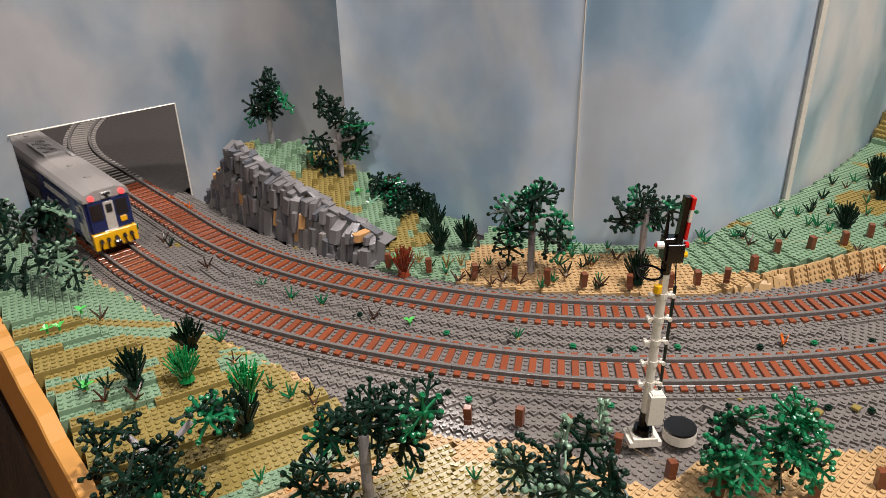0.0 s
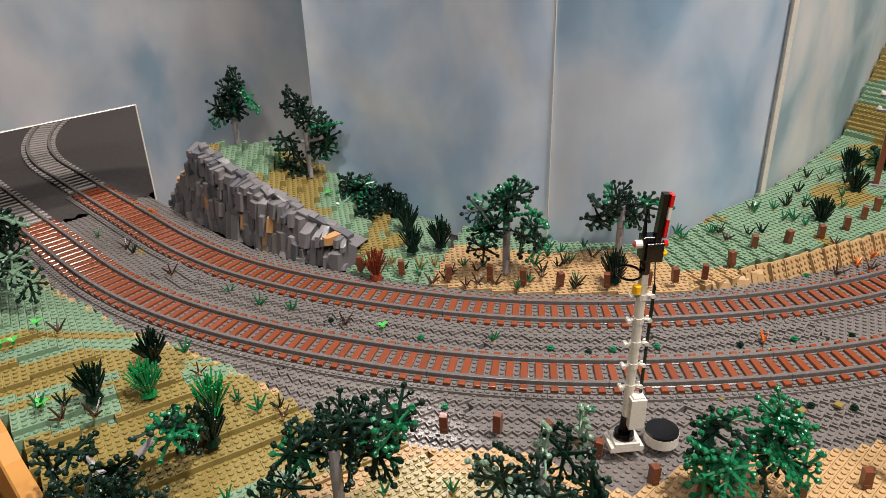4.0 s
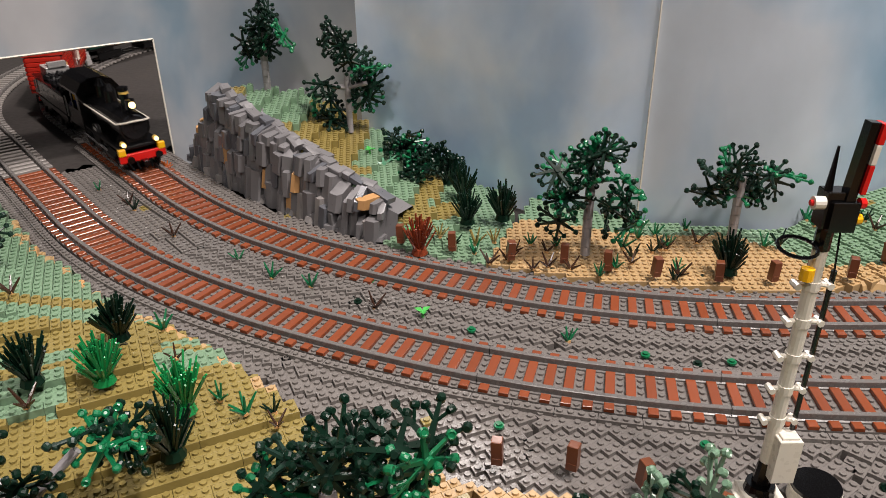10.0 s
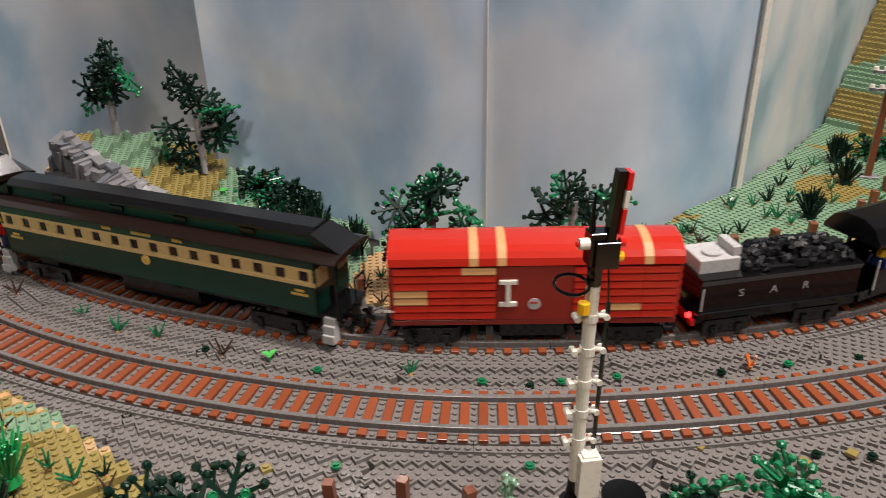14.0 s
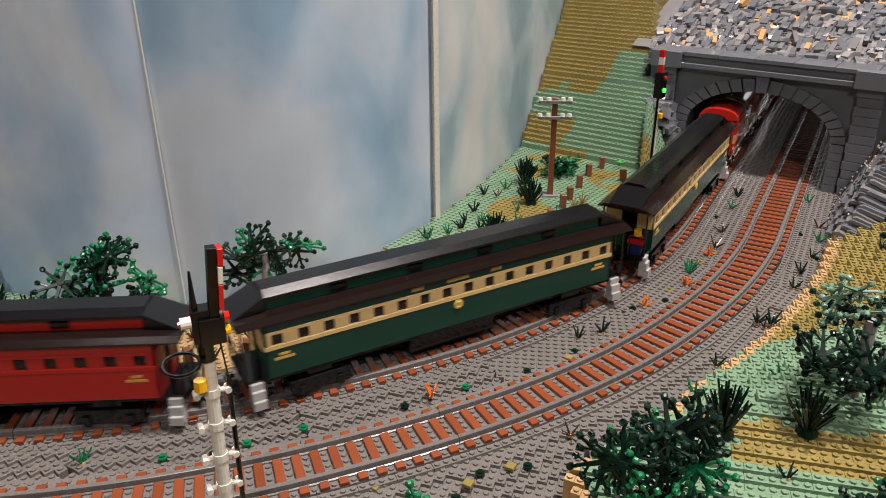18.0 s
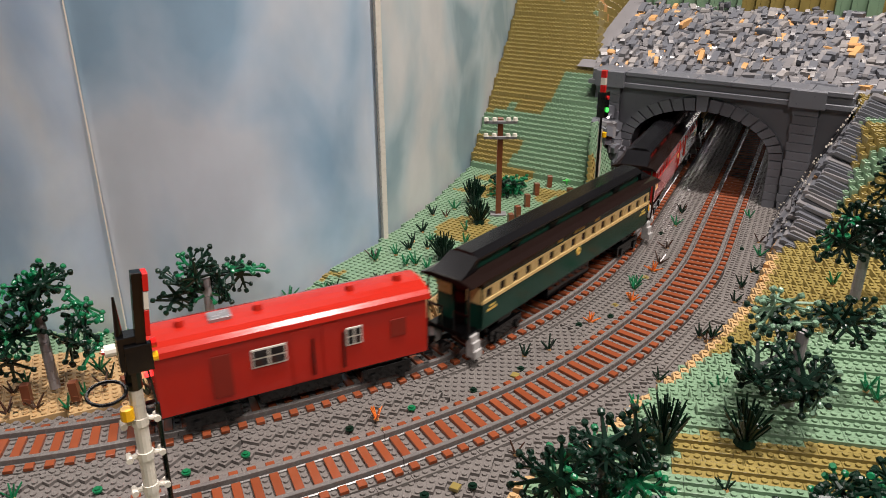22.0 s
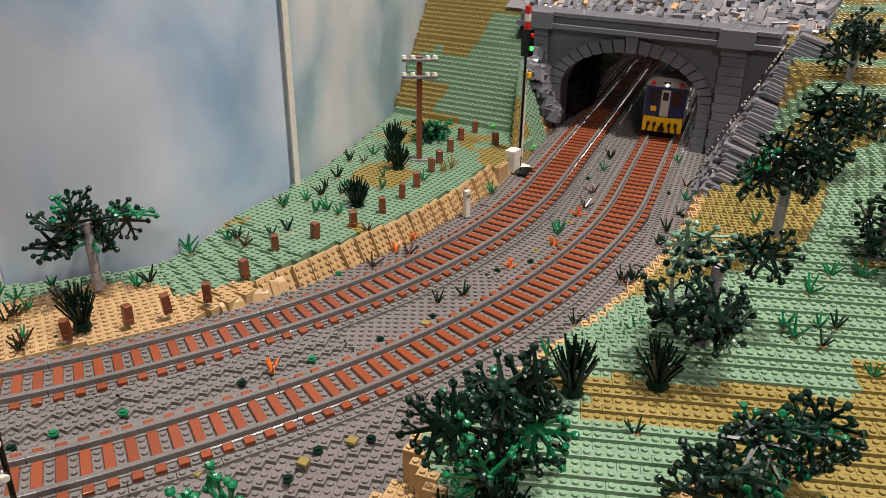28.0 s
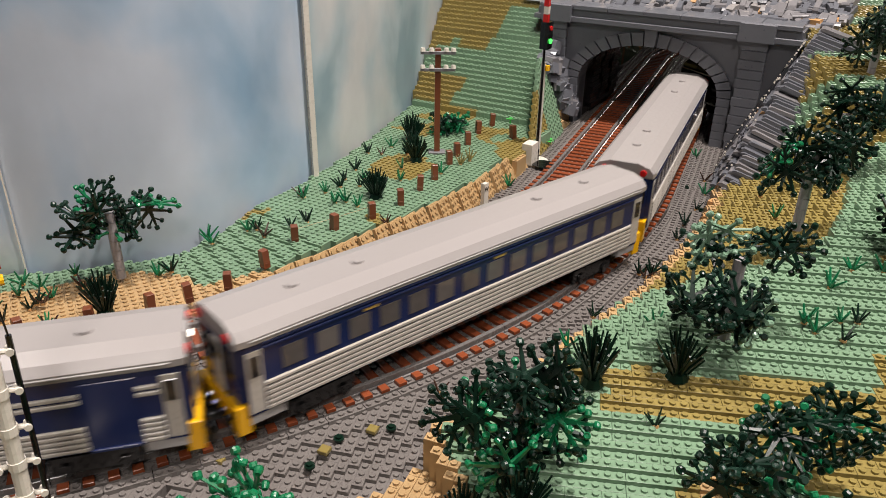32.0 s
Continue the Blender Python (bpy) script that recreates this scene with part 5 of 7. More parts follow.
def sprig_mesh(material, seed, n=5, h=0.013, spread=0.9, thick=0.0011):
    rnd = random.Random(seed)
    g = G()
    g.cyl(0.0026, 0.0024, 0, 0.0022, 8)
    vs, fs = [(0, 0, 0.0018)], []
    for i in range(n):
        a, t = 6.283 * i / n + rnd.uniform(-0.3, 0.3), rnd.uniform(0.3, spread)
        l = h * rnd.uniform(0.75, 1.1)
        m = Vector((math.cos(a) * math.sin(t) * l * 0.5, math.sin(a) * math.sin(t) * l * 0.5, 0.002 + math.cos(t) * l * 0.45))
        e = m + Vector((math.cos(a) * math.sin(t) * l * 0.6, math.sin(a) * math.sin(t) * l * 0.6, math.cos(t) * l * 0.75))
        blade(vs, fs, m * 0.25, m, thick * 1.2, thick, 5)
        blade(vs, fs, m, e, thick, thick * 0.6, 5)
    return g.mesh("socket", M_NOUGAT), G().add(vs, fs).mesh("tuft", material)


SPRIG = {"green": sprig_mesh(M_LEAFB, 1), "dark": sprig_mesh(M_LEAF, 2), "twig": sprig_mesh(M_TWIG, 3, 4, 0.014, 1.0), "orange": sprig_mesh(M_ORANGE, 4, 7, 0.012, 1.3), "olive": sprig_mesh(M_OLIVE, 6, 5)}
LAB = {"green": "small green plastic sprig stuck on the plates", "dark": "small dark green plastic sprig", "twig": "small dark brown twig", "orange": "small orange weed on the stone bed", "olive": "small dry olive sprig"}


def sprigs(kind, rows):
    for x, y, z in rows:
        t = thing("sprig", LAB[kind], "plant", pose(x, y, z, rnd.uniform(-8, 8), rnd.uniform(-8, 8), rnd.uniform(0, 360)), "sprigs on the plates")
        socket, tuft = SPRIG[kind]
        part("socket", socket, None, t, "tan socket")
        part("tuft", tuft, None, t, M=Matrix.Scale(rnd.uniform(0.85, 1.2), 4))


sprigs("green", [(.009, .864, .009), (.069, .887, .009), (.153, .838, .009), (.166, .884, .009), (.213, .835, .009), (.242, .932, .009), (.193, .932, .009), (-.152, .801, 0), (-.196, .817, 0), (-.242, .853, 0), (.096, .717, 0)])
sprigs("green", [(.425, .942, .019), (.537, 1.0, .026), (.597, 1.024, .026), (-.244, .671, .032), (-.356, .575, .038), (-.171, .595, .022), (-.147, .58, .022), (-.152, .464, .019), (-.019, .474, .011), (.04, .481, .004)])
sprigs("green", [(.383, .939, .013), (.507, .994, .026), (.537, .964, .026), (.558, .941, .026), (.598, .563, .042), (.798, .826, 0), (.768, .479, .067), (.82, .499, .077), (.854, .505, .083), (.877, .491, .083), (.948, .602, .106)])
sprigs("green", [(.682, .553, .042), (.893, .622, .078), (1.024, .625, .123), (.769, .468, .064), (.791, .412, .055), (.796, .467, .067), (.66, 1.04, .026), (.64, 1.0, .026), (.70, 1.0, .026)])
sprigs("twig", [(-.082, .765, 0), (-.391, .701, .045), (-.329, .56, .036), (-.3, .565, .034), (-.22, .636, .028), (-.122, .572, .019), (.17, .849, .009), (.085, .838, .009), (.052, .871, .009), (.247, .898, .009), (.437, .918, .02)])
sprigs("dark", [(.205, .883, .009), (-.335, .58, .036), (-.014, .88, .009), (-.128, .586, .019), (.584, 1.003, .026), (.332, .897, .009), (.434, .937, .021), (.469, .921, .024), (.489, .924, .025), (.561, 1.01, .026), (.641, 1.118, .026)])
sprigs("dark", [(.62, .742, 0), (.589, .741, 0), (.663, .612, .026), (.775, .662, .02), (.89, .746, 0), (1.041, 1.023, 0), (.6, .457, .038), (.806, .459, .068), (.779, .45, .064), (.959, .698, .062), (.60, 1.06, .026)])
sprigs("twig", [(1.062, .878, 0), (.57, .881, .026), (.211, .881, .009), (.213, .825, .009), (.765, .66, .02), (.718, 1.15, .026), (.50, .60, .0), (.47, .53, .003), (.66, .86, 0), (.61, .855, 0), (.56, .845, 0)])
sprigs("orange", [(.404, .698, 0), (.697, .775, 0), (-.47, 1.145, 0), (-.43, 1.12, 0), (.775, .80, 0), (.60, .868, 0)])
sprigs("olive", [(.01, .885, .009), (.03, .89, .009), (-.03, .90, .009), (.74, 1.02, .026), (.76, 1.03, .026)])

sprigs("twig", [(.045, .858, .004), (.025, .851, .004), (.070, .841, .004), (.086, .880, .004), (.108, .843, .004), (-.428, .995, 0), (-.336, .909, 0), (1.047, 1.030, 0), (.924, .916, 0), (.879, .877, 0), (.657, 1.104, .026), (.505, 1.002, .026)])
sprigs("dark", [(.175, .871, .004), (.198, .885, .004), (.209, .824, .004), (-.046, .953, .004), (-.413, .978, 0), (.975, .804, 0), (.928, .774, 0), (.803, .687, 0), (.791, .696, 0), (.575, 1.033, .026), (.690, 1.089, .026)])
sprigs("green", [(.097, .894, .004), (.136, .830, .004), (.218, .899, .004), (.208, .926, .004), (.188, .918, .004), (.319, .903, .004), (.382, .960, .010), (.040, 1.024, .004), (-.487, 1.037, 0), (.995, .983, 0), (.806, .832, 0), (1.122, .959, 0), (1.025, .840, 0), (.795, .977, 0), (.635, .609, 0), (.682, 1.128, .026), (.550, .961, .026)])
sprigs("orange", [(.628, .885, 0), (.856, .861, 0)])

# three-leaf seedlings and round studs scattered on the plates
def seedling(material, seed):
    g = G()
    g.cyl(0.0016, 0.0014, 0, 0.006, 6)
    for i in range(3):
        M = pose(0, 0, 0.006, 0, 0, 120 * i + 15) @ pose(0, 0, 0, 0, -18, 0)
        g.add([(0, -0.0008, 0), (0.004, -0.0034, 0.0008), (0.009, 0, -0.0006), (0.004, 0.0034, 0.0008), (0, 0.0008, 0), (0.004, 0, -0.0012)], [(0, 1, 5), (1, 2, 5), (2, 3, 5), (3, 4, 5), (0, 4, 3, 2, 1)], 0, M)
    return g.mesh("seedling", material)


SEED = seedling(M_LIME, 1)
for x, y, z in ((-.436, .666, .049), (-.417, .709, .048), (-.352, .574, .040), (-.425, .672, .049), (-.13, 1.057, .048), (-.035, .752, 0), (.808, 1.228, .026), (.90, 1.150, .030), (.935, 1.095, .004), (.945, 1.10, .004), (-.06, .905, .01)):
    tagged(part("seedling", SEED, None, M=pose(x, y, z, 0, 0, rnd.uniform(0, 360))), "bright lime green three-leaf seedling", "plant", "seedlings")
RING = G().cyl(0.0040, 0.0040, 0, 0.0020, 12).cyl(0.0024, 0.0024, 0.0020, 0.0036, 10)
RING_G, RING_D = RING.mesh("round_stud", M_LEAFB), RING.mesh("round_stud", M_LEAF)
for me, lab, rows in ((RING_G, "small round bright green stud on the stone bed", ((.281, .696, 0), (.23, .693, 0), (.441, .701, 0), (.036, .603, 0), (.184, .590, 0), (.011, .731, 0), (.16, .70, 0), (-.09, .81, 0), (.38, .84, 0), (.52, .845, 0))),
                      (RING_D, "small round dark green stud on the stone bed", ((.201, .689, 0), (.376, .694, 0), (.406, .584, 0), (.447, .578, 0), (.377, .565, 0), (.509, .704, 0), (.572, .719, 0), (.681, .775, 0), (.727, .777, 0), (.953, .965, 0), (-.10, .775, 0), (-.18, .83, 0), (-.05, .612, 0), (.24, .838, 0), (.33, .842, 0), (.09, .846, 0), (.98, .80, 0), (1.02, .87, 0)))):
    for x, y, z in rows:
        tagged(part("round_stud", me, None, M=pose(x, y, z)), lab, "stud", "round studs on the stone bed")
TILE = G().brick(-0.004, 0.004, -0.004, 0.004, 0, 0.0032).mesh("small_tile", M_OLIVE)
for x, y in ((.433, .582), (.392, .576), (.32, .60), (.56, .71), (.585, .70)):
    tagged(part("small_tile", TILE, None, M=pose(x, y, 0.0, 0, 0, 40)), "small olive square tile on the stone bed", "tile", "loose tiles")

# netting of white dots over the rock slope beside the portal
net = thing("slope_netting", "strings of small white knots hung over the rock strips", "netting")
rnd = random.Random(77)
for i in range(9):
    k = i / 8
    g = G()
    pts = []
    for j in range(13):
        q = j / 12
        y = -0.27 * (1 - 0.86 * k) * q
        zz = 0.012 + 0.172 * k + 0.006 * math.sin(q * 9 + i) - 0.01 * k * q
        pts.append(PORTAL @ Vector((0.259 + 0.46 * zz + 0.05 * (y / 0.3) ** 2, y - 0.004, zz)))
    for p, e in zip(pts, pts[1:]):
        g.rod(p, e, 0.0004, n=4)
    for p in pts:
        if rnd.random() < 0.6:
            g.cyl(0.0013, 0.0010, -0.0008, 0.0012, 6, 1, M=Matrix.Translation(p))
    part("net_string", g, [M_BLACK, M_WHITE], net)

# ---- rolling stock ----
M_GREEN = mat("coach_green", (0.006, 0.045, 0.030), 0.2, vary=0.12)
M_CREAM = mat("coach_cream", (0.66, 0.47, 0.20), 0.28, vary=0.06)
M_ROOF = mat("coach_roof_black", (0.006, 0.006, 0.007), 0.20, vary=0.25)
M_ROOFB = mat("coach_roof_brown", (0.012, 0.007, 0.006), 0.13, vary=0.25)
M_MAROON = mat("coach_red", (0.42, 0.022, 0.016), 0.2, vary=0.10)
M_VAN = mat("van_red", (0.42, 0.020, 0.011), 0.16, vary=0.10)
M_VAND = mat("van_dark_red", (0.22, 0.020, 0.012), 0.22, vary=0.15)
M_BLUE = mat("railcar_blue", (0.012, 0.022, 0.085), 0.2, vary=0.12)
M_SILVER = mat("ribbed_silver", (0.44, 0.41, 0.365), 0.28, vary=0.06)
M_WROOF = mat("pale_grey_roof", (0.30, 0.28, 0.27), 0.34, vary=0.02)
M_LGREY = mat("light_grey_plastic", (0.40, 0.39, 0.38), 0.28, vary=0.08)
M_GOLD = mat("gold_print", (0.62, 0.42, 0.10), 0.3, vary=0.05)
M_GLASS = mat("dark_window", (0.02, 0.018, 0.018), 0.06, vary=0.4)
M_WINDOW = mat("smoky_window", (0.11, 0.10, 0.095), 0.06, vary=0.5, scale=90)
M_COAL = mat("coal_black", (0.007, 0.007, 0.008), 0.34, vary=0.5, spec=0.3)


def disc(r, w, n=18):
    return G().cyl(r, r, -w / 2, w / 2, n).cyl(r * 0.72, r * 0.68, w / 2, w / 2 + 0.0008, n).cyl(0.0025, 0.0022, w / 2 + 0.0008, w / 2 + 0.002, 8)


WHEEL = disc(0.0088, 0.004).mesh("wheel", M_BLACK)
DRIVER = disc(0.0165, 0.004, 24).mesh("driving_wheel", M_BLACK)


def wheel(parent, x, side, me=None, z=0.0195):
    part("wheel" if me is None else "driving_wheel", me or WHEEL, None, parent, M=pose(x, side * 0.0225, z, -90 * side, 0, 0))


def bogie(parent, x, half=0.020):
    b = part("bogie", G().brick(-half - 0.010, half + 0.010, -0.027, -0.0245, 0.014, 0.028).brick(-half - 0.010, half + 0.010, 0.0245, 0.027, 0.014, 0.028).brick(-0.012, 0.012, -0.0245, 0.0245, 0.018, 0.037)
             .brick(-half - 0.002, -half + 0.004, -0.029, -0.027, 0.012, 0.022).brick(half - 0.004, half + 0.002, -0.029, -0.027, 0.012, 0.022), M_BLACK, parent, M=pose(x, 0, 0))
    for dx in (-half, half):
        for sd in (-1, 1):
            wheel(b, dx, sd)


def couplers(parent, half):
    for sd in (-1, 1):
        part("coupler", G().brick(min(sd * half, sd * (half + 0.010)), max(sd * half, sd * (half + 0.010)), -0.005, 0.005, 0.019, 0.026).cyl(0.004, 0.004, 0.017, 0.029, 10, M=pose(sd * (half + 0.009), 0, 0)), M_BLACK, parent)
        for y in (-0.018, 0.018):
            part("buffer", G().rod((sd * half, y, 0.024), (sd * (half + 0.007), y, 0.024), 0.0022, n=8).rod((sd * (half + 0.006), y, 0.024), (sd * (half + 0.0085), y, 0.024), 0.0046, n=12), M_BLACK, parent)


ROUND = ("emblem", "headlamp", "headlamp_lens", "front_lamp", "lamp_lens", "wheel_boss", "splasher", "cylinder", "marker_lamp", "tail_lamp", "tail_light", "fan", "roof_vent", "roof_hatch")
KEEP = ("air_tank", "bogie", "coupler", "buffer", "wheel", "driving_wheel", "buffer_beam", "hose", "cowcatcher", "connecting_rod", "skirt")


def set_levels(c, table):
    """Bring the levels of a car's body, given as drawn, to their true heights; round parts move without stretching."""
    def f(z):
        for (a, b), (a2, b2) in zip(table, table[1:]):
            if z <= a2:
                break
        return b + (b2 - b) * (z - a) / (a2 - a)

    def level(o):
        kind = o.name.split(".")[0]
        if kind in KEEP:
            return
        if o.type != "MESH" or o.data.users > 1 or o.matrix_basis.translation.length > 1e-6:
            o.matrix_basis.translation.z = f(o.matrix_basis.translation.z)
            return
        vs = o.data.vertices
        if kind in ROUND:
            zc = (min(v.co.z for v in vs) + max(v.co.z for v in vs)) / 2
            d = f(zc) - zc
            for v in vs:
                v.co.z += d
        else:
            for v in vs:
                v.co.z = f(v.co.z)
        for k in o.children:
            level(k)
    for o in c.children:
        level(o)
    return c


def bars(parent, x, y, z, n, w, h, material, side):
    """Plain bars for lettering too small to read."""
    g = G()
    for i in range(n):
        x0 = x + (i - n / 2) * w * 1.25
        g.brick(x0, x0 + w, min(y, y + side * 0.0004), max(y, y + side * 0.0004), z, z + h, c=0.0001)
    part("lettering", g, material, parent)


def coach(name, body, band, label, doors=False):
    """A clerestory coach with open end platforms."""
    L, W = 0.219, 0.030
    c = thing(name, label, "railway coach")
    part("underframe", G().brick(-L, L, -W + 0.004, W - 0.004, 0.024, 0.029).brick(-0.05, 0.05, -0.02, 0.02, 0.013, 0.024), M_BLACK, c)
    I = L - 0.020
    for sd in (-1, 1):
        y0, y1 = sd * W, sd * (W - 0.003)
        lo, hi = min(y0, y1), max(y0, y1)
        part("side_panel", G().brick(-I, I, lo, hi, 0.029, 0.0495), body, c)
        part("letterboard", G().brick(-I, I, lo, hi, 0.0665, 0.0735), body, c)
        g = G()
        nw = 16
        pitch = 2 * I / nw
        g.brick(-I, I, lo - (0.0006 if sd < 0 else 0), hi + (0.0006 if sd > 0 else 0), 0.0497, 0.0535)
        g.brick(-I, I, lo, hi, 0.0635, 0.0663)
        for i in range(nw + 1):
            x = -I + i * pitch
            g.brick(max(-I, x - pitch * 0.29), min(I, x + pitch * 0.29), lo, hi, 0.0535, 0.0635, c=0.0002)
        shut = (5, 6, 7, 10) if doors else ()
        for i in shut:
            x = -I + (i + 0.5) * pitch
            g.brick(x - pitch * 0.25, x + pitch * 0.25, lo, hi, 0.0535, 0.0635, c=0.0002)
        part("window_band", g, band, c)
        if doors:
            for k in (8, 9):
                x = -I + (k + 0.5) * pitch
                for zz, hh in ((0.0300, 0.0205), (0.0640, 0.0085)):
                    part("baggage_door", G().brick(x - pitch * 0.46, x + pitch * 0.46, min(y0, y0 + sd * 0.0012), max(y0, y0 + sd * 0.0012), zz, zz + hh), M_VAN, c)
            for x in (-I + 7.9 * pitch, -I + 10.1 * pitch):
                part("grab_rail", G().rod((x, y0 + sd * 0.002, 0.036), (x, y0 + sd * 0.002, 0.066), 0.0013), M_VAN, c)
        for i in range(nw):
            if i in shut:
                continue
            x = -I + (i + 0.5) * pitch
            part("window_pane", G().brick(x - pitch * 0.25, x + pitch * 0.25, sd * (W - 0.0022) - 0.0004, sd * (W - 0.0022) + 0.0004, 0.0533, 0.0637, c=0.0001), M_GLASS, c)
        part("emblem", G().cyl(0.0052, 0.0052, 0, 0.0012, 18, M=pose(0, sd * W, 0.0455, -90 * sd)).ring(0.0032, 0.0005, 14, 4, 0, pose(0, sd * (W + 0.0013), 0.0455, 90)), M_GOLD, c)
        bars(c, 0.0, y0, 0.0685, 9, 0.0022, 0.003, M_GOLD, sd)
        bars(c, -0.045, y0, 0.0685, 4, 0.0025, 0.003, M_GOLD, sd)
        bars(c, 0.045, y0, 0.0685, 4, 0.0025, 0.003, M_GOLD, sd)
        for sx in (-1, 1):
            bars(c, sx * (I - 0.018), y0, 0.0415, 5, 0.003, 0.002, M_GOLD, sd)
            bars(c, sx * (I - 0.018), y0, 0.0445, 4, 0.002, 0.0018, M_GOLD, sd)
    # interior floor and ends
    for sx in (-1, 1):
        part("end_wall", G().brick(min(sx * I, sx * (I - 0.003)), max(sx * I, sx * (I - 0.003)), -W, -0.008, 0.029, 0.0735).brick(min(sx * I, sx * (I - 0.003)), max(sx * I, sx * (I - 0.003)), 0.008, W, 0.029, 0.0735), body, c)
        part("end_panel", G().brick(min(sx * (I + .0005), sx * (I + 0.0015)), max(sx * (I + .0005), sx * (I + 0.0015)), -W + .002, -0.010, 0.050, 0.067).brick(min(sx * (I + .0005), sx * (I + 0.0015)), max(sx * (I + .0005), sx * (I + 0.0015)), 0.010, W - .002, 0.050, 0.067), band, c)
        part("end_door", G().brick(min(sx * (I - .004), sx * (I - 0.002)), max(sx * (I - .004), sx * (I - 0.002)), -0.008, 0.008, 0.029, 0.0735), M_BLACK, c)
        part("platform_rail", G().rod((sx * (L - 0.001), -W + 0.003, 0.045), (sx * (L - 0.001), -0.008, 0.045), 0.0012).rod((sx * (L - 0.001), W - 0.003, 0.045), (sx * (L - 0.001), 0.008, 0.045), 0.0012)
             .rod((sx * (L - 0.001), -0.008, 0.029), (sx * (L - 0.001), -0.008, 0.046), 0.0012).rod((sx * (L - 0.001), 0.008, 0.029), (sx * (L - 0.001), 0.008, 0.046), 0.0012)
             .rod((sx * (L - 0.001), -W + 0.003, 0.029), (sx * (L - 0.001), -W + 0.003, 0.0735), 0.0012).rod((sx * (L - 0.001), W - 0.003, 0.029), (sx * (L - 0.001), W - 0.003, 0.0735), 0.0012), M_BLACK, c)
        for sd in (-1, 1):
            g = G()
            for k in range(3):
                yy = sd * (W - 0.001 + 0.0026 * (2 - k))
                g.brick(sx * (L - 0.010) - 0.006, sx * (L - 0.010) + 0.006, min(yy, sd * (W - 0.008)), max(yy, sd * (W - 0.008)), 0.012 + k * 0.005, 0.0168 + k * 0.005)
            part("steps", g, M_LGREY, c, "light grey steps")
    # roof with clerestory
    H = L + 0.004
    prof = [(-W - 0.004, 0.0735), (W + 0.004, 0.0735), (W + 0.004, 0.0760), (W - 0.003, 0.0815), (0.016, 0.0848), (-0.016, 0.0848), (-W + 0.003, 0.0815), (-W - 0.004, 0.0760)]
    part("roof", G().sweep(prof, [(-H,), (H,)]), M_ROOFB, c, "glossy brown-black lower roof")
    K = L - 0.030
    g = G()
    g.brick(-K, K, -0.0145, 0.0145, 0.0846, 0.0905)
    part("clerestory", g, body, c)
    prof = [(-0.0180, 0.0905), (0.0180, 0.0905), (0.0180, 0.0918), (0.010, 0.0945), (-0.010, 0.0945), (-0.0180, 0.0918)]
    part("clerestory_roof", G().sweep(prof, [(-K - 0.002,), (K + 0.002,)]), M_ROOF, c)
    for sx in (-1, 1):
        g = G()
        a0, a1 = sx * (K + 0.0021), sx * (H - 0.002)
        g.add([(a0, -0.018, 0.0855), (a0, 0.018, 0.0855), (a0, 0.018, 0.0925), (a0, -0.018, 0.0925), (a1, -0.020, 0.0830), (a1, 0.020, 0.0830), (a1, 0.020, 0.0846), (a1, -0.020, 0.0846)],
              [(0, 1, 2, 3), (7, 6, 5, 4), (3, 2, 6, 7), (0, 3, 7, 4), (1, 5, 6, 2), (0, 4, 5, 1)])
        part("roof_end", g, M_ROOF, c)
    for i in range(4):
        for sd in (-1, 1):
            part("vent", G().brick(-0.12 + i * 0.08 - 0.008, -0.12 + i * 0.08 + 0.008, min(sd * 0.0147, sd * 0.0170), max(sd * 0.0147, sd * 0.0170), 0.0865, 0.0895), M_BLACK, c)
    bogie(c, -0.148)
    bogie(c, 0.148)
    couplers(c, L)
    return set_levels(c, [(0.012, 0.0130), (0.024, 0.0350), (0.029, 0.0405), (0.0497, 0.0695), (0.0663, 0.0875), (0.0735, 0.0970), (0.0848, 0.1030), (0.0905, 0.1140), (0.0945, 0.1210)])


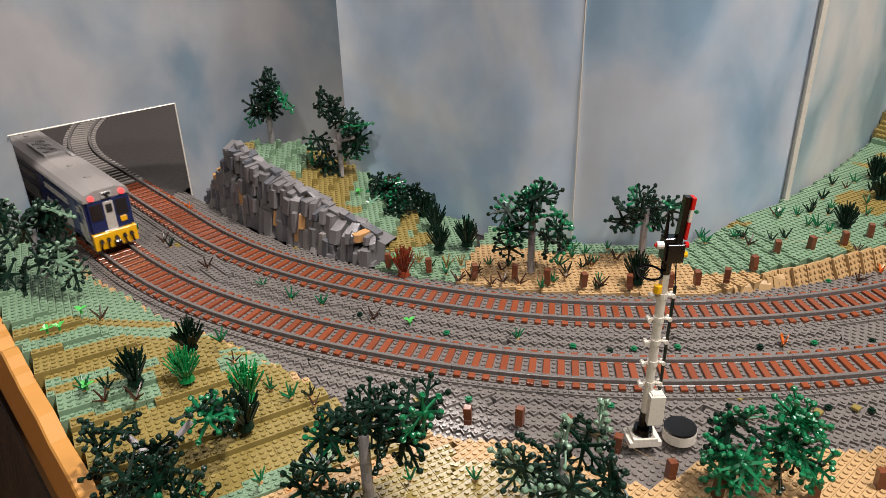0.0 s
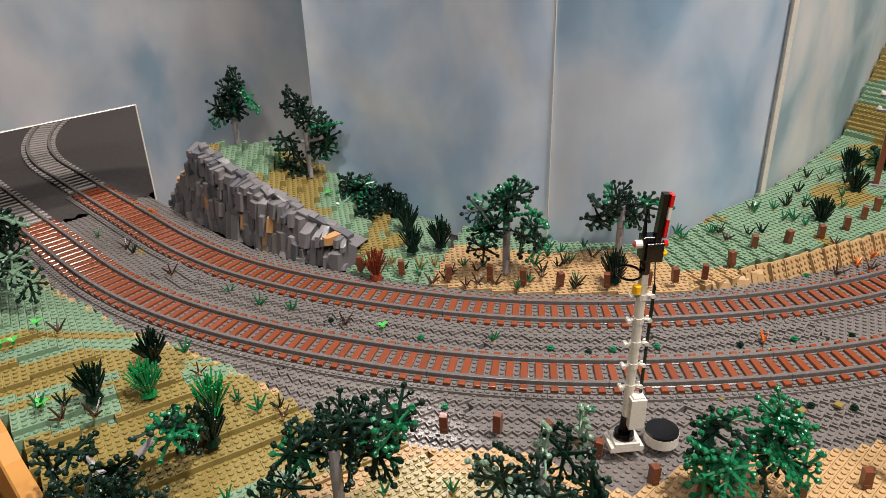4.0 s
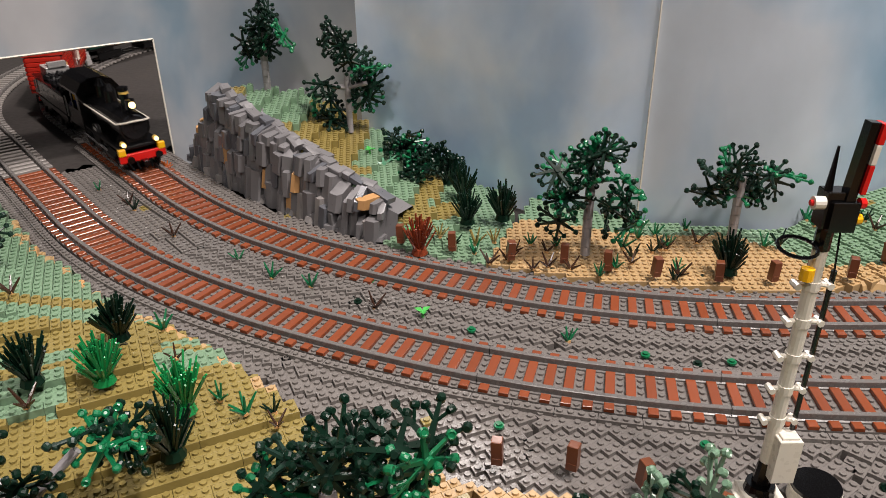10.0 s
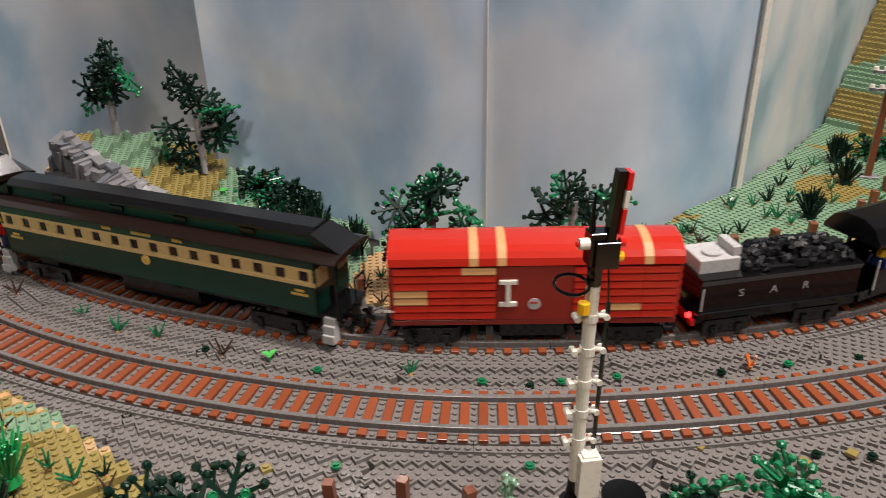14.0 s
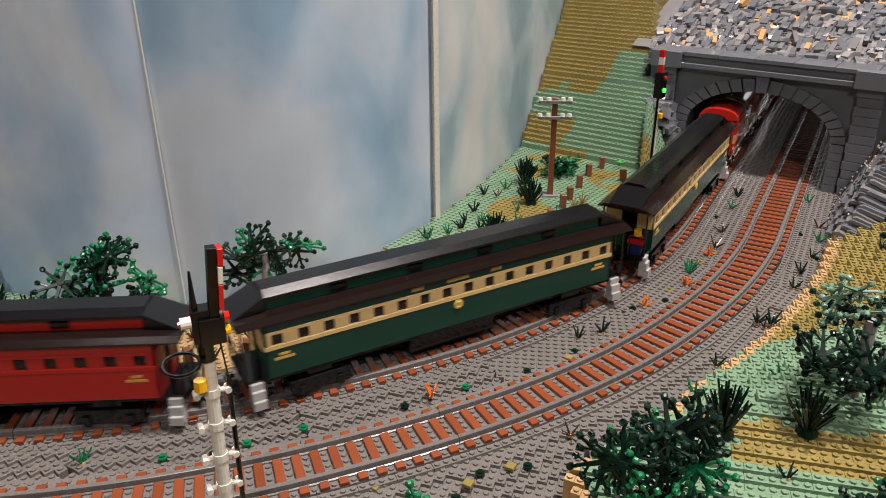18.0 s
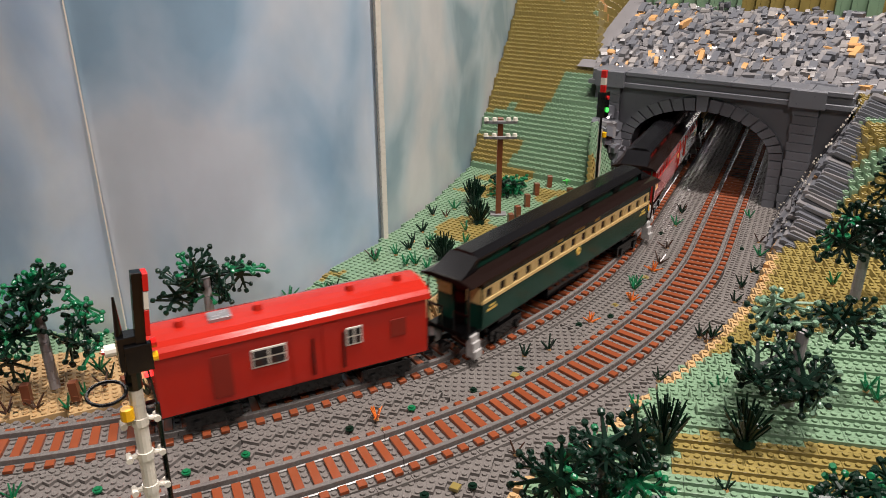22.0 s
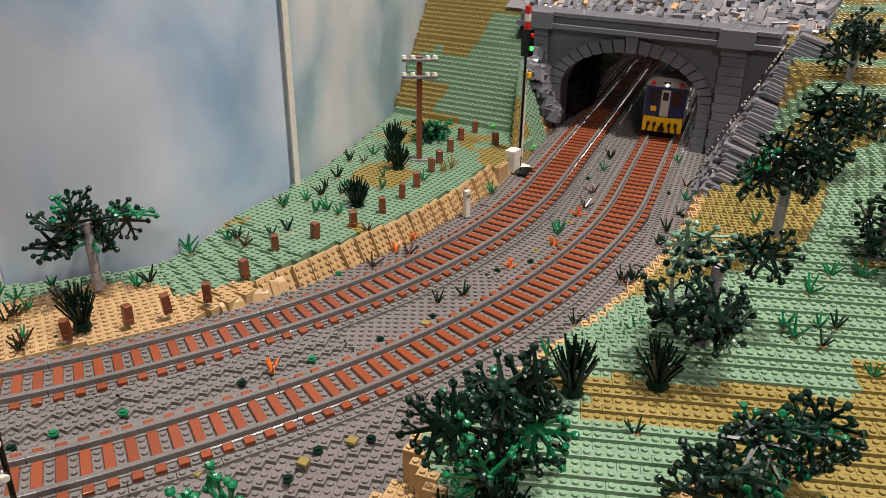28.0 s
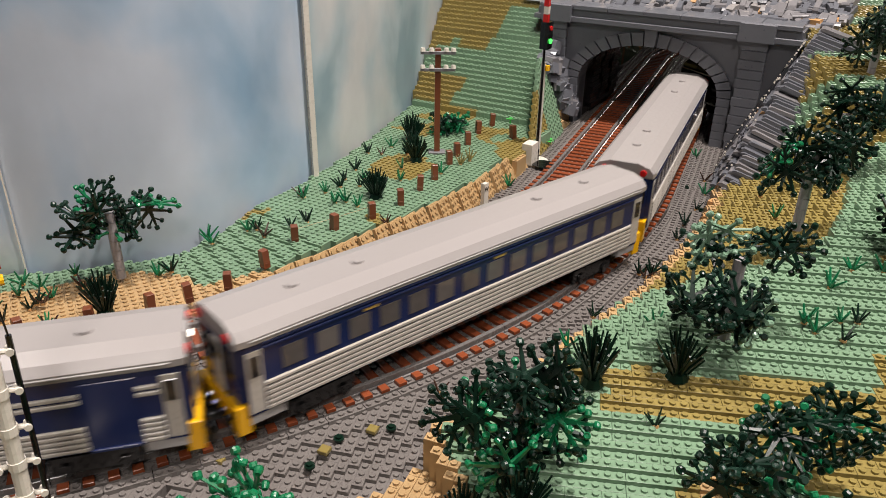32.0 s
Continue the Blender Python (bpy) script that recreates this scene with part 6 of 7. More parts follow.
def box_van():
    L, W = 0.130, 0.030
    c = thing("goods_van", "bright red louvred goods van with an arched roof", "goods wagon")
    part("underframe", G().brick(-L + .004, L - .004, -W + 0.006, W - 0.006, 0.020, 0.027).brick(-0.03, 0.03, -0.022, 0.022, 0.013, 0.020), M_BLACK, c)
    part("body", G().brick(-L, L, -W + 0.002, W - 0.002, 0.027, 0.0785), M_VAND, c)
    part("sill", G().brick(-L, L, -W - .0005, W + .0005, 0.0245, 0.0295), M_VAND, c)
    sl = G().slab(-0.0153, 0.0153, -0.0022, 0.0018, -0.0036, 0.0034, c=0.0010)
    slat, slat2 = sl.mesh("louvre", M_VAN), sl.mesh("louvre", M_NOUGAT)
    rnd = random.Random(2)
    for sd in (-1, 1):
        for col in range(6):
            x = (-0.1125, -0.0815, -0.0505, 0.0505, 0.0815, 0.1125)[col]
            for r in range(7):
                part("louvre", slat2 if rnd.random() < 0.10 else slat, None, c, M=pose(x, sd * (W - 0.0006), 0.0335 + r * 0.0066, sd * 9))
        part("door", G().brick(-0.034, 0.034, min(sd * (W - .002), sd * (W + .0008)), max(sd * (W - .002), sd * (W + .0008)), 0.030, 0.0775), M_VAND, c)
        part("door_handle", G().brick(-0.026, -0.022, min(sd * W, sd * (W + 0.004)), max(sd * W, sd * (W + 0.004)), 0.043, 0.066).brick(-0.032, -0.016, min(sd * W, sd * (W + 0.003)), max(sd * W, sd * (W + 0.003)), 0.043, 0.0465).brick(-0.032, -0.016, min(sd * W, sd * (W + 0.003)), max(sd * W, sd * (W + 0.003)), 0.0625, 0.066), M_WHITE, c)
        part("emblem", G().cyl(0.0058, 0.0058, 0, 0.0006, 16, M=pose(0.0, sd * (W + 0.0008), 0.044, -90 * sd)), M_LGREY, c)
        bars(c, 0.0, sd * (W + 0.0015), 0.0445, 2, 0.0030, 0.002, M_VAN, sd)
        bars(c, -0.130, sd * (W + 0.001), 0.0375, 4, 0.0030, 0.002, M_WHITE, sd)
    for sx in (-1, 1):
        for r in range(7):
            part("end_board", G().slab(-0.0275, 0.0275, -0.0022, 0.0022, -0.0036, 0.0034, c=0.0010), M_VAN, c, M=pose(sx * L, 0, 0.0335 + r * 0.0066, 0, 0, 90))
    prof = [(W + 0.002, 0.0785)] + [((W + 0.002) * math.cos(math.pi * i / 10), 0.0785 + 0.0165 * math.sin(math.pi * i / 10) ** 0.8) for i in range(1, 10)] + [(-W - 0.002, 0.0785)]
    part("roof", G().sweep(prof, [(-L - 0.002,), (L + 0.002,)]), M_VAN, c, "glossy red arched roof")
    for x in (-0.055, -0.030, 0.100):
        pr = [(p[0] * 1.006, 0.0785 + (p[1] - 0.0785) * 1.03 + 0.0001) for p in prof]
        part("roof_strap", G().sweep(pr, [(x - 0.004,), (x + 0.004,)]), M_NOUGAT, c, "tan band across the roof")
    bogie(c, -0.095, 0.016)
    bogie(c, 0.095, 0.016)
    couplers(c, L - 0.004)
    return set_levels(c, [(0.013, 0.0160), (0.020, 0.0300), (0.0245, 0.0340), (0.0295, 0.0390), (0.0785, 0.0955), (0.095, 0.1130)])


def brake_van():
    L, W = 0.131, 0.029
    c = thing("brake_van", "red brake van with arched roof and lit red tail lamps", "railway coach")
    part("underframe", G().brick(-L, L, -W + 0.004, W - 0.004, 0.020, 0.0285).brick(-0.04, 0.04, -0.02, 0.02, 0.013, 0.020), M_BLACK, c)
    part("body", G().brick(-L + .002, L - .002, -W, W, 0.0285, 0.078), M_VAN, c)
    prof = [(W + 0.002, 0.078)] + [((W + 0.002) * math.cos(math.pi * i / 10), 0.078 + 0.0155 * math.sin(math.pi * i / 10) ** 0.8) for i in range(1, 10)] + [(-W - 0.002, 0.078)]
    part("roof", G().sweep(prof, [(-L - 0.002,), (L + 0.002,)]), M_VAN, c)
    for x in (-0.10, -0.03, 0.06, 0.11):
        part("roof_vent", G().cyl(0.005, 0.004, 0.093, 0.099, 10, M=pose(x, 0, 0)), M_VAN, c)
    part("skylight", G().brick(-0.075, -0.055, -0.008, 0.008, 0.092, 0.0965), M_STEEL, c)
    for sd in (-1, 1):
        for x, w in ((-0.030, 0.016), (0.052, 0.008)):
            wn = part("window", G().brick(x - w, x + w, min(sd * W, sd * (W + 0.0012)), max(sd * W, sd * (W + 0.0012)), 0.052, 0.068), M_WHITE, c)
            for i in range(2):
                for j in range(2):
                    xa = x - w + 0.0015 + i * (w - 0.0005)
                    part("pane", G().brick(xa, xa + w - 0.0025, min(sd * (W + .001), sd * (W + 0.0017)), max(sd * (W + .001), sd * (W + 0.0017)), 0.0535 + j * 0.0072, 0.0592 + j * 0.0072, c=0.0002), M_GLASS, wn)
        for x in (0.000, 0.030):
            part("door", G().brick(x - 0.009, x + 0.009, min(sd * W, sd * (W + 0.0008)), max(sd * W, sd * (W + 0.0008)), 0.030, 0.0755), M_VAN, c)
            part("grab_rail", G().rod((x + 0.011, sd * (W + 0.002), 0.034), (x + 0.011, sd * (W + 0.002), 0.066), 0.0012), M_BLACK, c)
        part("side_vent", G().brick(0.090, 0.106, min(sd * W, sd * (W + 0.001)), max(sd * W, sd * (W + 0.001)), 0.050, 0.066), M_VAND, c)
        part("side_vent", G().brick(-0.082, -0.064, min(sd * W, sd * (W + 0.001)), max(sd * W, sd * (W + 0.001)), 0.034, 0.070), M_VAND, c)
        for sx in (-1, 1):
            part("end_rail", G().rod((sx * L, sd * 0.026, 0.030), (sx * L, sd * 0.026, 0.058), 0.0018), M_BLACK, c)
        part("tail_lamp", G().cyl(0.0046, 0.0042, 0, 0.006, 12, M=pose(-L + .001, sd * 0.021, 0.066, 0, -90, 0)), M_GLOWR, c, "glowing red tail lamp")
    part("tail_lamp", G().cyl(0.0046, 0.0042, 0, 0.006, 12, M=pose(-L + .001, 0.010, 0.072, 0, -90, 0)), M_GLOWR, c, "glowing red tail lamp")
    for sx in (-1, 1):
        part("end_door", G().brick(min(sx * (L - .0018), sx * (L - .0004)), max(sx * (L - .0018), sx * (L - .0004)), -0.008, 0.008, 0.030, 0.074), M_VAND, c)
    bogie(c, -0.085, 0.016)
    bogie(c, 0.085, 0.016)
    couplers(c, L)
    return set_levels(c, [(0.013, 0.0160), (0.020, 0.0300), (0.0285, 0.0340), (0.078, 0.0935), (0.093, 0.1055), (0.0965, 0.1090)])


def word(parent, text, x, y, z, size, material, side):
    cu = bpy.data.curves.new("lettering", "FONT")
    cu.body, cu.size, cu.extrude, cu.align_x = text, size, 0.0001, "CENTER"
    cu.materials.append(material)
    o = new("lettering", cu)
    o.parent = parent
    o.matrix_basis = pose(x, y, z, 90, 0, 0 if side < 0 else 180)


def steam_loco():
    c = thing("steam_locomotive", "glossy black steam locomotive with a red buffer beam", "locomotive")
    F = 0.112       # half length; front at +x
    part("frame", G().brick(-F + .004, F - 0.012, -0.018, 0.018, 0.022, 0.034), M_BLACK, c)
    part("running_board", G().brick(-0.030, F - 0.006, -0.029, 0.029, 0.0395, 0.0425), M_BLACK, c)
    g = G()
    B = pose(0, 0, 0.0655, 0, 90, 0)
    for x0, x1, r in ((-0.040, 0.060, 0.0205), (0.060, 0.062, 0.0213), (0.062, 0.098, 0.0208)):
        g.cyl(r, r, x0, x1, 24, M=B)
    part("boiler", g, M_BLACK, c)
    part("smokebox_door", G().cyl(0.0185, 0.0165, 0.098, 0.1015, 22, M=B).cyl(0.003, 0.003, 0.1015, 0.104, 8, M=B), M_ROOF, c)
    part("saddle", G().brick(0.055, 0.098, -0.014, 0.014, 0.034, 0.052), M_BLACK, c)
    for x in (-0.018, 0.020):
        part("dome", G().cyl(0.0085, 0.0080, 0.084, 0.094, 16, M=pose(x, 0, 0)).cyl(0.0080, 0.0035, 0.094, 0.099, 16, M=pose(x, 0, 0)), M_BLACK, c)
    ch = part("chimney", G().cyl(0.0075, 0.0062, 0.084, 0.090, 16, M=pose(0.080, 0, 0)).cyl(0.0055, 0.0060, 0.090, 0.104, 16, M=pose(0.080, 0, 0)).cyl(0.0072, 0.0070, 0.104, 0.108, 16, M=pose(0.080, 0, 0)), M_BLACK, c)
    part("chimney_band", G().cyl(0.0064, 0.0064, 0.098, 0.101, 16, M=pose(0.080, 0, 0)), M_GOLD, ch)
    part("headlamp", G().cyl(0.0068, 0.0060, 0.086, 0.099, 14, M=pose(0.100, 0, 0)), M_BLACK, c)
    part("headlamp_lens", G().cyl(0.0045, 0.0042, 0, 0.0015, 14, M=pose(0.1065, 0, 0.0925, 0, 90, 0)), M_GLOWW, c, "glowing warm headlamp")
    for sd in (-1, 1):
        fl = part("front_lamp", G().cyl(0.0038, 0.0036, 0, 0.006, 12, M=pose(0.103, sd * 0.022, 0.0465, 0, 90, 0)), M_GOLD, c)
        part("lamp_lens", G().cyl(0.0030, 0.0028, 0, 0.0010, 12, M=pose(0.109, sd * 0.022, 0.0465, 0, 90, 0)), M_GLOWW, fl, "glowing warm lens")
        part("handrail", G().rod((-0.038, sd * 0.0222, 0.0725), (0.094, sd * 0.0222, 0.0725), 0.0013, n=8).rod((0.094, sd * 0.0222, 0.0725), (0.1035, sd * 0.012, 0.0745), 0.0013, n=8).rod((0.1035, sd * 0.012, 0.0745), (0.1045, 0, 0.0755), 0.0013, n=8), M_WHITE, c, "white hose handrail")
        part("splasher", G().cyl(0.0145, 0.0140, 0, 0.005, 20, M=pose(0.014, sd * 0.0235, 0.0415, -90 * sd)), M_BLACK, c)
        bars(c, 0.015, sd * 0.0287, 0.046, 3, 0.0030, 0.0045, M_LGREY, sd)
        part("cylinder", G().cyl(0.0095, 0.0095, 0.066, 0.098, 14, M=pose(0, sd * 0.0245, 0.029, 0, 90, 0)), M_BLACK, c)
        part("connecting_rod", G().slab(-0.050, 0.070, sd * 0.0275 - 0.0008, sd * 0.0275 + 0.0008, 0.0255, 0.0290), M_STEEL, c)
        for x in (-0.040, -0.004, 0.034):
            wheel(c, x, sd, DRIVER, 0.0270)
        wheel(c, 0.074, sd)
        wheel(c, 0.096, sd)
        part("wheel_boss", G().cyl(0.0026, 0.0022, 0, 0.003, 10, M=pose(0.096, sd * 0.0255, 0.0195, -90 * sd)), M_WHITE, c)
        part("cab_side", G().brick(-F + .004, -0.040, min(sd * 0.0285, sd * 0.0260), max(sd * 0.0285, sd * 0.0260), 0.0345, 0.0600).brick(-0.052, -0.040, min(sd * 0.0285, sd * 0.0260), max(sd * 0.0285, sd * 0.0260), 0.060, 0.0865)
             .brick(-0.078, -0.074, min(sd * 0.0285, sd * 0.0260), max(sd * 0.0285, sd * 0.0260), 0.060, 0.0865), M_BLACK, c)
        part("cab_grab", G().rod((-F + 0.004, sd * 0.0295, 0.040), (-F + 0.004, sd * 0.0295, 0.072), 0.0011), M_LGREY, c)
    part("cab_front", G().brick(-0.042, -0.039, -0.0285, 0.0285, 0.0430, 0.0865), M_BLACK, c)
    prof = [(0.031, 0.0865), (0.031, 0.0885), (0.022, 0.0955), (0.010, 0.0985), (-0.010, 0.0985), (-0.022, 0.0955), (-0.031, 0.0885), (-0.031, 0.0865)]
    part("cab_roof", G().sweep(prof, [(-F - 0.004,), (-0.034,)]), M_ROOF, c)
    part("buffer_beam", G().brick(F - 0.006, F - 0.001, -0.031, 0.031, 0.024, 0.0345), M_RED, c, "red buffer beam")
    for sd in (-1, 1):
        part("beam_end", G().brick(F - 0.0065, F - 0.0003, min(sd * 0.0312, sd * 0.022), max(sd * 0.0312, sd * 0.022), 0.0348, 0.0415), M_YELLOW, c)
        part("buffer", G().rod((F - 0.001, sd * 0.019, 0.029), (F + 0.006, sd * 0.019, 0.029), 0.0024, n=8).rod((F + 0.005, sd * 0.019, 0.029), (F + 0.0075, sd * 0.019, 0.029), 0.0048, n=12), M_BLACK, c)
    part("coupler", G().brick(F - 0.001, F + 0.010, -0.004, 0.004, 0.018, 0.025), M_BLACK, c)
    g = G()
    for i in range(5):
        y = (i - 2) * 0.010
        g.rod((F - 0.003, y, 0.024), (F + 0.003, y * 0.8, 0.0125), 0.0014, n=5)
    part("cowcatcher", g, M_BLACK, c)
    return set_levels(c, [(0.0, 0.0000), (0.034, 0.0330), (0.0425, 0.0440), (0.0725, 0.0730), (0.086, 0.0860), (0.0985, 0.1090), (0.108, 0.1170)])


def tender():
    c = thing("tender", "black tender with coal load and white lettering", "tender")
    F = 0.085
    part("frame", G().brick(-F, F, -0.026, 0.026, 0.020, 0.029), M_BLACK, c)
    part("tank", G().brick(-F + .002, F - .004, -0.0295, 0.0295, 0.029, 0.064), M_BLACK, c)
    part("flare", G().sweep([(-0.0295, 0.0640), (0.0295, 0.0640), (0.0325, 0.0710), (0.0305, 0.0715), (-0.0305, 0.0715), (-0.0325, 0.0710)], [(-F + .002,), (F - 0.004,)]), M_BLACK, c)
    part("footplate_line", G().slab(-F, F, -0.0312, 0.0312, 0.0355, 0.0372), M_ROOF, c)
    rnd = random.Random(6)
    lumps = [G().cyl(0.0044, 0.0034, -0.003, 0.0028, k).mesh("coal_lump", M_COAL) for k in (6, 7, 8)]
    part("coal_bed", G().brick(-0.036, F - 0.01, -0.026, 0.026, 0.066, 0.074), M_COAL, c, "shiny black coal bed")
    for i in range(150):
        x, y = rnd.uniform(-0.035, F - 0.012), rnd.uniform(-0.025, 0.025)
        h = 0.074 + 0.006 * (1 - (y / 0.026) ** 2) * (0.6 + 0.4 * math.sin(x * 40))
        part("coal_lump", rnd.choice(lumps), None, c, M=pose(x, y, h, rnd.uniform(-35, 35), rnd.uniform(-35, 35), rnd.uniform(0, 90)))
    part("water_hatch", G().brick(-0.080, -0.040, -0.018, 0.018, 0.0715, 0.081).cyl(0.009, 0.009, 0.081, 0.0835, 16, M=pose(-0.062, -0.004, 0)).slab(-0.046, -0.038, -0.014, 0.014, 0.0815, 0.0900), M_LGREY, c, "pale grey water tank cover")
    for sd in (-1, 1):
        for k, t in enumerate("SAR"):
            word(c, t, (0.033, 0.0, -0.033)[k if sd > 0 else 2 - k] - 0.008, sd * 0.0297, 0.0500, 0.0110, M_LGREY, sd)
        part("grab_rail", G().rod((-F + 0.004, sd * 0.0312, 0.040), (-F + 0.004, sd * 0.0312, 0.062), 0.0010), M_LGREY, c)
    part("rear_beam", G().brick(-F - 0.003, -F, -0.030, 0.030, 0.021, 0.031), M_RED, c)
    part("tail_light", G().cyl(0.003, 0.0026, 0, 0.003, 10, M=pose(-F - 0.003, -0.025, 0.034, 0, -90, 0)), M_GLOWR, c)
    bogie(c, -0.050, 0.014)
    bogie(c, 0.045, 0.014)
    return set_levels(c, [(0.0, 0.0000), (0.020, 0.0260), (0.029, 0.0310), (0.064, 0.0670), (0.0715, 0.0740), (0.081, 0.0870), (0.090, 0.0960)])


M_HEAD = mat("white_lamp", (1.0, 0.95, 0.85), emit=3.0)


def railcar(motor, lit=False):
    L, W = 0.2335, 0.0328
    c = thing("railcar", "blue and silver ribbed railcar with yellow ends" if motor else "blue and silver ribbed railcar trailer with a row of windows", "railcar")
    I = L - 0.004
    part("underframe", G().brick(-L + .01, L - .01, -W + 0.008, W - 0.008, 0.018, 0.026).brick(-0.06, 0.06, -0.022, 0.022, 0.012, 0.018), M_BLACK, c)
    part("body", G().brick(-I, I, -W, W, 0.0245, 0.0785), M_BLUE, c)
    segs = [(-0.205, -0.160), (-0.120, 0.020), (0.062, 0.165), (0.200, 0.2145)] if motor else [(-0.2145, 0.2145)]
    rib = {}
    for sd in (-1, 1):
        for a, b in segs:
            for r in range(5 if motor else 6):
                key = round(b - a, 4)
                if key not in rib:
                    rib[key] = G().slab(-(b - a) / 2, (b - a) / 2, -0.0012, 0.0012, -0.0016, 0.0016, c=0.0006).mesh("rib", M_SILVER)
                part("rib", rib[key], None, c, M=pose((a + b) / 2, sd * (W + 0.0006), 0.0275 + r * 0.0042))
            if motor:
                for r in range(2):
                    part("rib", rib[key], None, c, M=pose((a + b) / 2, sd * (W + 0.0006), 0.0625 + r * 0.0042))
        if motor:
            for x in (-0.140, 0.041, 0.183):
                part("door", G().brick(x - 0.017, x + 0.017, min(sd * W, sd * (W + 0.0009)), max(sd * W, sd * (W + 0.0009)), 0.027, 0.074), M_BLUE, c)
                part("door_step", G().brick(x - 0.016, x + 0.016, min(sd * W, sd * (W + 0.0028)), max(sd * W, sd * (W + 0.0028)), 0.0250, 0.0270), M_BLUE, c)
        else:
            for i in range(14):
                x = -0.190 + i * 0.0292
                part("window", G().brick(x - 0.0095, x + 0.0095, min(sd * W, sd * (W + 0.0007)), max(sd * W, sd * (W + 0.0007)), 0.054, 0.0690), M_WINDOW, c)
            for r in range(2):
                part("rib", G().slab(-0.2145, 0.2145, -0.001, 0.001, -0.0012, 0.0012, c=0.0005), M_BLUE, c, M=pose(0, sd * (W + 0.0004), 0.0735 + r * 0.003))
            for x in (-0.12, 0.02):
                bars(c, x, sd * (W + 0.0003), 0.0705, 4, 0.0028, 0.002, M_GOLD, sd)
        for sx in (-1, 1):
            part("cab_door", G().brick(sx * 0.2220 - 0.006, sx * 0.2220 + 0.006, min(sd * W, sd * (W + 0.0009)), max(sd * W, sd * (W + 0.0009)), 0.027, 0.0735), M_SILVER, c)
            part("cab_window", G().brick(sx * 0.2220 - 0.004, sx * 0.2220 + 0.004, min(sd * (W + .0008), sd * (W + 0.0014)), max(sd * (W + .0008), sd * (W + 0.0014)), 0.056, 0.070), M_GLASS, c)
    prof = [(W + 0.0015, 0.0780), (W + 0.0015, 0.0825), (W - 0.004, 0.0875), (0.016, 0.0905), (-0.016, 0.0905), (-W + 0.004, 0.0875), (-W - 0.0015, 0.0825), (-W - 0.0015, 0.0780)]
    part("roof", G().sweep(prof, [(-L - 0.001, .96, 1, 0), (-L + 0.008,), (L - 0.008,), (L + 0.001, .96, 1, 0)]), M_WROOF, c, "pale grey roof")
    part("roof_line", G().slab(-L + .01, L - .01, -W - 0.0022, W + 0.0022, 0.0800, 0.0812), M_LGREY, c)
    if motor:
        pod = part("fan_housing", G().slab(-0.055, 0.035, -0.016, 0.016, 0.0900, 0.0945).slab(-0.040, 0.06, 0.017, 0.022, 0.089, 0.0930), M_LGREY, c)
        for x in (-0.040, -0.012, 0.016):
            part("fan", G().ring(0.010, 0.0016, 18, 6, 0, pose(x, -0.001, 0.0946)).ring(0.005, 0.0012, 12, 6, 0, pose(x, -0.001, 0.0946)), M_WROOF, pod)
    for x in (-0.17, -0.11, 0.10, 0.17):
        part("roof_hatch", G().cyl(0.0052, 0.0048, 0.0900, 0.0925, 12, M=pose(x, 0, 0)), M_WROOF, c)
    for sx in (-1, 1):
        e = sx * I

        def fb(x0, x1, y0, y1, z0, z1, m, nm, lab=""):
            a, b = sx * x0, sx * x1
            return part(nm, G().brick(min(a, b), max(a, b), y0, y1, z0, z1), m, c, lab)
        fb(I, I + 0.0045, -0.0285, 0.0285, 0.036, 0.0775, M_BLUE, "end_panel")
        fb(I + .0045, I + 0.0056, -0.0070, 0.0070, 0.036, 0.074, M_SILVER, "end_door", "pale grey end door")
        fb(I + .0055, I + 0.0062, -0.0045, 0.0045, 0.060, 0.071, M_GLASS, "door_window")
        for y in (-0.018, 0.018):
            fb(I + .0045, I + 0.0053, y - 0.0085, y + 0.0085, 0.053, 0.0735, M_GLASS, "windscreen")
            part("marker_lamp", G().cyl(0.0040, 0.0036, 0, 0.005, 12, M=pose(sx * (I + .002), y * 1.22, 0.0825, 0, 90 * sx, 0)), M_GLOWR if lit else M_LENSR, c, "red marker lamp")
        if motor:
            fb(L - 0.006, L + 0.0026, -0.0075, 0.0075, 0.0795, 0.0870, M_LGREY, "number_box")
            fb(L + .0025, L + 0.0030, -0.0055, 0.0055, 0.0830, 0.0860, M_BLACK, "lettering")
            part("headlamp", G().cyl(0.0026, 0.0024, 0, 0.0022, 12, M=pose(sx * (L + .002), 0, 0.0812, 0, 90 * sx, 0)), M_GLASS if lit else M_HEAD, c, "headlamp")
        fb(I - .002, I + 0.0085, -0.0315, 0.0315, 0.0200, 0.0440, M_YELLOW, "buffer_beam", "yellow buffer beam")
        fb(I + .0045, I + 0.0060, 0.013, 0.022, 0.044, 0.051, M_YELLOW, "number_panel")
        fb(I + .004, I + 0.0058, -0.013, 0.013, 0.0325, 0.0360, M_BLACK, "sill_plate")
        part("roof_dome", G().slab(-0.010, 0.010, -0.011, 0.011, 0.0880, 0.0935), M_LGREY, c, M=pose(sx * (L - 0.012), 0, 0))
        for y in (-0.022, -0.012, 0.0, 0.012, 0.022):
            g = G().rod((sx * (I + 0.0085), y, 0.034), (sx * (I + 0.0125), y, 0.0325), 0.0030, n=8)
            g.rod((sx * (I + 0.0115), y, 0.0325), (sx * (I + 0.0105), y * 1.1, 0.020), 0.0014, n=6)
            part("hose", g, M_BLACK, c)
        part("coupler", G().brick(min(sx * (I + .008), sx * (I + .0145)), max(sx * (I + .008), sx * (I + .0145)), -0.005, 0.005, 0.022, 0.029), M_BLACK, c)
        part("skirt", G().brick(sx * 0.214 - 0.014, sx * 0.214 + 0.014, -W + .001, W - .001, 0.0260, 0.0380), M_LGREY, c)
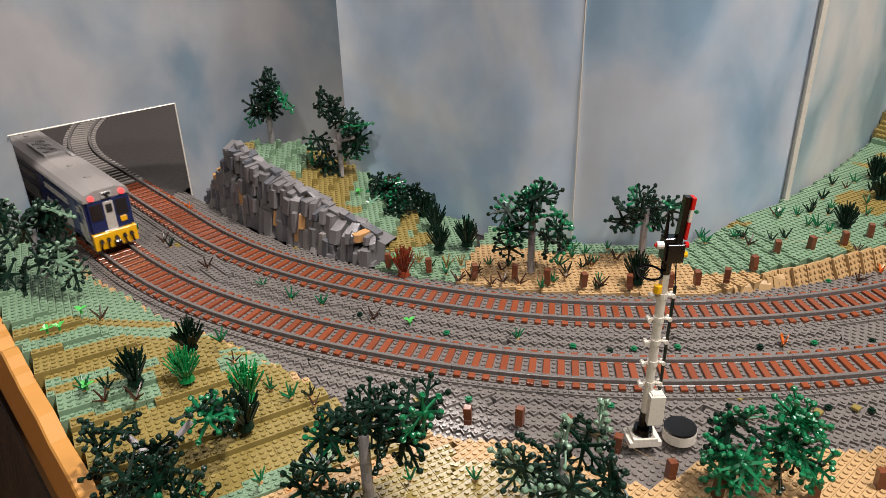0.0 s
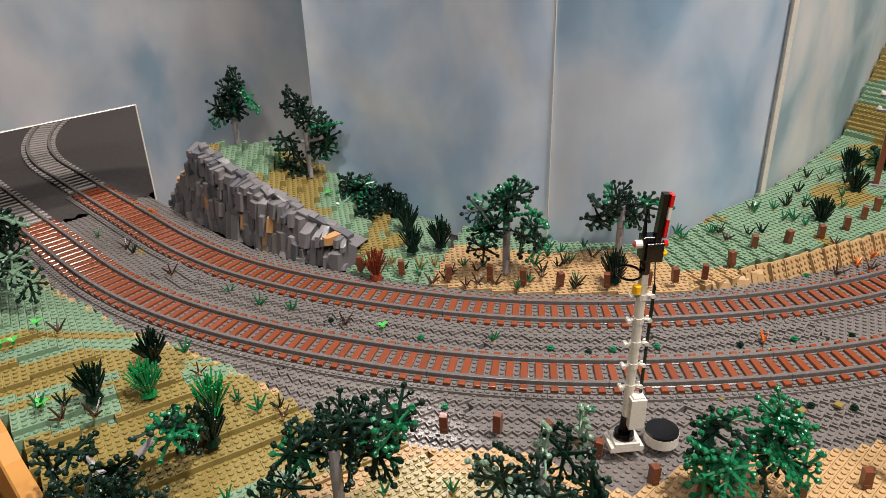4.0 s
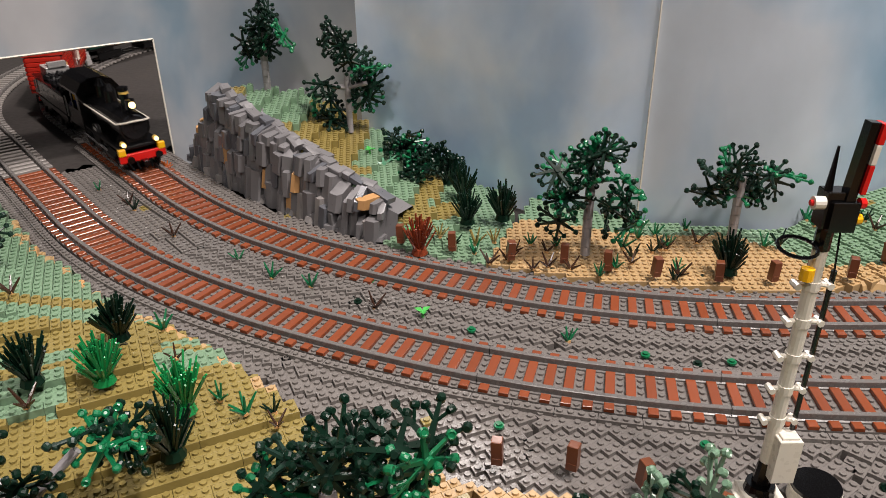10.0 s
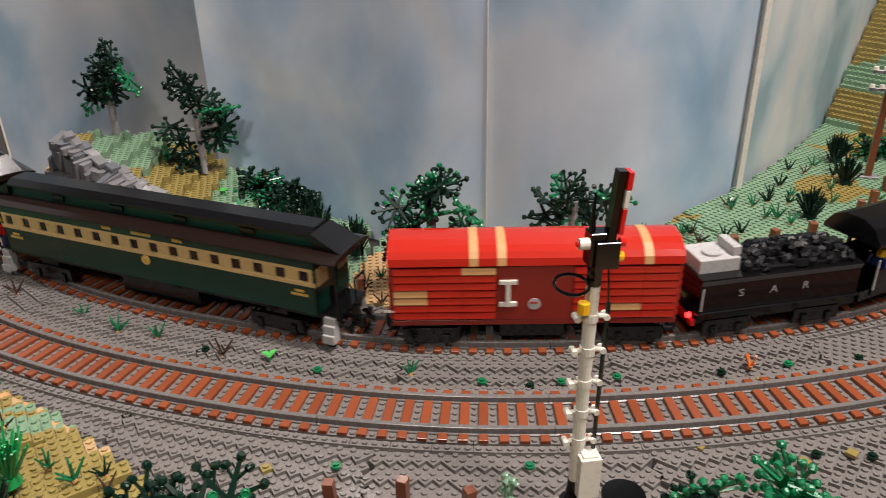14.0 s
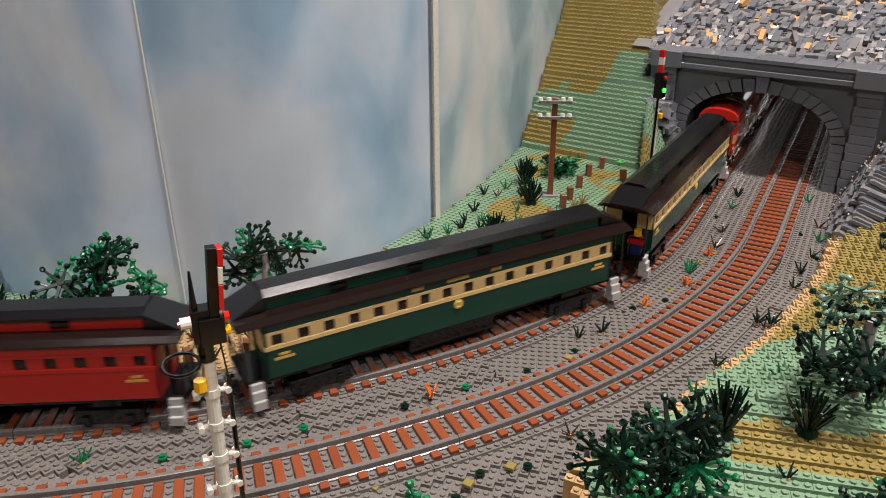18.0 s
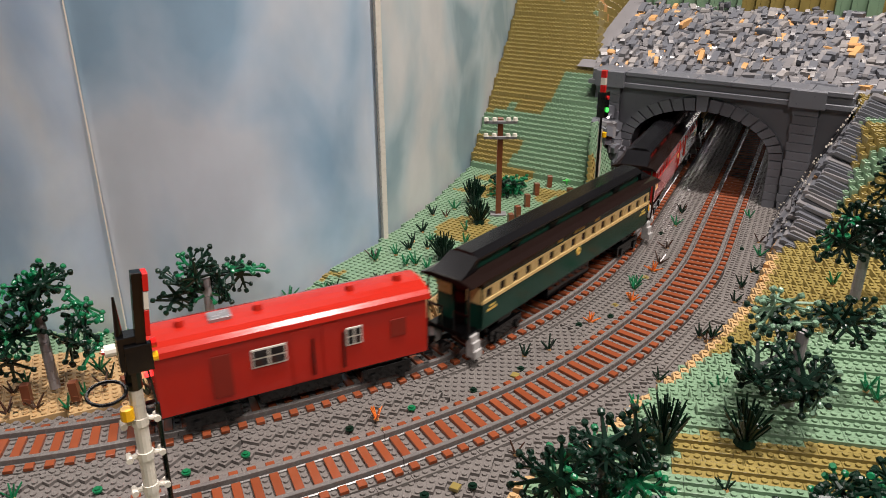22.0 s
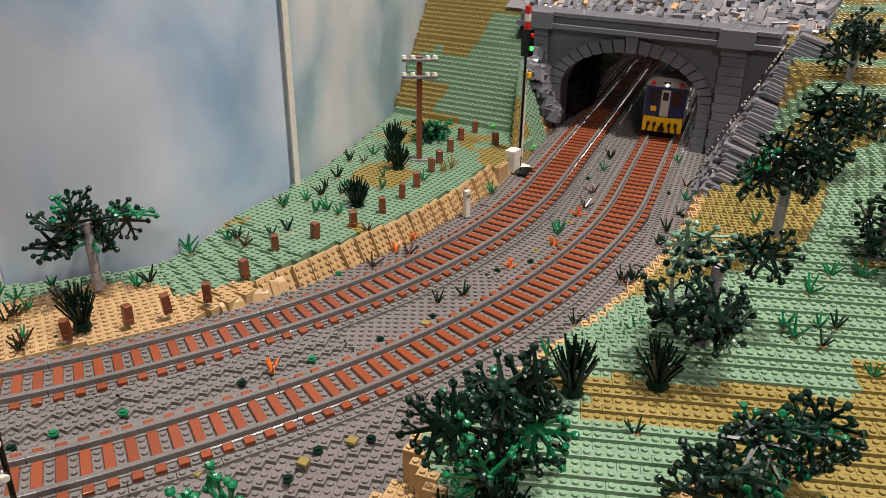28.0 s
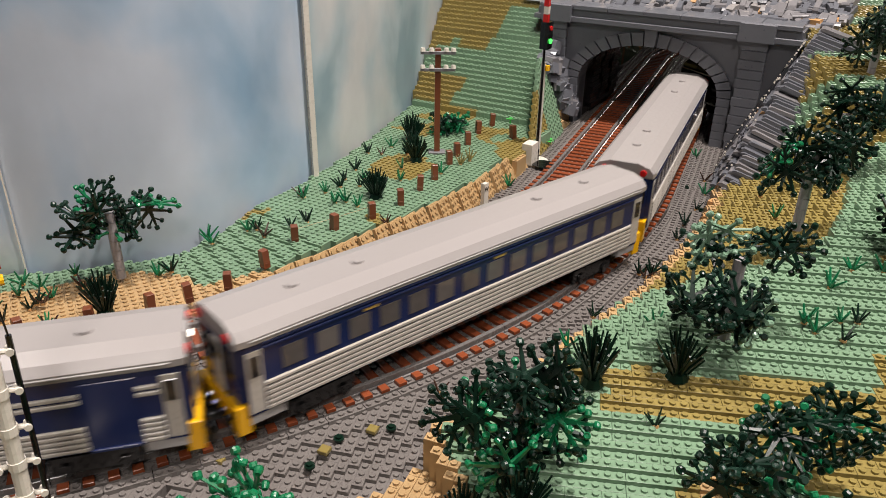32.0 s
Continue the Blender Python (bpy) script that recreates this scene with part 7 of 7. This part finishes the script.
    for x in (-0.06, 0.055):
        part("air_tank", G().cyl(0.0075, 0.0075, -0.016, 0.016, 14, M=pose(x, -0.020, 0.031, 0, 90, 0)), M_LGREY, c, "pale grey air tank below the floor")
    bogie(c, -0.165)
    bogie(c, 0.165)
    return set_levels(c, [(0.012, 0.0220), (0.018, 0.0300), (0.0245, 0.0340), (0.0465, 0.0560), (0.0685, 0.0825), (0.078, 0.0940), (0.0875, 0.1050), (0.0905, 0.1090), (0.0945, 0.1130)])


LOCO, TENDER, VAN = steam_loco(), tender(), box_van()
GREEN1 = coach("passenger_coach", M_GREEN, M_CREAM, "dark green and cream clerestory coach with a black roof")
GREEN2 = copy_thing(GREEN1, pose(0, 0, 0))
RED1 = coach("passenger_coach", M_MAROON, M_MAROON, "red clerestory coach with baggage doors and a black roof", True)
GREEN3 = copy_thing(GREEN1, pose(0, 0, 0))
BRAKE = brake_van()
CAR_A = railcar(True)
CAR_B = railcar(False)
CAR_C = copy_thing(CAR_B, pose(0, 0, 0))
CAR_D = railcar(True, True)
for o in (GREEN1, GREEN2, RED1, GREEN3):
    o["group"] = "coaches of the steam train"
for o in (CAR_A, CAR_B, CAR_C, CAR_D):
    o["group"] = "railcars"
CAR_D["label"] = "blue and silver railcar with lit red tail lamps"

def toy_figure(shirt, legs, label):
    """A plain toy figure, one mesh."""
    g = G()
    g.brick(-0.004, 0.004, -0.0065, 0.0065, 0.0, 0.0135, 1)
    g.sweep([(-0.0075, 0.0137), (0.0075, 0.0137), (0.0055, 0.0240), (-0.0055, 0.0240)], [(-0.0038,), (0.0038,)])
    g.cyl(0.0045, 0.0045, 0.0242, 0.0322, 12, 2)
    for sd in (-1, 1):
        g.rod((0, sd * 0.0072, 0.0225), (0.004, sd * 0.0095, 0.0140), 0.0021, n=7)
    return tagged(part("toy_figure", g, [shirt, legs, M_YELLOW]), label, "toy figure", "toy figures on the train")


FIGURES = [(toy_figure(M_RED, M_BLUE, "small toy figure in red on a coach platform"), 0.939, 0.219, -0.213, -0.016),
           (toy_figure(M_BLUE, M_BLACK, "small toy figure in blue in the cab"), 0.118, 0.112, -0.090, -0.018),
           (toy_figure(M_WHITE, M_RED, "small toy figure in white on a coach platform"), 1.895, 0.219, -0.213, -0.016),
           (toy_figure(M_YELLOW, M_BLUE, "small toy figure in yellow on a coach platform"), 2.373, 0.219, 0.213, -0.016)]

# the front of each train along its track, in seconds and metres
STEAM = [(0, -2.25), (4, -2.12), (7, -1.86), (8, -1.52), (9, -1.155), (10, -.82), (11, -.48), (12, -.15), (13, .192), (14.5, .620), (17, 1.300), (18, 1.590), (19, 1.860), (20, 2.172), (21, 2.495),
         (22, 2.818), (23, 3.132), (24, 3.478), (24.5, 3.630), (26.5, 4.085), (27.3, 4.40), (28.3, 4.72), (30, 4.90), (32, 4.92)]
UNIT_IN = [(0, 1.75), (24, 1.72), (26.3, 1.62), (27.5, 1.22), (28, 1.005), (28.4, .865), (28.8, .715), (29.2, .58), (29.6, .447), (30, .300), (30.4, .17), (30.8, .02), (31, -.055), (31.5, -.250), (32, -.446)]
UNIT_OUT = [(0, -.830), (.5, -1.035), (1, -1.245), (2, -1.72), (3, -2.0), (5, -2.45), (8, -2.7), (32, -2.75)]


def along(rows, t):
    """Smooth position at time t."""
    for i in range(len(rows) - 1):
        if t <= rows[i + 1][0]:
            break
    (t1, s1), (t2, s2) = rows[i], rows[i + 1]
    t0, s0 = rows[i - 1] if i else (2 * t1 - t2, 2 * s1 - s2)
    t3, s3 = rows[i + 2] if i + 2 < len(rows) else (2 * t2 - t1, 2 * s2 - s1)
    m1, m2 = (s2 - s0) / (t2 - t0), (s3 - s1) / (t3 - t1)
    h = t2 - t1
    q = (t - t1) / h
    return s1 * (1 + 2 * q) * (1 - q) ** 2 + m1 * h * q * (1 - q) ** 2 + s2 * q * q * (3 - 2 * q) + m2 * h * q * q * (q - 1)


def run(car, rows, R, behind, half, seat=None):
    """Key a car whose middle lies so far behind the front of its train."""
    out = []
    for i in range(129):
        t = i * 0.25
        s = along(rows, t) - behind
        xa, ya, _ = track_at(R, s + half * 0.66)
        xb, yb, _ = track_at(R, s - half * 0.66)
        m = pose((xa + xb) / 2, (ya + yb) / 2, 0, 0, 0, math.degrees(math.atan2(ya - yb, xa - xb)))
        out.append((t, m @ seat if seat else m))
    walk(car, out)


def motions():
    for car, behind, half in ((LOCO, 0.118, 0.112), (TENDER, 0.318, 0.085), (VAN, 0.549, 0.130), (GREEN1, 0.939, 0.219), (GREEN2, 1.417, 0.219), (RED1, 1.895, 0.219), (GREEN3, 2.373, 0.219), (BRAKE, 2.752, 0.131)):
        run(car, STEAM, R_FAR, behind, half)
    for car, behind in ((CAR_A, -0.244), (CAR_B, -0.732), (CAR_C, -1.220)):
        run(car, UNIT_IN, R_NEAR, behind, 0.240)
    for fig, behind, half, x, y in FIGURES:
        run(fig, STEAM, R_FAR, behind, half, pose(x, y, 0.0445 if half < 0.2 else 0.0407, 0, 0, 180))
    run(CAR_D, UNIT_OUT, R_NEAR, 0.250, 0.240)



# ---- pieces that can be picked apart ----
sleepers(T_FAR, R_FAR, -1.01, N_FAR, M_SLEEP)
sleepers(T_NEAR, R_NEAR, -1.03, N_NEAR, M_SLEEP)
M_OLDSL = mat("old_grey_plastic", (0.235, 0.215, 0.20), 0.35, vary=0.15)
sleepers(T_OLD1, R_FAR, -3.0, N_OLD1, M_OLDSL)
sleepers(T_OLD2, R_NEAR, -3.0, N_OLD2, M_OLDSL)
build_pieces()

motions()
